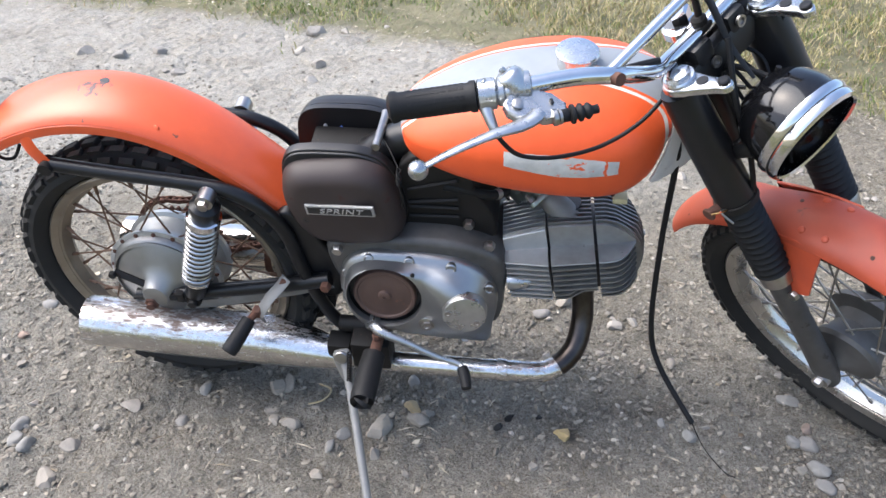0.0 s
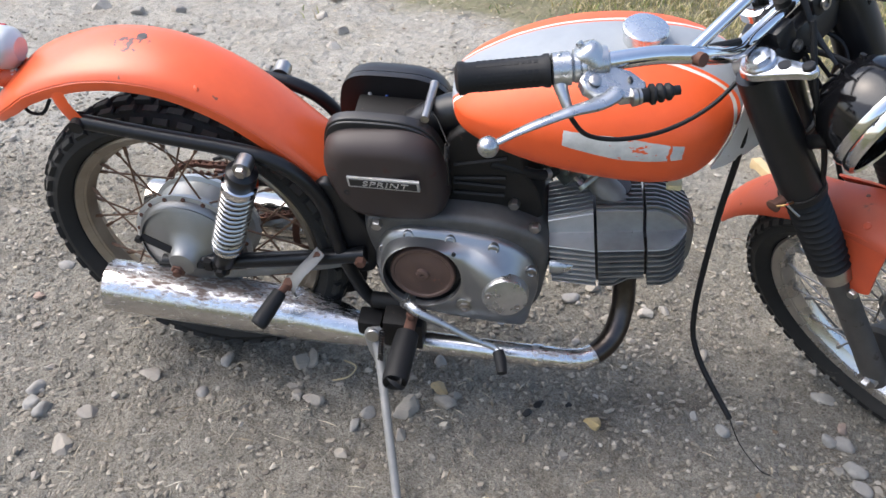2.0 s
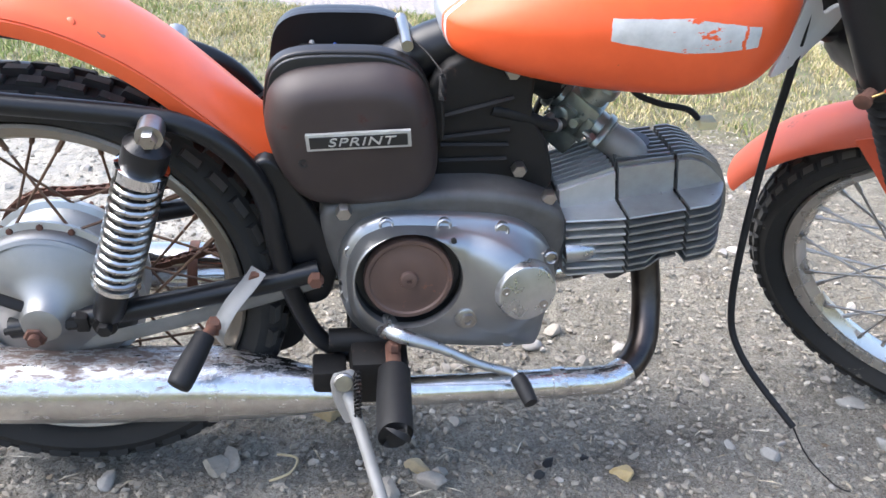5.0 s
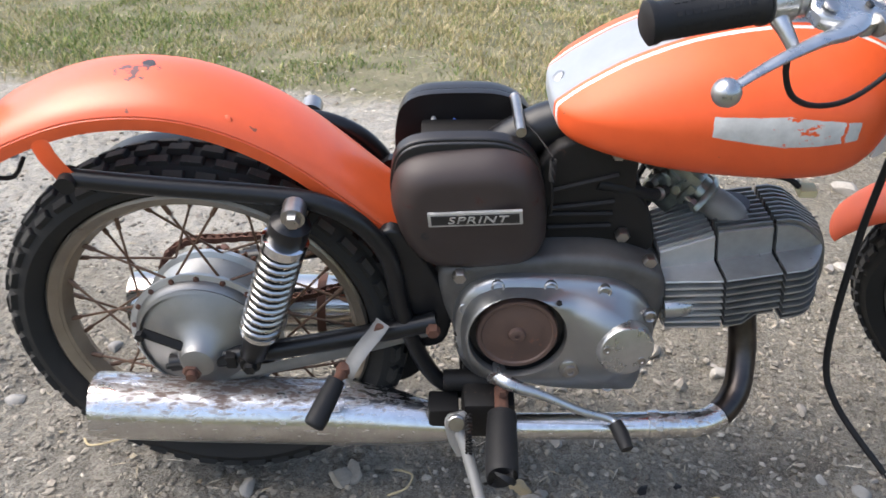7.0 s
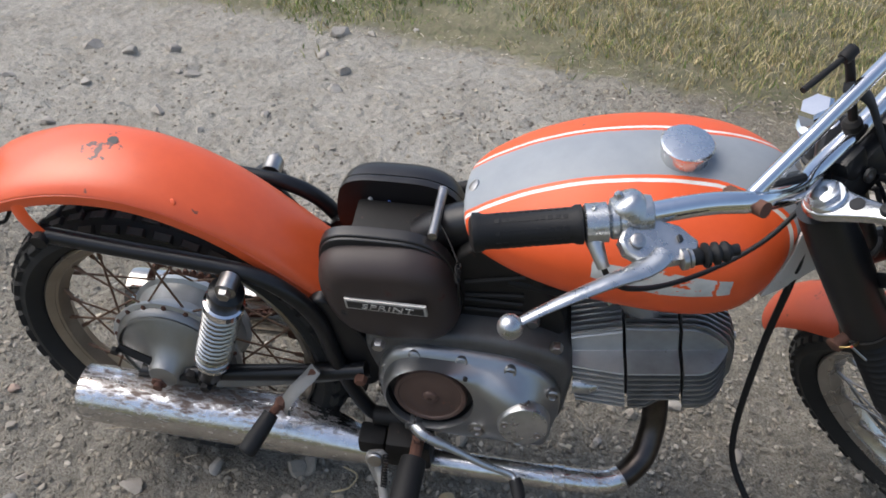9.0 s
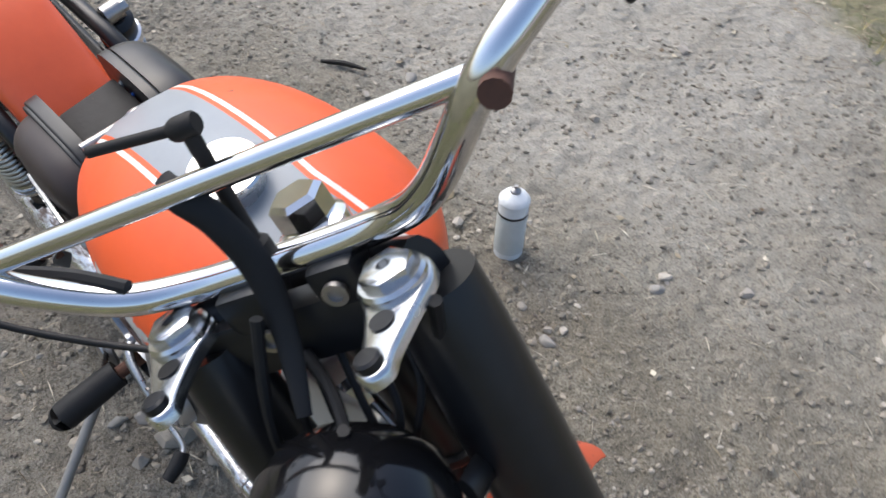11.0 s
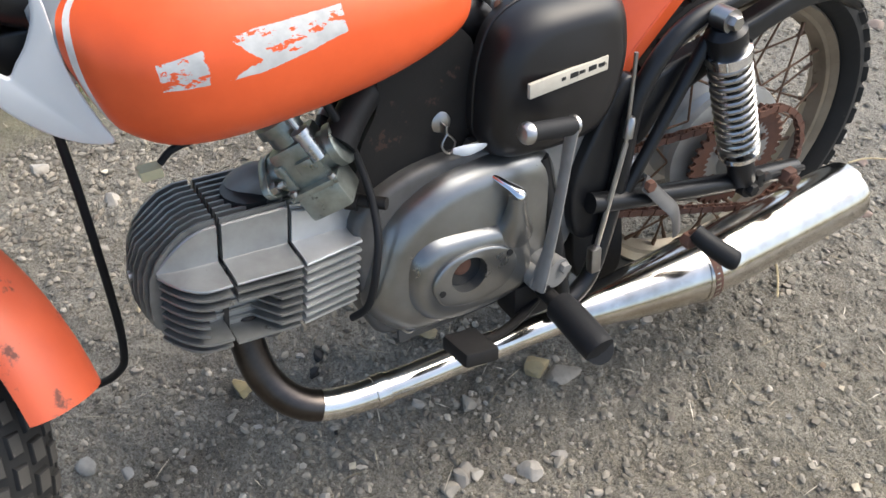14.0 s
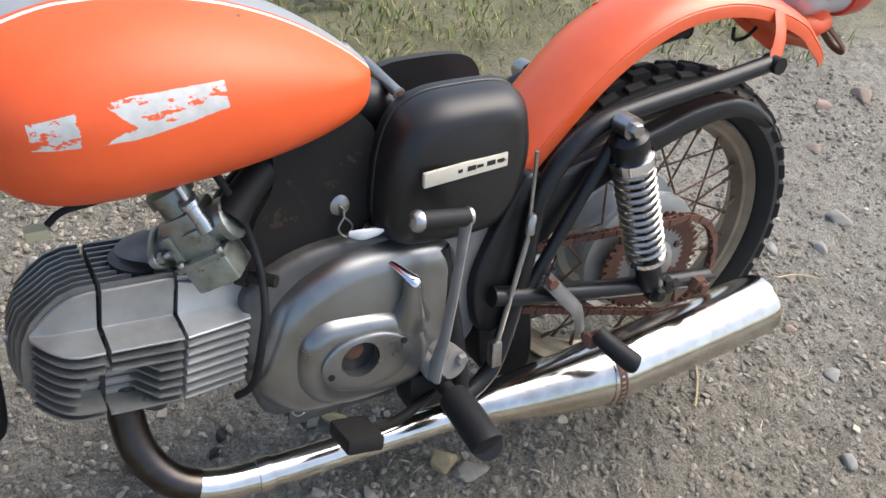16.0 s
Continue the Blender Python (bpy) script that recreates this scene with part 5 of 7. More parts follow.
# -- side covers --
COVER = [(0.292, 0.578), (0.294, 0.626), (0.304, 0.654), (0.33, 0.668), (0.385, 0.671), (0.432, 0.668), (0.466, 0.65), (0.484, 0.614), (0.493, 0.564), (0.494, 0.518), (0.474, 0.49), (0.43, 0.482), (0.38, 0.48), (0.337, 0.487), (0.308, 0.52)]
for side, mt, label in ((-1, cover_right, "faded brown-black plastic side box"), (1, cover_left, "scuffed black plastic side box")):
    shift = 0.0 if side < 0 else 0.004
    back = [(x + shift, z + (0.001 if z > 0.58 else 0.003)) for x, z in COVER]
    o = [(x + shift, z) for x, z in COVER]
    seam = [(p.x, p.y) for p in grown(o, -0.006)]
    if side < 0:     # the right-hand lid has sagged and gapes at its upper rear
        seam = [(p.x, p.y) for p in grown(o, -0.002)]
        o = [(x, z - max(0.0, 0.017 - (x - 0.292) * 0.075) * min(1.0, max(0.0, (z - 0.57) / 0.075))) for x, z in o]
    box = part("side_box", slab([(p.x, p.y) for p in grown(back, 0.001)], side * 0.044, side * (0.0615 if side < 0 else 0.0575), 0.003), cover_left, BK, label)
    part("box_seam", slab(seam, side * 0.050, side * (0.066 if side < 0 else 0.064), 0.002), badge_black, box)
    part("box_lid", lid_mesh(o, side * (0.0640 if side < 0 else 0.0595), side * 0.108, 0.034, 0.006), mt, box, label.replace("box", "box lid"))
    y = side * 0.1150
    bz = 0.591
    if side < 0:
        cx, ang, bl, bh = 0.397, 5.5, 0.118, 0.0215
    else:
        cx, ang, bl, bh = 0.405, 0.5, 0.118, 0.0180
    bmx = Matrix.Translation((cx, y, bz)) @ Matrix.Rotation(radians(-ang), 4, "Y") @ Matrix.Rotation(radians(-4 if side < 0 else 6), 4, "Z")
    if side < 0:
        badge = part("name_badge", block((0, 0, 0), (bl, 0.005, bh), 0.0012, bmx), badge_silver, box, "silver-framed black name badge")
        part("badge_field", block((0, -0.0021, 0), (bl - 0.008, 0.003, bh - 0.007), 0.0005, bmx), badge_black, badge)
        cu = bpy.data.curves.new("letters", "FONT")
        cu.body, cu.size, cu.extrude, cu.align_x, cu.align_y, cu.shear, cu.space_character = "SPRINT", 0.0150, 0.0006, "CENTER", "CENTER", 0.25, 1.12
        tmp = bpy.data.objects.new("letters", cu)
        scene.collection.objects.link(tmp)
        me = bpy.data.meshes.new_from_object(tmp.evaluated_get(bpy.context.evaluated_depsgraph_get()))
        bpy.data.objects.remove(tmp)
        me.materials.append(badge_silver)
        me.transform(bmx @ Matrix.Translation((0.002, -0.0042, 0)) @ Matrix.Rotation(radians(90), 4, "X") @ Matrix.Diagonal((1.42, 1.0, 1, 1)))
        letters = new("lettering", me)
        letters.parent = badge
        letters["label"] = "raised silver letters reading SPRINT"
    else:
        badge = part("name_badge", block((0, 0, 0), (bl, 0.005, bh), 0.0012, bmx), badge_worn, box, "worn cream name badge with letters rubbed off")
        for k, (dx, w) in enumerate(((-0.048, 0.010), (-0.034, 0.012), (-0.018, 0.009), (-0.006, 0.012), (0.010, 0.006))):
            part("worn_mark", block((dx, 0.0022, 0.001), (w, 0.002, 0.004 + 0.002 * (k % 2)), 0.0004, bmx), badge_black, badge)
    part("box_screw", lathe([(0.006, 0), (0.006, 0.002), (0.003, 0.002), (0.002, 0.0005)], frame_at((0.335 if side < 0 else 0.345, side * 0.107, 0.556), (0, side, 0)), 14), badge_black, box)

# -- engine --
CASE = [(0.352, 0.47), (0.40, 0.492), (0.47, 0.500), (0.56, 0.502), (0.62, 0.488), (0.665, 0.455), (0.668, 0.36), (0.655, 0.285), (0.60, 0.268), (0.50, 0.268), (0.42, 0.300), (0.375, 0.36)]
engine = part("engine_case", join(slab(CASE, 0.0, -0.096, 0.014), slab(CASE, 0.0, 0.066, 0.010)), alloy_dark, BK, "oily dark alloy crankcase")
for k in range(-3, 5):
    part("sump_fin", block((0.55, -0.02 + 0.02 * k, 0.262), (0.15, 0.006, 0.022), 0.001), alloy_dark, engine)
RCOV = [(0.373, 0.390), (0.377, 0.428), (0.392, 0.457), (0.412, 0.471), (0.440, 0.479), (0.510, 0.477), (0.574, 0.471), (0.612, 0.457), (0.639, 0.432), (0.652, 0.402), (0.657, 0.367), (0.650, 0.320), (0.645, 0.282), (0.627, 0.270), (0.524, 0.275), (0.469, 0.290), (0.431, 0.292), (0.401, 0.306), (0.380, 0.342)]
OPEN_C, OPEN_R, OPEN_TILT = Vector((0.4594, -0.149, 0.4075)), 0.0672, radians(10)      # the round opening faces a little upward
OPEN_M = Matrix.Translation(OPEN_C) @ Matrix.Rotation(radians(90) - OPEN_TILT, 4, "X")


def right_cover_mesh():
    """Clutch-side cover: a domed lid with a round tilted opening and a bulge at its front."""
    o = [(p.x, p.y) for p in catmull([(x, z, 0) for x, z in RCOV], 5, True)]
    n = len(o)
    start = min(range(n), key=lambda i: abs(math.atan2(o[i][1] - OPEN_C.z, o[i][0] - OPEN_C.x)))
    o = o[start:] + o[:start]
    ang = [math.atan2(p[1] - OPEN_C.z, p[0] - OPEN_C.x) for p in o]
    rim_y = lambda z: -0.100 - 0.022 * (0.48 - z) / 0.204

    def bulge(p):
        d = math.hypot(p.x - 0.604, (p.z - 0.398) * 0.9)
        return 0.036 * max(0.0, 1 - (d / 0.088) ** 2) ** 1.3

    rings = [[Vector((p[0], -0.090, p[1])) for p in o]]
    for inset, out in ((0.0, -0.004), (0.0005, 0.004), (0.004, 0.009), (0.010, 0.0125)):
        rings.append([Vector((p.x, rim_y(p.y) - out, p.y)) for p in grown(o, -inset)])
    base = [v.copy() for v in rings[-1]]
    hole = [OPEN_M @ Vector((OPEN_R * math.cos(a), OPEN_R * math.sin(a), 0)) for a in ang]
    for u in (0.12, 0.25, 0.4, 0.55, 0.7, 0.82, 0.92, 0.985, 1.0):
        ring = []
        for p, q in zip(base, hole):
            w = p.lerp(q, u)
            w.y = p.y + (q.y - p.y) * math.sin(u * math.pi / 2) ** 0.8 - bulge(w) * (1 - u ** 4)
            ring.append(w)
        rings.append(ring)
    rings.append([OPEN_M @ Vector((OPEN_R * 0.985 * math.cos(a), OPEN_R * 0.985 * math.sin(a), -0.004)) for a in ang])
    rings.append([OPEN_M @ Vector((OPEN_R * 0.985 * math.cos(a), OPEN_R * 0.985 * math.sin(a), -0.030)) for a in ang])
    return loft(rings, cap=False)


cov_r = part("clutch_cover", right_cover_mesh(), alloy_cover, engine, "satin alloy clutch cover with a round opening", sharp=45)
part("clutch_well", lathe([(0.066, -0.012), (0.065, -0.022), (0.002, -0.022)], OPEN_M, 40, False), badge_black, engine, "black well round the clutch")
part("clutch_plate", lathe([(0.0555, -0.022), (0.0565, -0.010), (0.0545, -0.0065), (0.050, -0.0065), (0.048, -0.0085), (0.036, -0.0085), (0.034, -0.0075), (0.012, -0.0075), (0.0105, -0.003), (0.009, -0.0022), (0.0035, -0.0022), (0.003, -0.0045), (0.001, -0.0045)], OPEN_M, 44), rust_disc, cov_r, "rust-brown clutch pressure plate")
CAP_M = frame_at((0.603, -0.163, 0.403), (0.10, -0.96, 0.24))
part("points_cap", lathe([(0.040, -0.006), (0.0385, 0.008), (0.0365, 0.0115), (0.034, 0.0125), (0.002, 0.0128)], CAP_M, 36), alloy, cov_r, "round alloy inspection cap")
for dx, dz in ((-0.029, 0.006), (0.021, -0.016)):
    part("cap_screw", lathe([(0.0056, 0.0125), (0.0056, 0.0145), (0.003, 0.0145), (0.002, 0.0132)], CAP_M @ Matrix.Translation((dx, dz, 0)), 12), steel, cov_r)
PLUG_M = frame_at((0.5345, -0.1555, 0.3525), (0.05, -0.97, 0.1))
part("filler_plug", join(lathe([(0.0155, -0.006), (0.0155, 0.004), (0.0125, 0.006)], PLUG_M, 22), lathe([(0.0105, 0.005), (0.0105, 0.0105), (0.0055, 0.0105), (0.004, 0.0075)], PLUG_M, 6)), steel, cov_r, "bright hexagonal filler plug")
for x, y, z in ((0.432, -0.1125, 0.4685), (0.503, -0.1135, 0.468), (0.576, -0.117, 0.462), (0.389, -0.1145, 0.430), (0.384, -0.1195, 0.365), (0.643, -0.123, 0.420), (0.600, -0.136, 0.288)):
    part("cover_screw", lathe([(0.0095, -0.008), (0.0095, 0.001), (0.0075, 0.0025), (0.0062, 0.0015), (0.0056, -0.001), (0.002, -0.001)], frame_at((x, y, z), (0, -1, 0.25)), 14), steel, cov_r)
for x, y, z in ((0.512, -0.139, 0.463), (0.3775, -0.1185, 0.384), (0.483, -0.150, 0.337)):
    part("pin_hole", lathe([(0.0036, -0.003), (0.0036, 0.001), (0.001, 0.001)], frame_at((x, y, z), (0, -1, 0.2)), 10), badge_black, cov_r)
LCOV = [(0.668, 0.338), (0.662, 0.372), (0.650, 0.402), (0.639, 0.427), (0.622, 0.450), (0.592, 0.472), (0.547, 0.488), (0.479, 0.493), (0.430, 0.489), (0.398, 0.470), (0.384, 0.430), (0.384, 0.370), (0.395, 0.310), (0.432, 0.272), (0.472, 0.270), (0.540, 0.270), (0.614, 0.274), (0.651, 0.303)]
HOLE_C, HOLE_R = Vector((0.5455, 0.3675)), 0.0252


def holed_plate(outline, levels):
    """A plate in the xz plane with a round hole: levels are (inset, y) steps from its foot up to its face; the hole is walled back to the foot."""
    o = [(p.x, p.y) for p in catmull([(x, z, 0) for x, z in outline], 5, True)]
    rings = [[Vector((p.x, y, p.y)) for p in grown(o, -inset)] for inset, y in levels]
    top, foot = levels[-1][1], levels[0][1]
    start = rings[-1]
    hole = [HOLE_C + HOLE_R * (Vector((p.x, p.z)) - HOLE_C).normalized() for p in start]
    for u in (0.35, 0.7, 0.95, 1.0):
        rings.append([Vector((p.x + (q.x - p.x) * u, top + 0.001 * u, p.z + (q.y - p.z) * u)) for p, q in zip(start, hole)])
    rings.append([Vector((q.x, foot, q.y)) for q in hole])
    return loft(rings, cap=False)


cov_l = part("alternator_cover", lid_mesh(LCOV, 0.058, 0.094, 0.036, 0.006, 0.13), alloy_left, engine, "dull satin alloy left engine cover")
part("case_flange", slab([(0.420, 0.486), (0.354, 0.488), (0.306, 0.480), (0.306, 0.436), (0.345, 0.416), (0.352, 0.387), (0.351, 0.350), (0.361, 0.316), (0.395, 0.285), (0.440, 0.300), (0.440, 0.450)], 0.040, 0.070, 0.006, 0.002, 3), alloy_grey, cov_l, "rough pale alloy rear flange")
PLATEAU = [(0.616, 0.371), (0.607, 0.403), (0.581, 0.419), (0.538, 0.418), (0.488, 0.409), (0.454, 0.385), (0.444, 0.334), (0.466, 0.298), (0.542, 0.291), (0.590, 0.303), (0.614, 0.337)]
part("cover_plateau", holed_plate(PLATEAU, [(-0.006, 0.088), (0.000, 0.098), (0.004, 0.104), (0.010, 0.1085), (0.018, 0.1105)]), alloy_left, cov_l, "raised oval plateau", sharp=50)
part("cover_boss", holed_plate([(0.593, 0.372), (0.574, 0.393), (0.540, 0.399), (0.507, 0.394), (0.481, 0.377), (0.476, 0.350), (0.497, 0.327), (0.540, 0.319), (0.579, 0.331), (0.592, 0.350)], [(0.0, 0.104), (0.0, 0.1145), (0.0015, 0.1160), (0.003, 0.1165)]), alloy_left, cov_l, "flat oval alloy boss round the hole")
LY = Matrix.Rotation(radians(-90), 4, "X")
HOLE_M = Matrix.Translation((HOLE_C.x, 0, HOLE_C.y)) @ LY
# a black disc down the hole puts its inner shade into the colour
part("hole_shade", lathe([(0.0256, 0.1005), (0.0256, 0.1015), (0.002, 0.1015)], HOLE_M, 28), badge_black, cov_l, "black disc painting the shade inside the open round hole")
part("rusty_shaft", lathe([(0.013, 0.100), (0.013, 0.106), (0.009, 0.108), (0.002, 0.108)], HOLE_M @ Matrix.Translation((0.004, -0.008, 0)), 18), rust, cov_l, "rusty shaft end in the hole")
for x, z in ((0.584, 0.354), (0.487, 0.377)):
    part("cover_screw", lathe([(0.0045, 0.1160), (0.0045, 0.1180), (0.0015, 0.1180)], Matrix.Translation((x, 0, z)) @ LY, 10), badge_black, cov_l)
for x, y, z in ((0.552, 0.086, 0.462), (0.459, 0.083, 0.469), (0.646, 0.076, 0.364), (0.617, 0.079, 0.290)):
    part("cover_screw", lathe([(0.0098, -0.008), (0.0098, 0.003), (0.0075, 0.0045), (0.0062, 0.003), (0.0055, 0.000), (0.002, 0.000)], frame_at((x, y, z), (0, 1, 0.25)), 14), steel, cov_l)
part("shift_shaft_boss", join(sweep([(0.4710, 0.094, 0.398), (0.4712, 0.104, 0.412), (0.4715, 0.109, 0.432), (0.4720, 0.112, 0.455)], [0.030, 0.019, 0.0125, 0.0105], 18, 4)), alloy_left, cov_l, "upright boss of the clutch arm")
part("gear_linkage", sweep([(0.4700, 0.1215, 0.458), (0.4735, 0.1185, 0.4615), (0.480, 0.108, 0.4675), (0.492, 0.084, 0.476), (0.504, 0.058, 0.482), (0.516, 0.034, 0.484)], [0.0085, 0.0092, 0.0068, 0.0042, 0.0034, 0.003], 10, 5, 0.6), chrome, engine, "bright steel clutch arm")
kick = part("kick_starter", sweep([(0.4500, 0.126, 0.312), (0.4480, 0.129, 0.330), (0.4400, 0.133, 0.370), (0.4320, 0.138, 0.430), (0.4250, 0.143, 0.500), (0.4205, 0.146, 0.546)], [0.0135, 0.0130, 0.0098, 0.0088, 0.0088, 0.0105], 12, 5, 0.55, (0, 1, 0)), alloy_grey, engine, "worn steel kick-start lever")
pedal = part("kick_pedal", bar((0.4200, 0.145, 0.547), (0.4860, 0.1562, 0.5635), 0.0112, 16), rubber_part, kick, "black rubber kick-start pedal")
part("pedal_tip", lathe([(0.0105, -0.002), (0.0128, 0.001), (0.0122, 0.006), (0.0080, 0.011), (0.002, 0.012)], frame_at((0.4860, 0.156, 0.5636), (0.96, 0.16, 0.22)), 16), steel, pedal, "bare steel pedal tip")
part("pedal_tip", lathe([(0.0112, 0), (0.0120, 0.004), (0.0080, 0.007)], frame_at((0.4210, 0.145, 0.5475), (-0.96, -0.16, -0.22)), 16), steel, pedal, "bare steel pedal joint")
part("kick_boss", join(bar((0.428, 0.085, 0.322), (0.420, 0.128, 0.322), 0.021, 20), bar((0.446, 0.085, 0.318), (0.446, 0.124, 0.318), 0.015, 18), bolt((0.412, 0.128, 0.330), (0, 1, 0), 0.008, 0.008)), alloy_grey, engine, "round kick-start boss")

# -- cylinder and head --
# its own frame: u along the bore (rising forward), y to the left, w up
CYL = Matrix.Translation((0.742, -0.0065, 0.410)) @ Matrix.Rotation(radians(2.4), 4, "Z") @ Matrix.Rotation(radians(-4.0), 4, "X") @ Matrix.Rotation(radians(-8.8), 4, "Y")
BLOCKS = [(-0.072, 0.0035), (0.0085, 0.0842), (0.0898, 0.1555)]
SHELF_Y, WALL_Y, FOOT = 0.0945, 0.0490, -0.0530


def flank(i, u):
    """Half-width of the fins at u: the barrel flares forward, the head curves in to its tip."""
    if i == 0:
        return 0.0800 + 0.0145 * (u - BLOCKS[0][0]) / 0.0755
    return SHELF_Y if i == 1 else SHELF_Y - 0.0435 * max(0.0, (u - 0.108) / 0.0475) ** 2.3


def ledge(u):
    return 0.0480 - 0.02 * (u + 0.072)


def cylinder_block(i):
    u0, u1 = BLOCKS[i]
    last = i == 2
    steps = 10 if last else 3
    us = [u0 + (u1 - u0) * k / steps for k in range(steps + 1)]
    rise = lambda u: (0.0755 + 0.013 * (u - u0) / 0.0755) if i == 0 else (0.0945 - 0.004 * (u - u0) / 0.0757) if i == 1 else 0.0905 - 0.0440 * ((u - u0) / 0.0637) ** 2.4
    bms, fins = [], []
    core = [(-0.058, -0.050), (-0.060, 0.030), (-0.044, 0.040), (-0.043, 0.068), (0.043, 0.068), (0.044, 0.040), (0.060, 0.030), (0.058, -0.050)]
    bms.append(loft([[Vector((u, y * k, w)) for y, w in core] for u, k in (((u0, 1.0), (0.118, 1.0), (0.138, 0.72)) if last else ((u0, 1.0), (u1, 1.0)))]))
    # an upright wall and a flat shelf run along either shoulder
    for s in (-1, 1):
        rings = []
        for u in us:
            out, t, l = max(flank(i, u), WALL_Y + 0.001), rise(u), ledge(u)
            t = max(t, l + 0.002)
            wy = WALL_Y - (0.004 * max(0.0, (u - 0.12) / 0.0335) ** 2 if last else 0.0)
            rings.append([Vector((u, s * y, w)) for y, w in ((wy - 0.005, t - 0.001), (wy - 0.002, t), (wy, t - 0.0015), (wy + 0.0015, l + 0.0008), (wy + 0.003, l), (out - 0.001, l - 0.001), (out, l - 0.0025), (out - 0.001, l - 0.0045), (wy - 0.003, l - 0.006))])
        bms.append(loft(rings))
    # side fins, stacked in height
    for s in (-1, 1):
        w, k = ledge(u0) - 0.0150, 0
        while w > FOOT - 0.002:
            low = max(0.0, (FOOT + 0.016 - w) / 0.016)
            outline = []
            for u in us:
                y = flank(i, u) - 0.008 * low
                if s > 0 and -0.032 < w < 0.010 and ((i == 1 and u > 0.046) or (last and u < 0.112 - 0.4 * max(0.0, w + 0.012))):
                    y = 0.062
                if s < 0 and i == 1 and w < -0.028 and u > 0.046:
                    y = 0.076
                outline.append((u, max(y, 0.046)))
            ring = [Vector((u0, s * 0.054, 0))] + [Vector((u, s * y, 0)) for u, y in outline] + [Vector((u1 - (0.018 if last else 0), s * (0.036 if last else 0.054), 0))]
            fins.append(loft([[p + Vector((0, 0, w + dz)) for p in ring] for dz in (-0.0018, -0.0005, 0.0014)]))
            w -= 0.0126
    # upright fins on top; those of the head run on over its front
    for k in range(-4, 5):
        y, th = k * 0.0106, 0.0030
        o = [(u0, 0.060), (u0, rise(u0) + 0.0045), (u1, rise(u1) + 0.0045), (u1, 0.060)]
        if last:
            f = 0.173 - 0.009 * (abs(y) / 0.044) ** 2
            o = [(u0, 0.060), (u0, 0.0955), (u0 + 0.018, 0.0945), (u0 + 0.036, 0.0870), (u0 + 0.052, 0.0730), (f - 0.010, 0.0560), (f - 0.002, 0.0330), (f, 0.0050), (f - 0.002, -0.0200), (f - 0.010, -0.0410), (f - 0.026, -0.0530), (u0, -0.0560), (u0, -0.0300), (f - 0.040, -0.0260), (f - 0.034, 0.0200), (f - 0.050, 0.0500)]
        fins.append(loft([[Vector((u, y - th / 2, w)) for u, w in o], [Vector((u, y + th / 2, w)) for u, w in o]]))
    bms.append(block(((u0 + u1) / 2 - (0.010 if last else 0), 0, FOOT + 0.004), (u1 - u0 - (0.024 if last else 0.0), 0.118, 0.014), 0.003))
    for bm in [*bms, *fins]:
        bmesh.ops.transform(bm, matrix=CYL, verts=bm.verts)
    return join(*bms), fins


for i, (nm, label) in enumerate((("cylinder", "finned grey alloy cylinder barrel"), ("head_base", "finned grey alloy head base"), ("cylinder_head", "finned grey alloy cylinder head"))):
    body, fins = cylinder_block(i)
    owner = part(nm, body, alloy_fin if i else alloy_dull, BK, label, sharp=22)
    for fin in fins:
        part("fin", fin, alloy_soot if i else alloy_dull, owner, sharp=30)
# black filler blocks paint the shade in the gaps between the three castings
for u in (0.0060, 0.0870):
    part("joint_shade", block((u, 0, -0.004), (0.006, 0.124, 0.092), 0.0, CYL), badge_black, engine)
part("pushrod_boss", sweep([CYL @ Vector(p) for p in ((-0.072, -0.072, -0.006), (-0.058, -0.0735, -0.006), (-0.040, -0.073, -0.008), (-0.026, -0.066, -0.010))], [0.0165, 0.0168, 0.0140, 0.006], 18, 4), alloy, engine, "bright alloy pushrod boss")
part("mount_lug", slab([(0.665, 0.345), (0.830, 0.345), (0.800, 0.322), (0.770, 0.305), (0.740, 0.330), (0.690, 0.334)], -0.034, 0.024, 0.004), alloy_dark, engine)
part("spark_plug", join(lathe([(0.010, 0), (0.010, 0.012), (0.006, 0.014), (0.006, 0.035)], CYL @ Matrix.Translation((0.140, 0.0, 0.015)) @ Matrix.Rotation(radians(90), 4, "Y"), 12)), steel, engine)
part("plug_lead", sweep([(0.690, 0.080, 0.340), (0.676, 0.094, 0.358), (0.668, 0.102, 0.385), (0.660, 0.104, 0.420), (0.650, 0.096, 0.455), (0.644, 0.076, 0.492), (0.648, 0.060, 0.535), (0.662, 0.055, 0.585), (0.685, 0.045, 0.640)], 0.0048, 10, 6), rubber_part, engine, "black ignition lead")
part("lead_clip", join(bar((0.630, 0.084, 0.486), (0.658, 0.056, 0.486), 0.0075, 12), lathe([(0.0105, 0), (0.0105, 0.014), (0.007, 0.016)], frame_at((0.655, 0.060, 0.484), (0.6, -0.5, 0.1)), 14)), grime, engine)

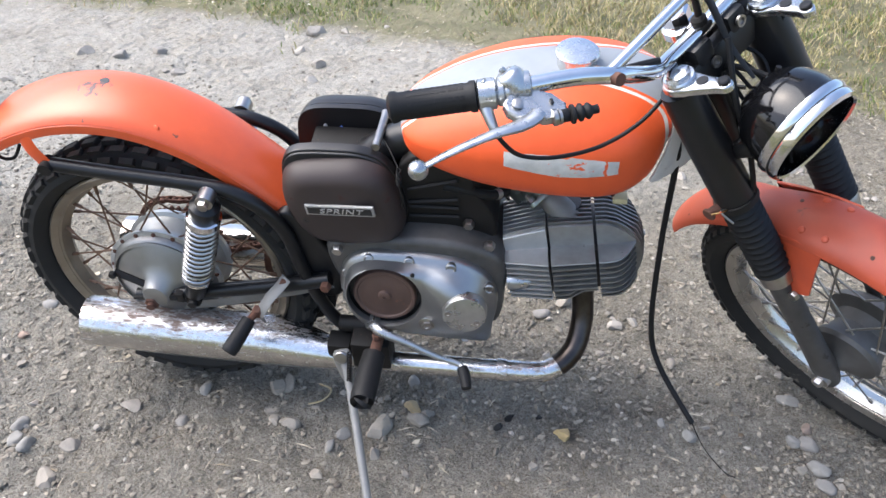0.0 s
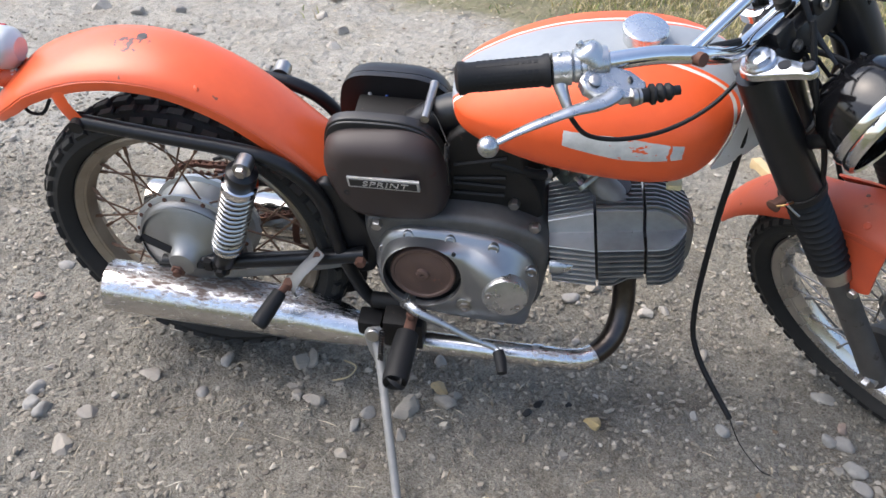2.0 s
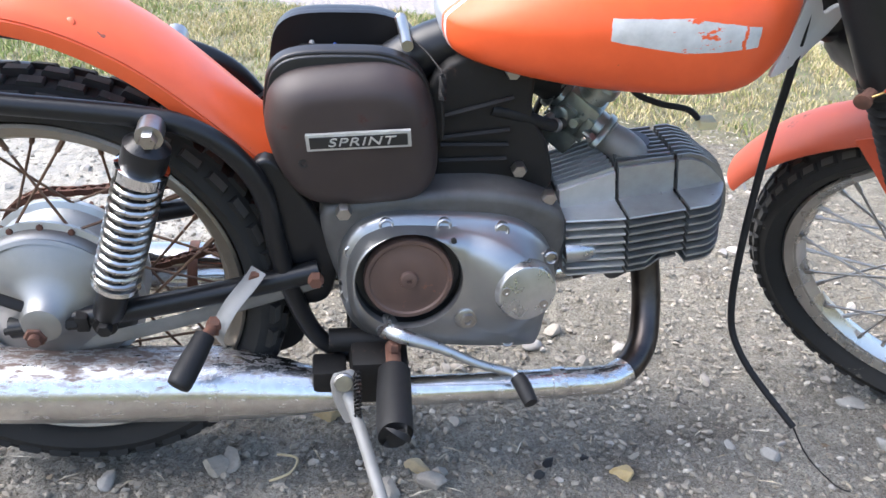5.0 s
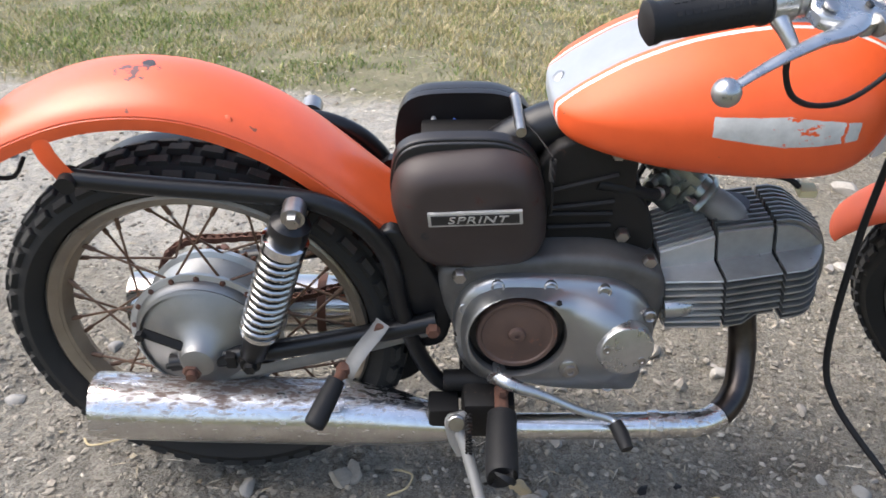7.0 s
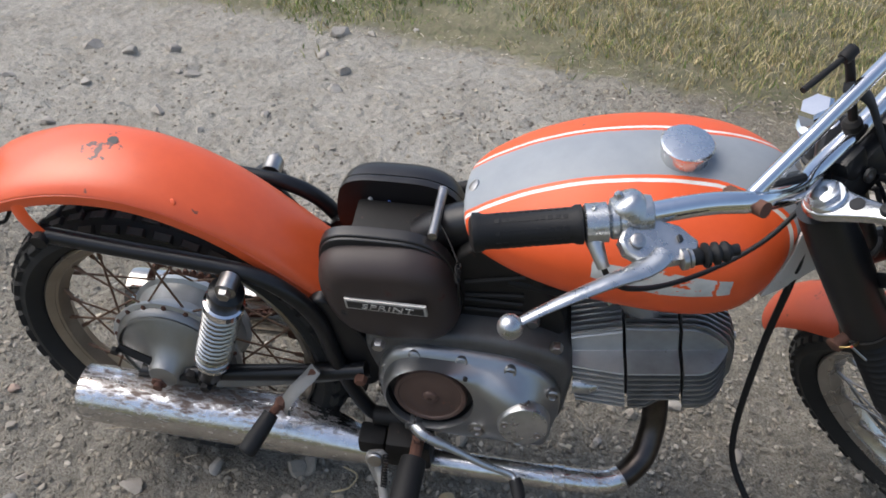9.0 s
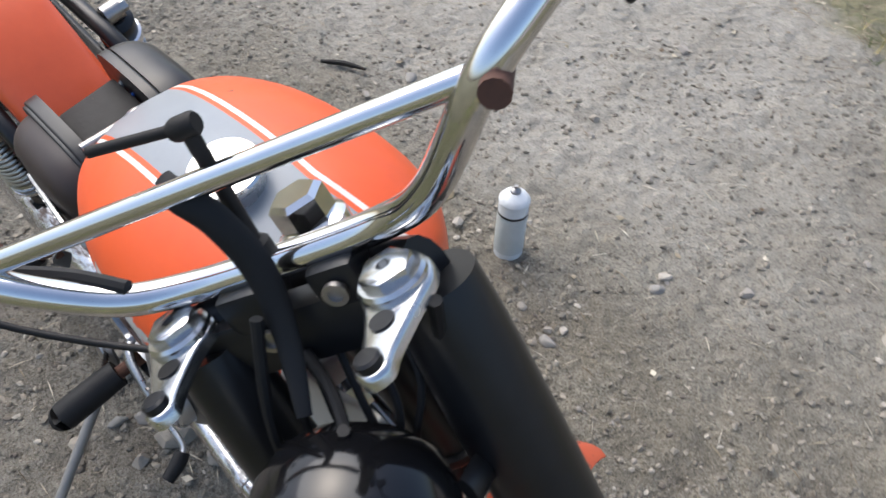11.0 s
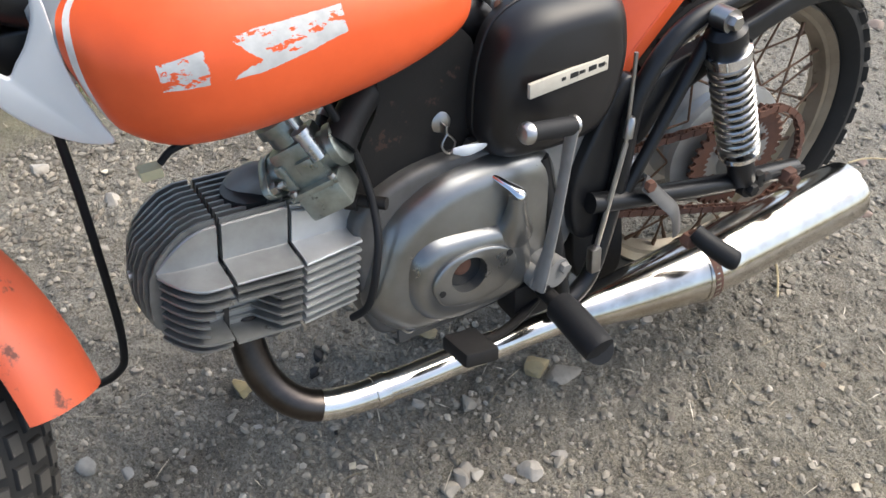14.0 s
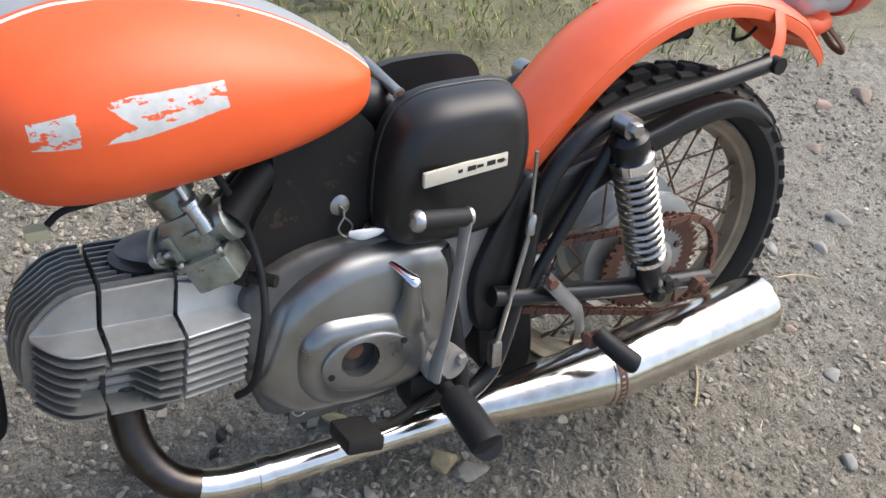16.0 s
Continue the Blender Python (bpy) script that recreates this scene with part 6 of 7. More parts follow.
# -- carburettor and inlet --
cx_ = Vector((0.74, -0.48, -0.46)).normalized()                 # the way the mixture flows
cy_ = Vector((0, 0, 1)).cross(cx_).normalized()
CARB = Matrix.Translation((0.702, 0.034, 0.542)) @ Matrix((cx_, cy_, cx_.cross(cy_))).transposed().to_4x4() @ Matrix.Scale(1.16, 4)
XAX = CARB @ Matrix.Rotation(radians(90), 4, "Y")               # lathe height -> along the flow
CT = lambda x, y, z: CARB @ Matrix.Translation((x, y, z))
carb = part("carburettor", join(lathe([(0.017, -0.046), (0.0215, -0.044), (0.0215, -0.036), (0.018, -0.034), (0.019, 0.030)], XAX, 24),
                                block((0, 0, 0), (0.044, 0.044, 0.046), 0.007, CT(-0.004, 0, 0.004)), block((0, 0, 0), (0.018, 0.056, 0.014), 0.003, CT(-0.012, 0, 0.004)), block((0, 0, 0), (0.010, 0.050, 0.030), 0.003, CT(0.014, 0, 0.0)),
                                lathe([(0.0185, 0.016), (0.0185, 0.040), (0.0165, 0.041)], CT(-0.004, 0, 0), 24)), alloy_carb, BK, "greenish-grey alloy carburettor")
o_fl = [((0.021 + 0.015 * abs(math.cos(a)) ** 3) * math.cos(a), 0.0215 * math.sin(a)) for a in [2 * math.pi * k / 32 for k in range(32)]]
part("carb_flange", loft([[CARB @ Vector((x, y * k, z * k)) for y, z in o_fl] for x, k in ((0.029, 0.97), (0.030, 1.0), (0.036, 1.0), (0.037, 0.97))]), alloy_carb, carb, "oval mounting flange")
for s in (-1, 1):
    part("flange_nut", join(lathe([(0.0062, 0), (0.0062, 0.006), (0.005, 0.007)], XAX @ Matrix.Translation((0, s * 0.0285, 0.0225)), 6), lathe([(0.003, 0), (0.003, 0.016)], XAX @ Matrix.Translation((0, s * 0.0285, 0.015)), 8)), steel, carb)
part("slide_cap", lathe([(0.0185, 0.039), (0.0225, 0.040), (0.0225, 0.050), (0.0200, 0.053), (0.008, 0.055), (0.006, 0.064), (0.0035, 0.066)], CT(-0.004, 0, 0), 20), alloy_carb, carb, "knurled slide cap")
bowl = part("float_bowl", join(block((0, 0, 0), (0.054, 0.050, 0.006), 0.0015, CT(-0.006, 0.006, -0.019)), block((0, 0, 0), (0.047, 0.044, 0.030), 0.006, CT(-0.006, 0.006, -0.036)), lathe([(0.009, -0.050), (0.009, -0.056), (0.006, -0.058)], CT(-0.006, 0.006, 0), 6)), alloy_carb, carb, "square greenish float bowl")
for dx, dy in ((-0.022, -0.020), (-0.022, 0.021), (0.021, -0.020), (0.021, 0.021)):
    part("bowl_screw", lathe([(0.0042, 0), (0.0042, 0.004), (0.003, 0.005)], CT(-0.006 + dx, 0.006 + dy, -0.0165), 10), steel, carb)
part("choke_plunger", join(lathe([(0.007, 0), (0.007, 0.026), (0.009, 0.027), (0.009, 0.032), (0.004, 0.034)], CT(-0.026, 0.020, 0.004), 14), lathe([(0.0025, 0.03), (0.0025, 0.048)], CT(-0.026, 0.020, 0.004), 8)), alloy, carb, "bright choke plunger")
part("idle_screw", join(lathe([(0.004, 0), (0.004, 0.018), (0.0062, 0.019), (0.0062, 0.024)], frame_at(CARB @ Vector((0.002, -0.020, 0.002)), -cy_ + Vector((0, 0, 0.25))), 12), lathe([(0.012, 0), (0.0125, 0.003), (0.0125, 0.008), (0.009, 0.010), (0.003, 0.010)], frame_at(CARB @ Vector((-0.018, -0.022, -0.004)), -cy_), 20)), alloy_carb, carb, "idle screw and round plug")
part("fuel_union", join(bar(CARB @ Vector((-0.020, -0.012, -0.012)), CARB @ Vector((-0.026, -0.044, -0.010)), 0.0062, 12), lathe([(0.010, 0), (0.010, 0.006)], frame_at(CARB @ Vector((-0.021, -0.024, -0.011)), -cy_), 6)), alloy, carb, "fuel inlet union")
part("inlet_stub", sweep([CARB @ Vector((0.034, 0, 0)), CARB @ Vector((0.042, 0, -0.001)), (0.752, -0.002, 0.514), (0.768, -0.010, 0.500), (0.776, -0.012, 0.474)], [0.0225, 0.0215, 0.0230, 0.0240, 0.0235], 22, 5), alloy_grey, carb, "rounded alloy inlet elbow")
# black disc at fin height, standing for the shade where the elbow goes in
part("inlet_shade", lathe([(0.030, 0.060), (0.030, 0.0995), (0.002, 0.1000)], CYL @ Matrix.Translation((0.038, 0.006, 0)), 24, False), badge_black, carb, "black disc painted as the shade round the inlet")
part("inlet_hose", sweep([(0.56, 0.012, 0.622), (0.60, 0.020, 0.606), (0.640, 0.042, 0.586), (0.668, 0.057, 0.564)], [0.024, 0.020, 0.019, 0.0215], 16, 4), rubber_part, carb, "black rubber intake hose")
part("fuel_hose", sweep([(0.560, -0.046, 0.592), (0.600, -0.044, 0.582), (0.630, -0.036, 0.566), (0.650, -0.024, 0.556), (0.664, -0.006, 0.548)], 0.0085, 10, 4), rubber_part, carb, "black fuel hose")
part("hose_clip", lathe([(0.009, 0), (0.0095, 0.002), (0.0095, 0.008), (0.009, 0.010)], frame_at((0.646, -0.027, 0.558), (0.7, 0.6, -0.4)), 14), steel, carb)
part("wire_lead", sweep([(0.735, 0.0, 0.625), (0.752, -0.005, 0.595), (0.785, -0.012, 0.582), (0.825, -0.016, 0.575), (0.843, -0.017, 0.562)], 0.0042, 8, 6), rubber_part, carb, "black wire with a loose connector")
part("wire_connector", block((0.855, -0.017, 0.556), (0.024, 0.020, 0.012), 0.002), white_plastic, carb, "cream plastic connector")

# -- exhausts --
RIGHT_PIPE = [(0.806, -0.034, 0.372), (0.812, -0.048, 0.335), (0.815, -0.078, 0.285), (0.800, -0.122, 0.247), (0.755, -0.156, 0.229), (0.675, -0.163, 0.230), (0.56, -0.158, 0.222), (0.45, -0.152, 0.216), (0.37, -0.145, 0.213)]
LEFT_PIPE = [(0.806, 0.034, 0.372), (0.812, 0.044, 0.335), (0.806, 0.062, 0.285), (0.780, 0.080, 0.245), (0.735, 0.088, 0.222), (0.656, 0.089, 0.211), (0.56, 0.090, 0.207), (0.46, 0.094, 0.206), (0.37, 0.102, 0.208)]
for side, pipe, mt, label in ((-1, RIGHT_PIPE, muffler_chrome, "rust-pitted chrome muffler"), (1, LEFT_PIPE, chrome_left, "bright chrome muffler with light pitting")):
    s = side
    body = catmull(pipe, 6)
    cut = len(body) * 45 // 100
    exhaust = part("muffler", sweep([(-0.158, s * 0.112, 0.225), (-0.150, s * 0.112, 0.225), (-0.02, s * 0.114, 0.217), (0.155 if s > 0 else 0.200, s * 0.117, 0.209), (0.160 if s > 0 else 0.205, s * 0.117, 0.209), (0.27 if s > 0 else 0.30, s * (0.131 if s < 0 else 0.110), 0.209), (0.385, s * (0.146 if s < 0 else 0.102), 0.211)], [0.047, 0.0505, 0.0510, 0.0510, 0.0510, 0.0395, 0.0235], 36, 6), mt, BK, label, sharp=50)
    me_axis = Vector((-1, 0, 0.04))
    part("muffler_end", lathe([(0.044, 0.0), (0.044, 0.0015), (0.020, 0.0015), (0.018, -0.02)], frame_at((-0.1585, s * 0.112, 0.225), me_axis), 30), grime, exhaust)
    part("muffler_band", lathe([(0.0500, -0.008), (0.0524, -0.007), (0.0524, 0.007), (0.0500, 0.008)], frame_at((0.158 if s > 0 else 0.205, s * 0.117, 0.2088), (1, 0, -0.03)), 36, False), rust if s > 0 else mt, exhaust, "rusty clamp band" if s > 0 else "")
    part("header_bend", sweep(body[:cut + 1], 0.0208, 18, 1), blued, exhaust, "heat-darkened exhaust bend")
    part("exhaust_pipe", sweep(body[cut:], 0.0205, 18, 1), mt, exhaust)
    j = body[cut]
    part("pipe_joint", lathe([(0.0208, -0.010), (0.0226, -0.009), (0.0226, 0.009), (0.0208, 0.010)], frame_at((0.672, s * (0.163 if s < 0 else 0.089), 0.230 if s < 0 else 0.212), (1, 0, 0.05)), 24), mt, exhaust)

# -- pegs, stand, pedals --
part("peg_bracket", join(block((0.425, -0.150, 0.255), (0.075, 0.050, 0.075), 0.008), block((0.360, -0.142, 0.235), (0.045, 0.04, 0.06), 0.006), bar((0.36, -0.12, 0.285), (0.46, -0.12, 0.285), 0.016, 12)), grime, BK, "black footrest bracket")
peg = part("foot_peg", join(sweep([(0.440, -0.200, 0.305), (0.437, -0.235, 0.303), (0.434, -0.290, 0.300), (0.434, -0.296, 0.300)], [0.0205, 0.0218, 0.0220, 0.0195], 20, 4)), rubber_part, BK, "black rubber foot peg")
part("peg_stem", join(bar((0.442, -0.150, 0.300), (0.440, -0.205, 0.305), 0.010, 12), bolt((0.442, -0.170, 0.315), (0, 0, 1), 0.009, 0.012)), rust, peg)
lpeg = part("foot_peg", sweep([(0.434, 0.152, 0.290), (0.434, 0.175, 0.289), (0.435, 0.232, 0.283), (0.435, 0.238, 0.282)], [0.0205, 0.0215, 0.0215, 0.0195], 20, 4), rubber_part, BK, "black rubber foot peg")
part("peg_stem", join(bar((0.434, 0.10, 0.292), (0.434, 0.156, 0.290), 0.011, 12), bolt((0.440, 0.122, 0.302), (0, 0.3, 1), 0.009, 0.012), block((0.44, 0.085, 0.275), (0.07, 0.05, 0.06), 0.008)), grime, lpeg)
stand = part("side_stand", join(sweep([(0.376, -0.188, 0.296), (0.378, -0.194, 0.286), (0.380, -0.200, 0.255), (0.388, -0.212, 0.230)], [0.012, 0.018, 0.015, 0.010], 14, 3, 0.45, (1, 0, 0)), sweep([(0.382, -0.196, 0.268), (0.392, -0.225, 0.250), (0.430, -0.350, 0.182), (0.462, -0.455, 0.124)], [0.011, 0.0085, 0.0078, 0.0078], 12, 4)), alloy_grey, BK, "scuffed grey side stand")
part("stand_foot", sweep([(0.456, -0.440, 0.130), (0.478, -0.468, 0.126)], [0.010, 0.014], 10, 2, 0.5), alloy_grey, stand)
part("stand_bolt", bolt((0.377, -0.195, 0.286), (0, -0.9, 0.4), 0.013, 0.010, False), steel, stand)
spring_pts = [(0.394 + 0.0045 * math.cos(1.2 * k), -0.196 - 0.0006 * k, 0.300 - 0.00075 * k + 0.0045 * math.sin(1.2 * k)) for k in range(60)]
part("return_spring", sweep(spring_pts, 0.0014, 5, 1), grime, stand)
part("gear_lever", join(sweep([(0.432, -0.150, 0.336), (0.452, -0.172, 0.338), (0.500, -0.184, 0.326), (0.550, -0.192, 0.303), (0.592, -0.196, 0.290), (0.602, -0.206, 0.287)], [0.012, 0.010, 0.0065, 0.0058, 0.0056, 0.0056], 12, 5, 0.7), lathe([(0.012, 0), (0.014, 0.006), (0.014, 0.02)], frame_at((0.434, -0.140, 0.336), (0, -1, 0)), 16)), alloy, BK, "polished alloy foot lever")
part("lever_rubber", sweep([(0.600, -0.202, 0.287), (0.606, -0.216, 0.283), (0.612, -0.240, 0.278)], [0.010, 0.011, 0.009], 14, 3), rubber_part, BK, "black rubber lever end")
part("brake_pedal", join(sweep([(0.440, 0.105, 0.268), (0.480, 0.120, 0.262), (0.525, 0.136, 0.268), (0.560, 0.150, 0.290)], 0.011, 10, 5, 0.6), block((0.572, 0.158, 0.292), (0.048, 0.058, 0.020), 0.005, Matrix.Translation((0.572, 0.158, 0.292)) @ Matrix.Rotation(radians(-12), 4, "Y") @ Matrix.Rotation(radians(10), 4, "X") @ Matrix.Translation((-0.572, -0.158, -0.292)))), grime, BK, "black rubber-padded brake pedal")
part("brake_rod", join(bar((0.350, 0.112, 0.306), (0.308, 0.110, 0.470), 0.0036, 8), bar((0.308, 0.110, 0.470), (0.302, 0.108, 0.590), 0.0026, 8), block((0.350, 0.113, 0.306), (0.016, 0.014, 0.040), 0.003), lathe([(0.0065, 0), (0.0065, 0.024), (0.004, 0.028)], frame_at((0.306, 0.110, 0.478), (-0.12, 0, 1)), 12)), steel, BK, "thin steel brake cable and clevis")
for s in (-1, 1):
    br = part("rear_peg_bracket", sweep([(0.276, s * 0.118, 0.408), (0.264, s * 0.130, 0.396), (0.243, s * 0.148, 0.378), (0.226, s * 0.160, 0.350), (0.224, s * 0.150, 0.322)] if s < 0 else [(0.276, s * 0.116, 0.404), (0.250, s * 0.128, 0.372), (0.236, s * 0.138, 0.352), (0.232, s * 0.142, 0.318)], 0.0125, 8, 4, 0.2, (1, 0, 0.5)), alloy_grey if s < 0 else alloy_dark, BK, "flat metal rear peg bracket")
    part("bracket_bolt", bolt((0.272, s * 0.120, 0.400), (0, s, 0), 0.009, 0.008), rust, br)
    part("peg_bolt", join(bolt((0.222, s * 0.150, 0.352 if s < 0 else 0.312), (0, s, 0), 0.012, 0.014), bar((0.222, s * 0.150, 0.352 if s < 0 else 0.312), (0.213, s * (0.180 if s < 0 else 0.162), 0.357 if s < 0 else 0.324), 0.007, 10)), rust, br)
    part("rear_peg", sweep([(0.212, s * 0.178, 0.357), (0.204, s * 0.196, 0.350), (0.187, s * 0.232, 0.336), (0.184, s * 0.238, 0.3335)] if s < 0 else [(0.216, s * 0.158, 0.325), (0.206, s * 0.178, 0.312), (0.188, s * 0.206, 0.296), (0.184, s * 0.211, 0.293)], [0.0125, 0.0140, 0.0150, 0.011], 14, 3), rubber_part, br, "black rubber passenger peg")

# -- chain and guard --
def chain_mesh():
    big_r, small_r, y = 0.086, 0.034, 0.065
    c0, c1 = Vector((0.0, 0, 0.318)), Vector((0.392, 0, 0.400))
    pts = []
    for k in range(13):
        a = radians(80 + 190 * k / 12)
        pts.append(c0 + big_r * Vector((math.cos(a), 0, math.sin(a))))
    pts += [c1 + small_r * Vector((math.cos(radians(a)), 0, math.sin(radians(a)))) for a in (-70, -30, 10, 50, 90)]
    path = pts + [pts[0]]
    out, bms, acc = [], [], 0.0
    pitch = 0.0127
    for a, b in zip(path[:-1], path[1:]):
        seg, ln = b - a, (b - a).length
        s = -acc % pitch if acc else 0
        while s < ln:
            out.append((a + seg * (s / ln), seg.normalized()))
            s += pitch
        acc += ln
    for k, (p, d) in enumerate(out):
        ang = math.atan2(d.z, d.x)
        m = Matrix.Translation((p.x, y, p.z)) @ Matrix.Rotation(-ang, 4, "Y")
        w = 0.0105 if k % 2 else 0.0075
        for yy in (-w / 2, w / 2):
            bm = bmesh.new()
            bmesh.ops.create_cube(bm, size=1, matrix=m @ Matrix.Translation((0, yy, 0)) @ Matrix.Diagonal((0.0150, 0.0018, 0.0095, 1)))
            bms.append(bm)
        bms.append(bar(m @ Vector((0, -w / 2, 0)), m @ Vector((0, w / 2, 0)), 0.0042, 6))
    return join(*bms)


part("drive_chain", chain_mesh(), rust, BK, "rusty drive chain")
guard_o = [(0.305, 0.440), (0.292, 0.505), (0.245, 0.534), (0.160, 0.552), (0.078, 0.571), (0.029, 0.584), (-0.020, 0.590), (-0.063, 0.587), (-0.104, 0.569), (-0.141, 0.537), (-0.134, 0.527), (-0.106, 0.543), (-0.070, 0.556), (-0.026, 0.559), (0.026, 0.550), (0.076, 0.535), (0.150, 0.508), (0.220, 0.478), (0.255, 0.440)]
part("chain_guard", slab(guard_o, 0.058, 0.084, 0.008), black, BK, "black sheet-metal chain guard")
part("frame_strut", bar((0.168, 0.100, 0.592), (0.300, 0.098, 0.370), 0.009, 10), black, BK, "black diagonal frame strut")

# -- cables --
part("hanging_cable", sweep([(0.900, -0.045, 0.880), (0.915, -0.050, 0.80), (0.926, -0.052, 0.671), (0.930, -0.058, 0.50), (0.941, -0.083, 0.300), (0.965, -0.120, 0.220), (1.033, -0.199, 0.150)], 0.0052, 10, 7), rubber_part, BK, "black control cable hanging loose to the ground")
part("cable_wire", sweep([(1.033, -0.199, 0.150), (1.060, -0.225, 0.108), (1.100, -0.255, 0.078), (1.122, -0.262, 0.071)], 0.0013, 6, 4), grime, BK, "frayed bare inner wire")
part("throttle_cable", sweep([THROTTLE, (0.666, -0.244, 0.870), (0.690, -0.226, 0.832), (0.738, -0.190, 0.800), (0.800, -0.140, 0.780), (0.855, -0.105, 0.800), (0.898, -0.070, 0.845)], 0.0031, 10, 6), rubber_part, BK, "black throttle cable looped under the handlebar")
part("switch_wire", sweep([FORK @ Vector((0.060, -0.10, 0.052)), FORK @ Vector((0.056, -0.135, 0.072)), FORK @ Vector((0.064, -0.172, 0.096))], 0.0052, 8, 5), rubber_part, BK, "black wire along the handlebar")
part("front_cable", sweep([FORK @ Vector((0.09, -0.01, 0.02)), FORK @ Vector((0.105, -0.045, -0.06)), FORK @ Vector((0.112, -0.062, -0.16)), FORK @ Vector((0.10, -0.075, -0.24))], 0.0042, 8, 6), rubber_part, BK, "black front cable")
part("wiring_tangle", join(*[sweep([FORK @ Vector((0.03 + 0.012 * k, 0.03 - 0.014 * k, -0.03)), FORK @ Vector((0.07 + 0.006 * k, 0.05 - 0.022 * k, -0.07 - 0.01 * k)), FORK @ Vector((0.085, 0.03 - 0.010 * k, -0.11)), FORK @ Vector((0.060, 0.01, -0.15 - 0.008 * k))], 0.0030, 6, 5) for k in range(5)],
                           sweep([FORK @ Vector((0.07, -0.012, -0.03)), FORK @ Vector((0.095, 0.004, -0.048)), FORK @ Vector((0.120, 0.012, -0.062)), FORK @ Vector((0.128, 0.020, -0.048))], 0.0042, 8, 4)), rubber_part, BK, "tangle of black wires behind the headlamp")
part("left_cable", sweep([FORK @ Vector((0.095, 0.10, 0.0)), FORK @ Vector((0.070, 0.070, -0.08)), FORK @ Vector((0.026, 0.080, -0.149)), FORK @ Vector((0.004, 0.080, -0.211)), FORK @ Vector((0.0, 0.072, -0.309)), FORK @ Vector((0.010, 0.062, -0.433)), FORK @ Vector((0.06, 0.060, -0.56))], 0.0045, 8, 6), rubber_part, BK, "black cable down to the front hub")
part("lock_cable", sweep([(1.02, 0.03, 0.76), (0.985, 0.045, 0.745), (0.955, 0.035, 0.70), (0.93, 0.02, 0.66)], 0.0036, 8, 5), rubber_part, BK, "thin black speedometer cable")
ignition = part("ignition_lock", join(lathe([(0.020, 0), (0.020, 0.014), (0.016, 0.018)], frame_at((0.530, 0.020, 0.541), (0.2, 1, 0.1)), 20)), black, BK, "black ignition lock")
part("lock_face", lathe([(0.013, 0), (0.013, 0.010), (0.009, 0.012), (0.002, 0.012)], frame_at((0.534, 0.036, 0.542), (0.2, 1, 0.1)), 20), steel, ignition)
part("key", join(block((0.536, 0.052, 0.538), (0.003, 0.020, 0.013), 0.001), sweep([(0.536, 0.062, 0.535), (0.545, 0.064, 0.522), (0.536, 0.065, 0.510), (0.527, 0.064, 0.522), (0.536, 0.062, 0.535)], 0.0013, 6, 4)), steel, ignition)
part("key_fob", sweep([(0.536, 0.074, 0.518), (0.522, 0.080, 0.517), (0.504, 0.082, 0.517), (0.495, 0.082, 0.517)], [0.004, 0.0075, 0.0050, 0.0015], 12, 4, 0.45, (0, 0, 1)), white_paint, ignition, "white leaf-shaped key fob")

# ---- things on the ground ----
def stone_mesh(name, seed, size, flat, mat_, angular=True):
    rng = random.Random(seed)
    bm = bmesh.new()
    bmesh.ops.create_icosphere(bm, subdivisions=3, radius=1)
    off = Vector((rng.uniform(-9, 9), rng.uniform(-9, 9), rng.uniform(-9, 9)))
    cuts = [(Vector((rng.gauss(0, 1), rng.gauss(0, 1), rng.gauss(0, 1))).normalized(), rng.uniform(0.42, 0.80)) for _ in range(11 if angular else 6)]
    for v in bm.verts:
        p = v.co.copy()
        for n, d in cuts:
            e = p.dot(n) - d
            if e > 0:
                p -= n * e * (0.97 if angular else 0.8)
        p *= 1.16 + 0.12 * noise.noise(p * 2.2 + off)
        v.co = Vector((p.x * size, p.y * size * 0.74, p.z * size * flat))
    return mesh_of(name, bm, mat_, 24 if angular else 50)


def stone_material(name, a, b):
    m = bpy.data.materials.new(name)
    t, p = nodes_of(m)
    co = coords(t)
    info = t.nodes.new("ShaderNodeObjectInfo")
    f, g = tex_noise(t, co, 26, 5), tex_noise(t, co, 130, 4)
    col = mix(t, ramp(t, f, 0.3, 0.7), a, b)
    col = mix(t, mathn(t, "MULTIPLY", info.outputs["Random"], 0.55), col, (0.22, 0.20, 0.18))
    col = mix(t, mathn(t, "MULTIPLY", ramp(t, g, 0.5, 0.7), 0.35), col, (0.16, 0.14, 0.12))
    t.links.new(col, p.inputs["Base Color"])
    p.inputs["Roughness"].default_value = 0.85
    bump(t, p, mathn(t, "ADD", f, mathn(t, "MULTIPLY", g, 0.4)), 0.4, 0.004)
    return m


stone_grey = stone_material("grey_fieldstone", (0.235, 0.205, 0.165), (0.37, 0.33, 0.27))
stone_pale = stone_material("pale_limestone", (0.31, 0.28, 0.235), (0.46, 0.42, 0.36))
stone_blue = stone_material("blue_grey_pebble", (0.205, 0.195, 0.175), (0.31, 0.295, 0.27))
stone_yellow = stone_material("yellow_sandstone", (0.32, 0.23, 0.095), (0.46, 0.36, 0.18))
stone_red = stone_material("reddish_pebble", (0.24, 0.165, 0.125), (0.33, 0.245, 0.19))


def place_stones(rows, material, label, flat, angular, seed0):
    for k, (x, y, s) in enumerate(rows):
        ob = new("stone", stone_mesh("stone", seed0 + k, s, flat, material, angular))
        ob.matrix_basis = pose(x, y, float(ground_height(np.array(x), np.array(y))) + s * flat * 0.22, random.uniform(-12, 12), random.uniform(-12, 12), random.uniform(0, 360))
        tagged(ob, label, "stone", "stones on the dirt")


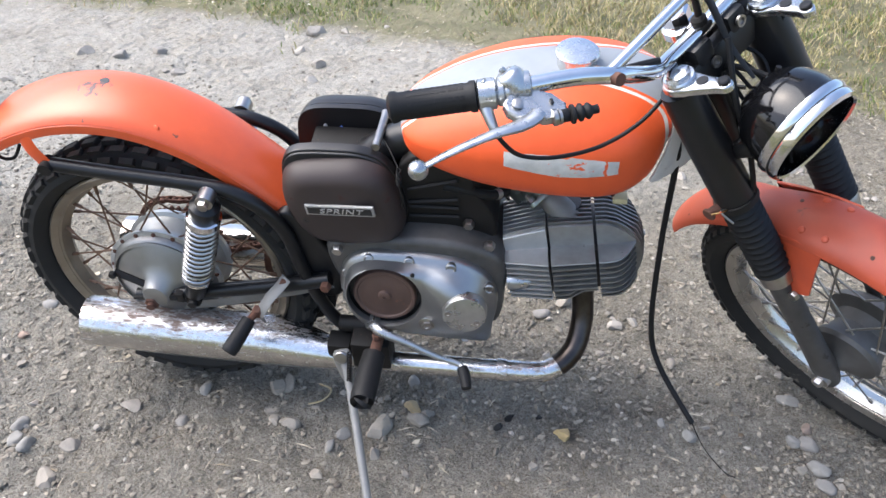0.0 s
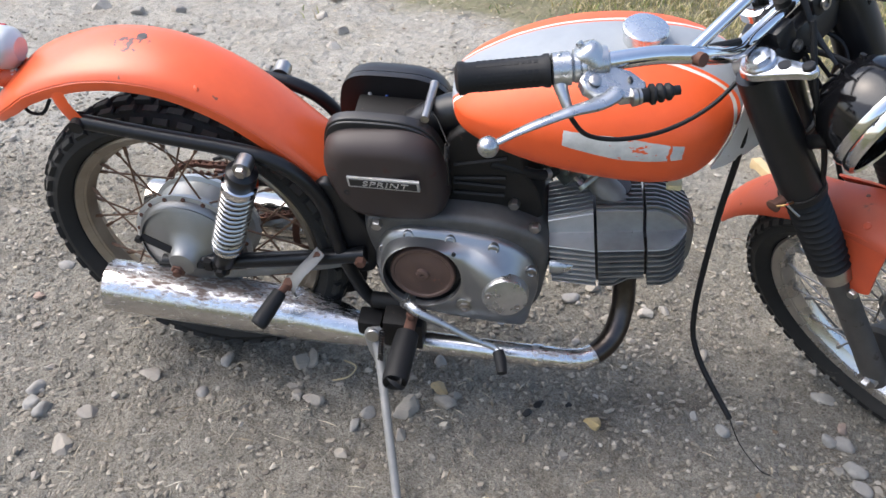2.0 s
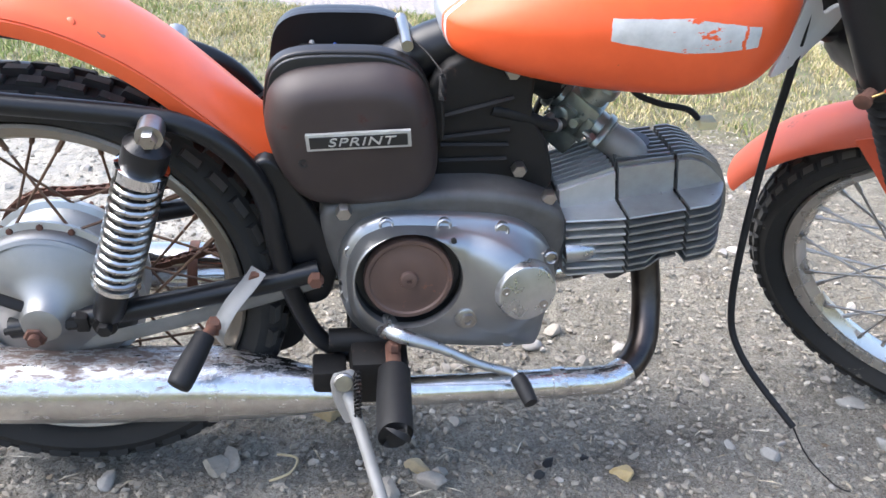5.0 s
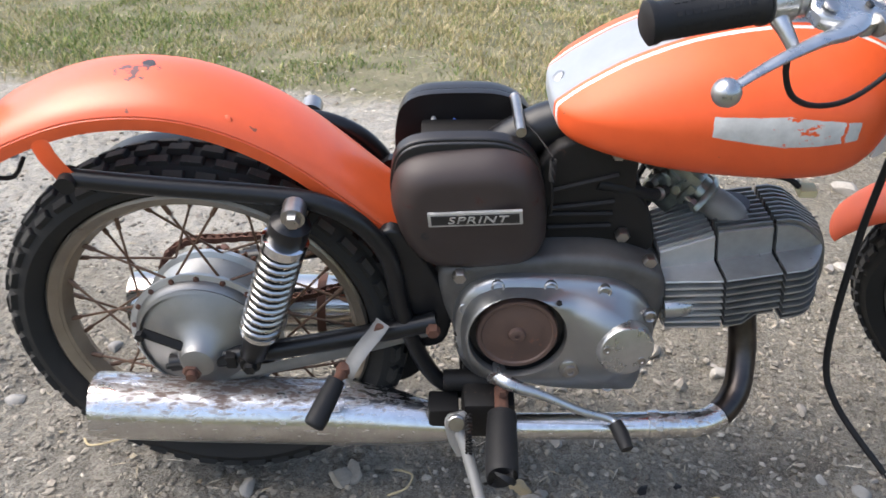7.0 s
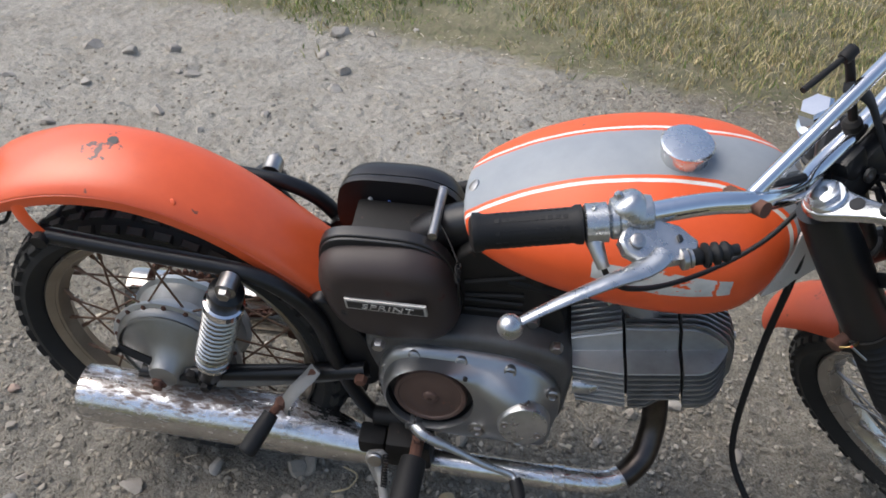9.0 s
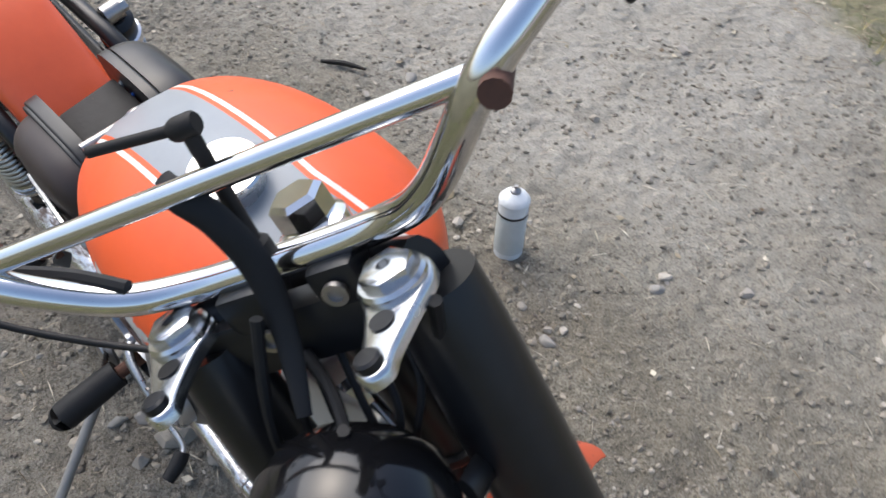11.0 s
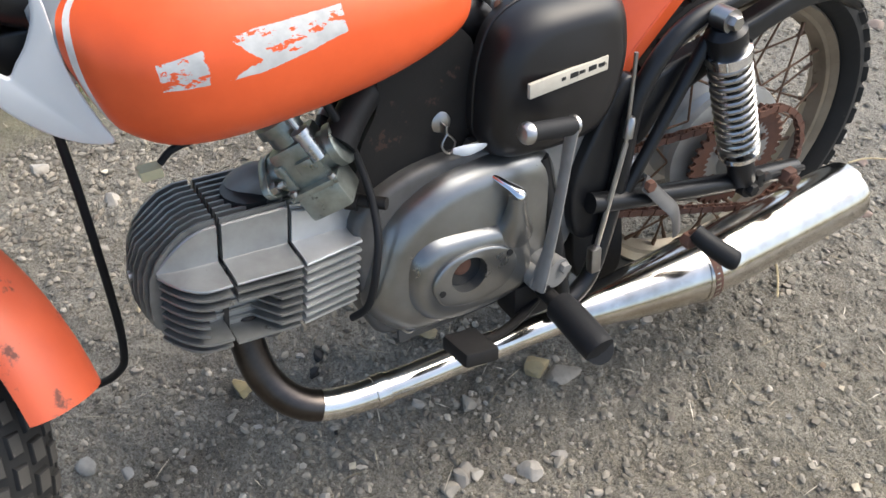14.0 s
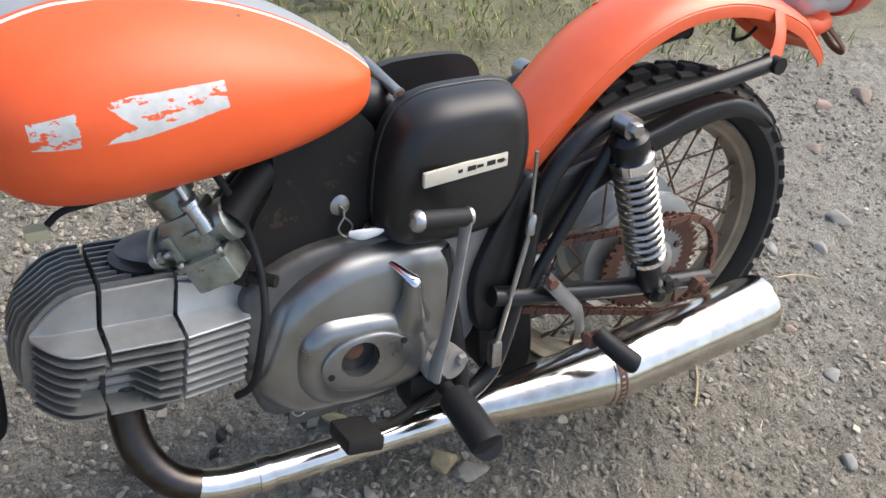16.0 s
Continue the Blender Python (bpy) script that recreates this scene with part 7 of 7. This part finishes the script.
place_stones([(0.797, -0.19, 0.022), (0.49, -0.155, 0.021), (0.27, 0.53, 0.036), (0.36, -0.005, 0.030)], stone_yellow, "yellowish angular stone lying on the dirt", 0.62, True, 10)
place_stones([(0.435, -0.225, 0.034), (0.505, -0.195, 0.022), (0.19, -0.125, 0.030), (0.21, -0.108, 0.026), (0.325, 0.02, 0.032), (-0.10, -0.215, 0.024), (0.43, -0.285, 0.018), (0.24, -0.22, 0.022), (0.21, -0.21, 0.018),
              (-0.18, -0.32, 0.022), (-0.19, -0.41, 0.026), (0.52, -0.17, 0.020), (0.57, 0.11, 0.020), (0.59, 0.115, 0.016), (0.56, 0.10, 0.018), (0.80, 0.23, 0.020), (0.83, 0.13, 0.017), (0.70, -0.06, 0.008), (0.42, 0.15, 0.012), (0.49, 0.0, 0.020), (1.25, -0.235, 0.014), (1.32, -0.262, 0.014)], stone_grey, "grey angular fieldstone half sunk in the dirt", 0.60, True, 40)
place_stones([(0.47, 0.14, 0.022), (0.50, 0.14, 0.014), (0.48, 0.34, 0.014), (0.54, 0.11, 0.014), (0.41, 0.14, 0.013), (0.565, -0.04, 0.013), (0.92, 0.17, 0.020), (0.96, 0.185, 0.016), (-0.24, 2.0, 0.050), (-0.15, 1.66, 0.040), (-0.25, 1.79, 0.030), (-0.81, 1.70, 0.036), (-0.96, 1.66, 0.032),
              (-1.13, 1.69, 0.040), (1.56, 1.07, 0.045), (1.44, 1.13, 0.018), (1.15, 0.88, 0.022), (1.36, 0.60, 0.022), (1.32, 0.59, 0.018), (1.48, 0.30, 0.018), (1.22, 0.77, 0.014), (0.97, -0.82, 0.022), (0.87, -0.68, 0.018), (0.76, 0.70, 0.016), (0.90, 0.78, 0.018), (-0.15, -0.27, 0.012), (0.37, 0.93, 0.014), (0.71, 0.44, 0.013)], stone_pale, "pale limestone lump on the dirt", 0.58, True, 100)
place_stones([(0.04, -0.145, 0.019), (-0.31, -0.28, 0.020), (-0.27, -0.33, 0.022), (-0.30, -0.32, 0.018), (0.48, -0.075, 0.018), (0.02, -0.235, 0.018), (0.34, -0.28, 0.016), (0.36, -0.24, 0.018), (1.28, -0.17, 0.019), (1.25, -0.16, 0.017), (1.27, -0.04, 0.022), (1.29, -0.228, 0.022), (1.29, -0.27, 0.019), (0.75, 0.19, 0.021), (1.00, -0.13, 0.013),
              (1.05, -0.17, 0.016), (-0.08, 0.76, 0.018), (0.71, 0.40, 0.018), (0.77, 0.66, 0.018), (-0.70, -0.17, 0.022), (-0.59, -0.21, 0.018), (-0.45, 0.11, 0.020), (-0.31, 0.27, 0.020), (1.54, 0.12, 0.016), (-0.83, -0.23, 0.028), (-0.14, 1.50, 0.026)], stone_blue, "smooth blue-grey pebble on the dirt", 0.55, False, 200)
place_stones([(1.287, -0.125, 0.016), (1.40, 0.55, 0.012), (-0.45, -0.01, 0.014), (0.58, 0.30, 0.012), (-1.17, -0.61, 0.030), (-1.33, -0.61, 0.034), (-0.99, -0.47, 0.022), (-0.56, -0.12, 0.014)], stone_red, "rounded reddish-brown pebble on the dirt", 0.58, False, 300)

scatter = random.Random(77)
rows = {"grey": [], "pale": [], "far": []}
while len(rows["grey"]) + len(rows["pale"]) < 200:
    x, y = scatter.uniform(-1.2, 1.7), scatter.uniform(-0.75, 1.1)
    if 0.5 + 0.5 * float(value_noise(np.array(x), np.array(y), 2.4, 77)) > scatter.random():
        rows[scatter.choice(("grey", "grey", "pale"))].append((x, y, 0.007 + 0.009 * scatter.random() ** 2))
for k in range(34):
    rows["far"].append((scatter.uniform(-1.8, 0.6), scatter.uniform(0.95, 2.1), 0.008 + 0.026 * scatter.random() ** 3))
place_stones(rows["grey"], stone_grey, "small grey-brown stone on the dirt", 0.60, True, 500)
place_stones(rows["pale"], stone_pale, "small pale stone on the dirt", 0.60, True, 700)
place_stones(rows["far"], stone_pale, "pale angular stone on the packed dust", 0.62, True, 900)


def gravel_mesh(count, seed):
    """Loose grit and small pebbles joined in one mesh."""
    rng = np.random.RandomState(seed)
    base_v = np.array([(0, 0, 1.0), (0.89, 0, 0.45), (0.28, 0.85, 0.45), (-0.72, 0.53, 0.45), (-0.72, -0.53, 0.45), (0.28, -0.85, 0.45), (0.72, 0.53, -0.45), (-0.28, 0.85, -0.45), (-0.89, 0, -0.45), (-0.28, -0.85, -0.45), (0.72, -0.53, -0.45)])
    base_f = np.array([(0, 1, 2), (0, 2, 3), (0, 3, 4), (0, 4, 5), (0, 5, 1), (1, 6, 2), (2, 6, 7), (2, 7, 3), (3, 7, 8), (3, 8, 4), (4, 8, 9), (4, 9, 5), (5, 9, 10), (5, 10, 1), (1, 10, 6)])
    x, y = rng.uniform(-1.4, 1.9, count), rng.uniform(-0.9, 1.7, count)
    dens = 0.5 + 0.5 * value_noise(x, y, 2.4, 77)
    pale = np.maximum(np.clip((y - 0.55) / 0.4, 0, 1) * np.clip((0.75 - x) / 0.6, 0, 1), 0.75 * np.clip((y - 0.30) / 0.4, 0, 1))
    keep = rng.rand(count) < (0.15 + 0.85 * dens ** 1.3) * (1 - 0.9 * pale)
    x, y = x[keep], y[keep]
    n = len(x)
    size = 0.0011 + 0.0072 * rng.rand(n) ** 4.2
    ang = rng.uniform(0, 2 * np.pi, n)
    stretch = np.stack([rng.uniform(0.8, 1.35, n), rng.uniform(0.6, 1.0, n), rng.uniform(0.4, 0.75, n)], 1)
    v = base_v[None] * (1 + rng.uniform(-0.34, 0.30, (n, len(base_v), 1))) * stretch[:, None] * size[:, None, None]
    c, s = np.cos(ang)[:, None], np.sin(ang)[:, None]
    vx, vy = v[..., 0] * c - v[..., 1] * s, v[..., 0] * s + v[..., 1] * c
    z0 = ground_height(x, y) + size * stretch[:, 2] * 0.25
    co = np.stack([vx + x[:, None], vy + y[:, None], v[..., 2] + z0[:, None]], -1).reshape(-1, 3)
    fc = (base_f[None] + (np.arange(n) * len(base_v))[:, None, None]).reshape(-1, 3)
    return co, fc


def tri_object(name, co, fc, material, smooth=False):
    me = bpy.data.meshes.new(name)
    me.vertices.add(len(co))
    me.vertices.foreach_set("co", co.astype(np.float32).ravel())
    me.loops.add(fc.size)
    me.loops.foreach_set("vertex_index", fc.ravel().astype(np.int32))
    me.polygons.add(len(fc))
    me.polygons.foreach_set("loop_start", np.arange(0, fc.size, 3, dtype=np.int32))
    me.polygons.foreach_set("loop_total", np.full(len(fc), 3, dtype=np.int32))
    me.polygons.foreach_set("use_smooth", np.full(len(fc), smooth))
    me.update(calc_edges=True)
    me.materials.append(material)
    return new(name, me)


def island_material(name, stops, rough=0.85):
    m = bpy.data.materials.new(name)
    t, p = nodes_of(m)
    geo = t.nodes.new("ShaderNodeNewGeometry")
    cr = t.nodes.new("ShaderNodeValToRGB")
    while len(cr.color_ramp.elements) < len(stops):
        cr.color_ramp.elements.new(0.5)
    for e, (pos, c) in zip(cr.color_ramp.elements, stops):
        e.position, e.color = pos, (*c, 1)
    t.links.new(geo.outputs["Random Per Island"], cr.inputs[0])
    n = tex_noise(t, coords(t), 60, 4)
    t.links.new(mix(t, mathn(t, "MULTIPLY", ramp(t, n, 0.45, 0.7), 0.35), cr.outputs[0], (0.16, 0.13, 0.10)), p.inputs["Base Color"])
    p.inputs["Roughness"].default_value = rough
    p.inputs["Specular IOR Level"].default_value = 0.25
    return m


gco, gfc = gravel_mesh(250000, 5)
tagged(tri_object("gravel", gco, gfc, island_material("loose_gravel", [(0.0, (0.125, 0.107, 0.088)), (0.30, (0.172, 0.154, 0.124)), (0.62, (0.232, 0.209, 0.170)), (0.92, (0.30, 0.265, 0.212)), (1.0, (0.44, 0.40, 0.335))])),
       "loose grey and tan gravel scattered over the dirt", "gravel", kind="stuff")


def grass_mesh(count, seed, dry):
    rng = np.random.RandomState(seed)
    x = rng.uniform(-3.6, 4.6, count)
    y = np.where(rng.rand(count) < 0.76, rng.uniform(1.2, 4.9, count), rng.uniform(-2.4, -0.72, count))
    line = 2.02 - 0.24 * (x + 0.1) - 0.04 * (x + 0.1) ** 2 + 0.07 * np.sin(4.1 * x) + 0.04 * np.sin(9.7 * x + 1)
    patch = value_noise(x, y, 3.1, 21) * 0.5 + value_noise(x, y, 9, 22) * 0.5
    far = (y - line) / 0.35 + patch * 1.2
    near = (-0.95 - y) / 0.30 + patch * 1.3
    road = (4.6 - (y + 0.36 * x)) / 0.15 + patch
    chance = np.where(y > 0, np.clip(far, 0, 1) * np.clip(road, 0, 1), np.clip(near, 0, 1) * 0.95)
    zone = 0.5 + 0.9 * value_noise(x, y, 0.9, 23) + 0.5 * value_noise(x, y, 3.7, 24) + 0.35 * np.clip(-0.2 - x + 0.5 * (2.6 - y), -1, 1) * (-1)
    share = np.clip(zone, 0.12, 0.88) if dry else 1 - np.clip(zone, 0.12, 0.88)
    keep = (rng.rand(count) < chance * share * (0.45 + 0.55 * (patch > -0.15)))
    x, y, patch = x[keep], y[keep], patch[keep]
    n = len(x)
    h = rng.uniform(0.012, 0.046, n) * (1 + 0.9 * patch)
    w = rng.uniform(0.0012, 0.0030, n)
    a = rng.uniform(0, 2 * np.pi, n)
    lean, la = rng.uniform(0.2, 1.3, n) * h, rng.uniform(0, 2 * np.pi, n)
    z = ground_height(x, y) - 0.003
    dx, dy = np.cos(a) * w, np.sin(a) * w
    lx, ly = np.cos(la) * lean, np.sin(la) * lean
    P = np.stack([np.stack([x - dx, y - dy, z], 1), np.stack([x + dx, y + dy, z], 1),
                  np.stack([x - dx * 0.7 + lx * 0.35, y - dy * 0.7 + ly * 0.35, z + h * 0.6], 1), np.stack([x + dx * 0.7 + lx * 0.35, y + dy * 0.7 + ly * 0.35, z + h * 0.6], 1),
                  np.stack([x + lx, y + ly, z + h * 0.95], 1)], 1)
    F = np.array([(0, 1, 3), (0, 3, 2), (2, 3, 4)])
    return P.reshape(-1, 3), (F[None] + (np.arange(n) * 5)[:, None, None]).reshape(-1, 3)


green_mat = island_material("green_grass", [(0.0, (0.080, 0.145, 0.028)), (0.35, (0.140, 0.215, 0.045)), (0.65, (0.22, 0.265, 0.075)), (0.9, (0.40, 0.365, 0.14)), (1.0, (0.50, 0.43, 0.24))], 0.7)
dry_mat = island_material("dry_grass", [(0.0, (0.16, 0.180, 0.055)), (0.3, (0.32, 0.275, 0.110)), (0.6, (0.46, 0.38, 0.185)), (0.88, (0.60, 0.51, 0.30)), (1.0, (0.27, 0.165, 0.095))], 0.7)
gco, gfc = grass_mesh(210000, 9, False)
tagged(tri_object("green_grass", gco, gfc, green_mat), "short patchy green grass on the verge", "grass", kind="stuff")
gco, gfc = grass_mesh(210000, 10, True)
tagged(tri_object("dry_grass", gco, gfc, dry_mat), "short straw-dry grass on the verge", "grass", kind="stuff")


def straw_mesh(count, seed):
    """Dry stalks, leaf scraps and twigs lying flat."""
    rng = np.random.RandomState(seed)
    x, y = rng.uniform(-1.6, 2.1, count), rng.uniform(-1.1, 4.0, count)
    ln, w, a = rng.uniform(0.010, 0.055, count), rng.uniform(0.0005, 0.0012, count), rng.uniform(0, 2 * np.pi, count)
    leaf = rng.rand(count) < 0.06
    w = np.where(leaf, rng.uniform(0.005, 0.011, count), w)
    ln = np.where(leaf, rng.uniform(0.010, 0.018, count), ln)
    drift = rng.rand(count) < 0.35
    y = np.where(drift, 2.02 - 0.24 * (x + 0.1) - 0.04 * (x + 0.1) ** 2 + rng.normal(0, 0.16, count), y)
    z = ground_height(x, y) + 0.004 + np.where(y > 2.1, 0.015, 0)
    c, s = np.cos(a), np.sin(a)
    lift = rng.uniform(0.0, 0.006, count)
    P = np.stack([np.stack([x - c * ln / 2, y - s * ln / 2, z], 1), np.stack([x - s * w, y + c * w, z + lift], 1), np.stack([x + s * w, y - c * w, z + lift * 0.7], 1), np.stack([x + c * ln / 2, y + s * ln / 2, z + lift * 0.4], 1)], 1)
    F = np.array([(0, 2, 1), (1, 2, 3)])
    return P.reshape(-1, 3), (F[None] + (np.arange(count) * 4)[:, None, None]).reshape(-1, 3)


sco, sfc = straw_mesh(6500, 31)
tagged(tri_object("straw", sco, sfc, island_material("dry_straw", [(0.0, (0.12, 0.085, 0.055)), (0.4, (0.30, 0.25, 0.17)), (0.8, (0.50, 0.44, 0.33)), (1.0, (0.66, 0.60, 0.49))])), "dry straw, twigs and leaf scraps on the ground", "plant litter", kind="stuff")


def child(name, bm, material, parent, label=""):
    return part(name, bm, material, parent, label)


def spray_can():
    can = tagged(new("spray_can"), "white and pale grey aerosol can standing on the dirt", "spray can")
    R = 0.0300
    child("can_body", lathe([(R - 0.003, 0.0), (R, 0.002), (R, 0.020), (R, 0.140), (R - 0.001, 0.144)], None, 36), white_paint, can, "white can body")
    child("label_band", lathe([(R + 0.0004, 0.016), (R + 0.0006, 0.017), (R + 0.0006, 0.112), (R + 0.0004, 0.113)], None, 36, False), grey_label, can, "pale grey printed label")
    for z, ln in ((0.092, 0.9), (0.080, 0.6), (0.068, 0.75), (0.058, 0.55)):
        rings = [[Vector(((R + 0.0012) * math.cos(a), (R + 0.0012) * math.sin(a), z + dz)) for a in [radians(-40) + ln * k / 8 for k in range(9)]] for dz in (0, 0.0042)]
        child("label_line", loft(rings, False, wrap=False), alloy_dark, can)
    child("dark_line", lathe([(R + 0.0007, 0.114), (R + 0.0011, 0.115), (R + 0.0011, 0.119), (R + 0.0007, 0.120)], None, 36, False), badge_black, can)
    child("can_shoulder", lathe([(R, 0.143), (R + 0.0014, 0.145), (R + 0.0012, 0.148), (R - 0.006, 0.158), (0.015, 0.164), (0.013, 0.166), (0.002, 0.166)], None, 36), white_paint, can, "white domed shoulder")
    child("valve", lathe([(0.0105, 0.163), (0.0105, 0.171), (0.007, 0.174), (0.004, 0.176), (0.004, 0.182), (0.002, 0.182)], None, 18), steel, can, "metal valve without its cap")
    can.matrix_basis = pose(0.497, 0.512, float(ground_height(np.array(0.497), np.array(0.512))) - 0.002, 0, 0, 190)


spray_can()
wb = new("wood_block", mesh_of("wood_block", block((0, 0, 0), (0.030, 0.090, 0.030), 0.002), pine))
wb.matrix_basis = pose(1.292, 0.868, 0.009, 0, 0, 24)
tagged(wb, "short pale pine offcut lying on the dirt", "wood block")
st = new("stick", mesh_of("stick", sweep([(-0.06, 0, 0), (0.0, 0.004, 0.003), (0.06, -0.002, 0)], [0.005, 0.007, 0.004], 8, 4), grime))
st.matrix_basis = pose(-0.225, 0.66, 0.004, 0, 0, 33)
tagged(st, "dark broken stick on the dirt", "stick")
stalks = [[(-0.12, 0.07, 0.006), (-0.16, 0.03, 0.004), (-0.20, -0.02, 0.006), (-0.25, -0.04, 0.005), (-0.27, -0.02, 0.004)], [(-0.52, -0.13, 0.005), (-0.57, -0.12, 0.006), (-0.62, -0.09, 0.005)], [(0.28, -0.11, 0.006), (0.31, -0.13, 0.012), (0.30, -0.16, 0.010), (0.27, -0.17, 0.005)]]
for pts in stalks:
    ob = new("dry_stalk", mesh_of("dry_stalk", sweep(pts, 0.0020, 6, 5), island_material("straw_stalk", [(0.0, (0.42, 0.34, 0.20)), (1.0, (0.48, 0.40, 0.25))])))
    tagged(ob, "long curved straw-coloured dry stalk", "stalk", "dry stalks on the dirt")


def metal_fitting():
    f = tagged(new("metal_fitting"), "loose polished metal brackets lying in the grass", "bracket")
    child("rod", join(bar((0.0, 0, 0.012), (-0.09, 0.02, 0.014), 0.009, 12), lathe([(0.014, 0), (0.014, 0.012), (0.009, 0.014)], frame_at((-0.095, 0.02, 0.014), (-1, 0.2, 0)), 14)), chrome, f, "chrome rod")
    child("plate", slab([(0.0, 0.0), (0.03, 0.012), (0.07, 0.008), (0.075, 0.03), (0.03, 0.034), (-0.01, 0.02)], 0.0, 0.012, 0.003), alloy, f, "alloy plate")
    f.matrix_basis = pose(0.0, -1.46, 0.012, 0, 0, 0)


metal_fitting()
# dark oil spots soaked into gravel crumbs
for x, y, s in ((0.69, -0.16, 0.013), (0.75, -0.15, 0.008), (0.67, -0.19, 0.012), (0.70, -0.05, 0.006)):
    ob = new("dirt_clod", stone_mesh("dirt_clod", int(x * 1000), s, 0.35, grime, True))
    ob.matrix_basis = pose(x, y, float(ground_height(np.array(x), np.array(y))) + 0.001, 0, 0, 70 * x)
    tagged(ob, "small black oily clod on the dirt", "dirt clod", "oily clods")
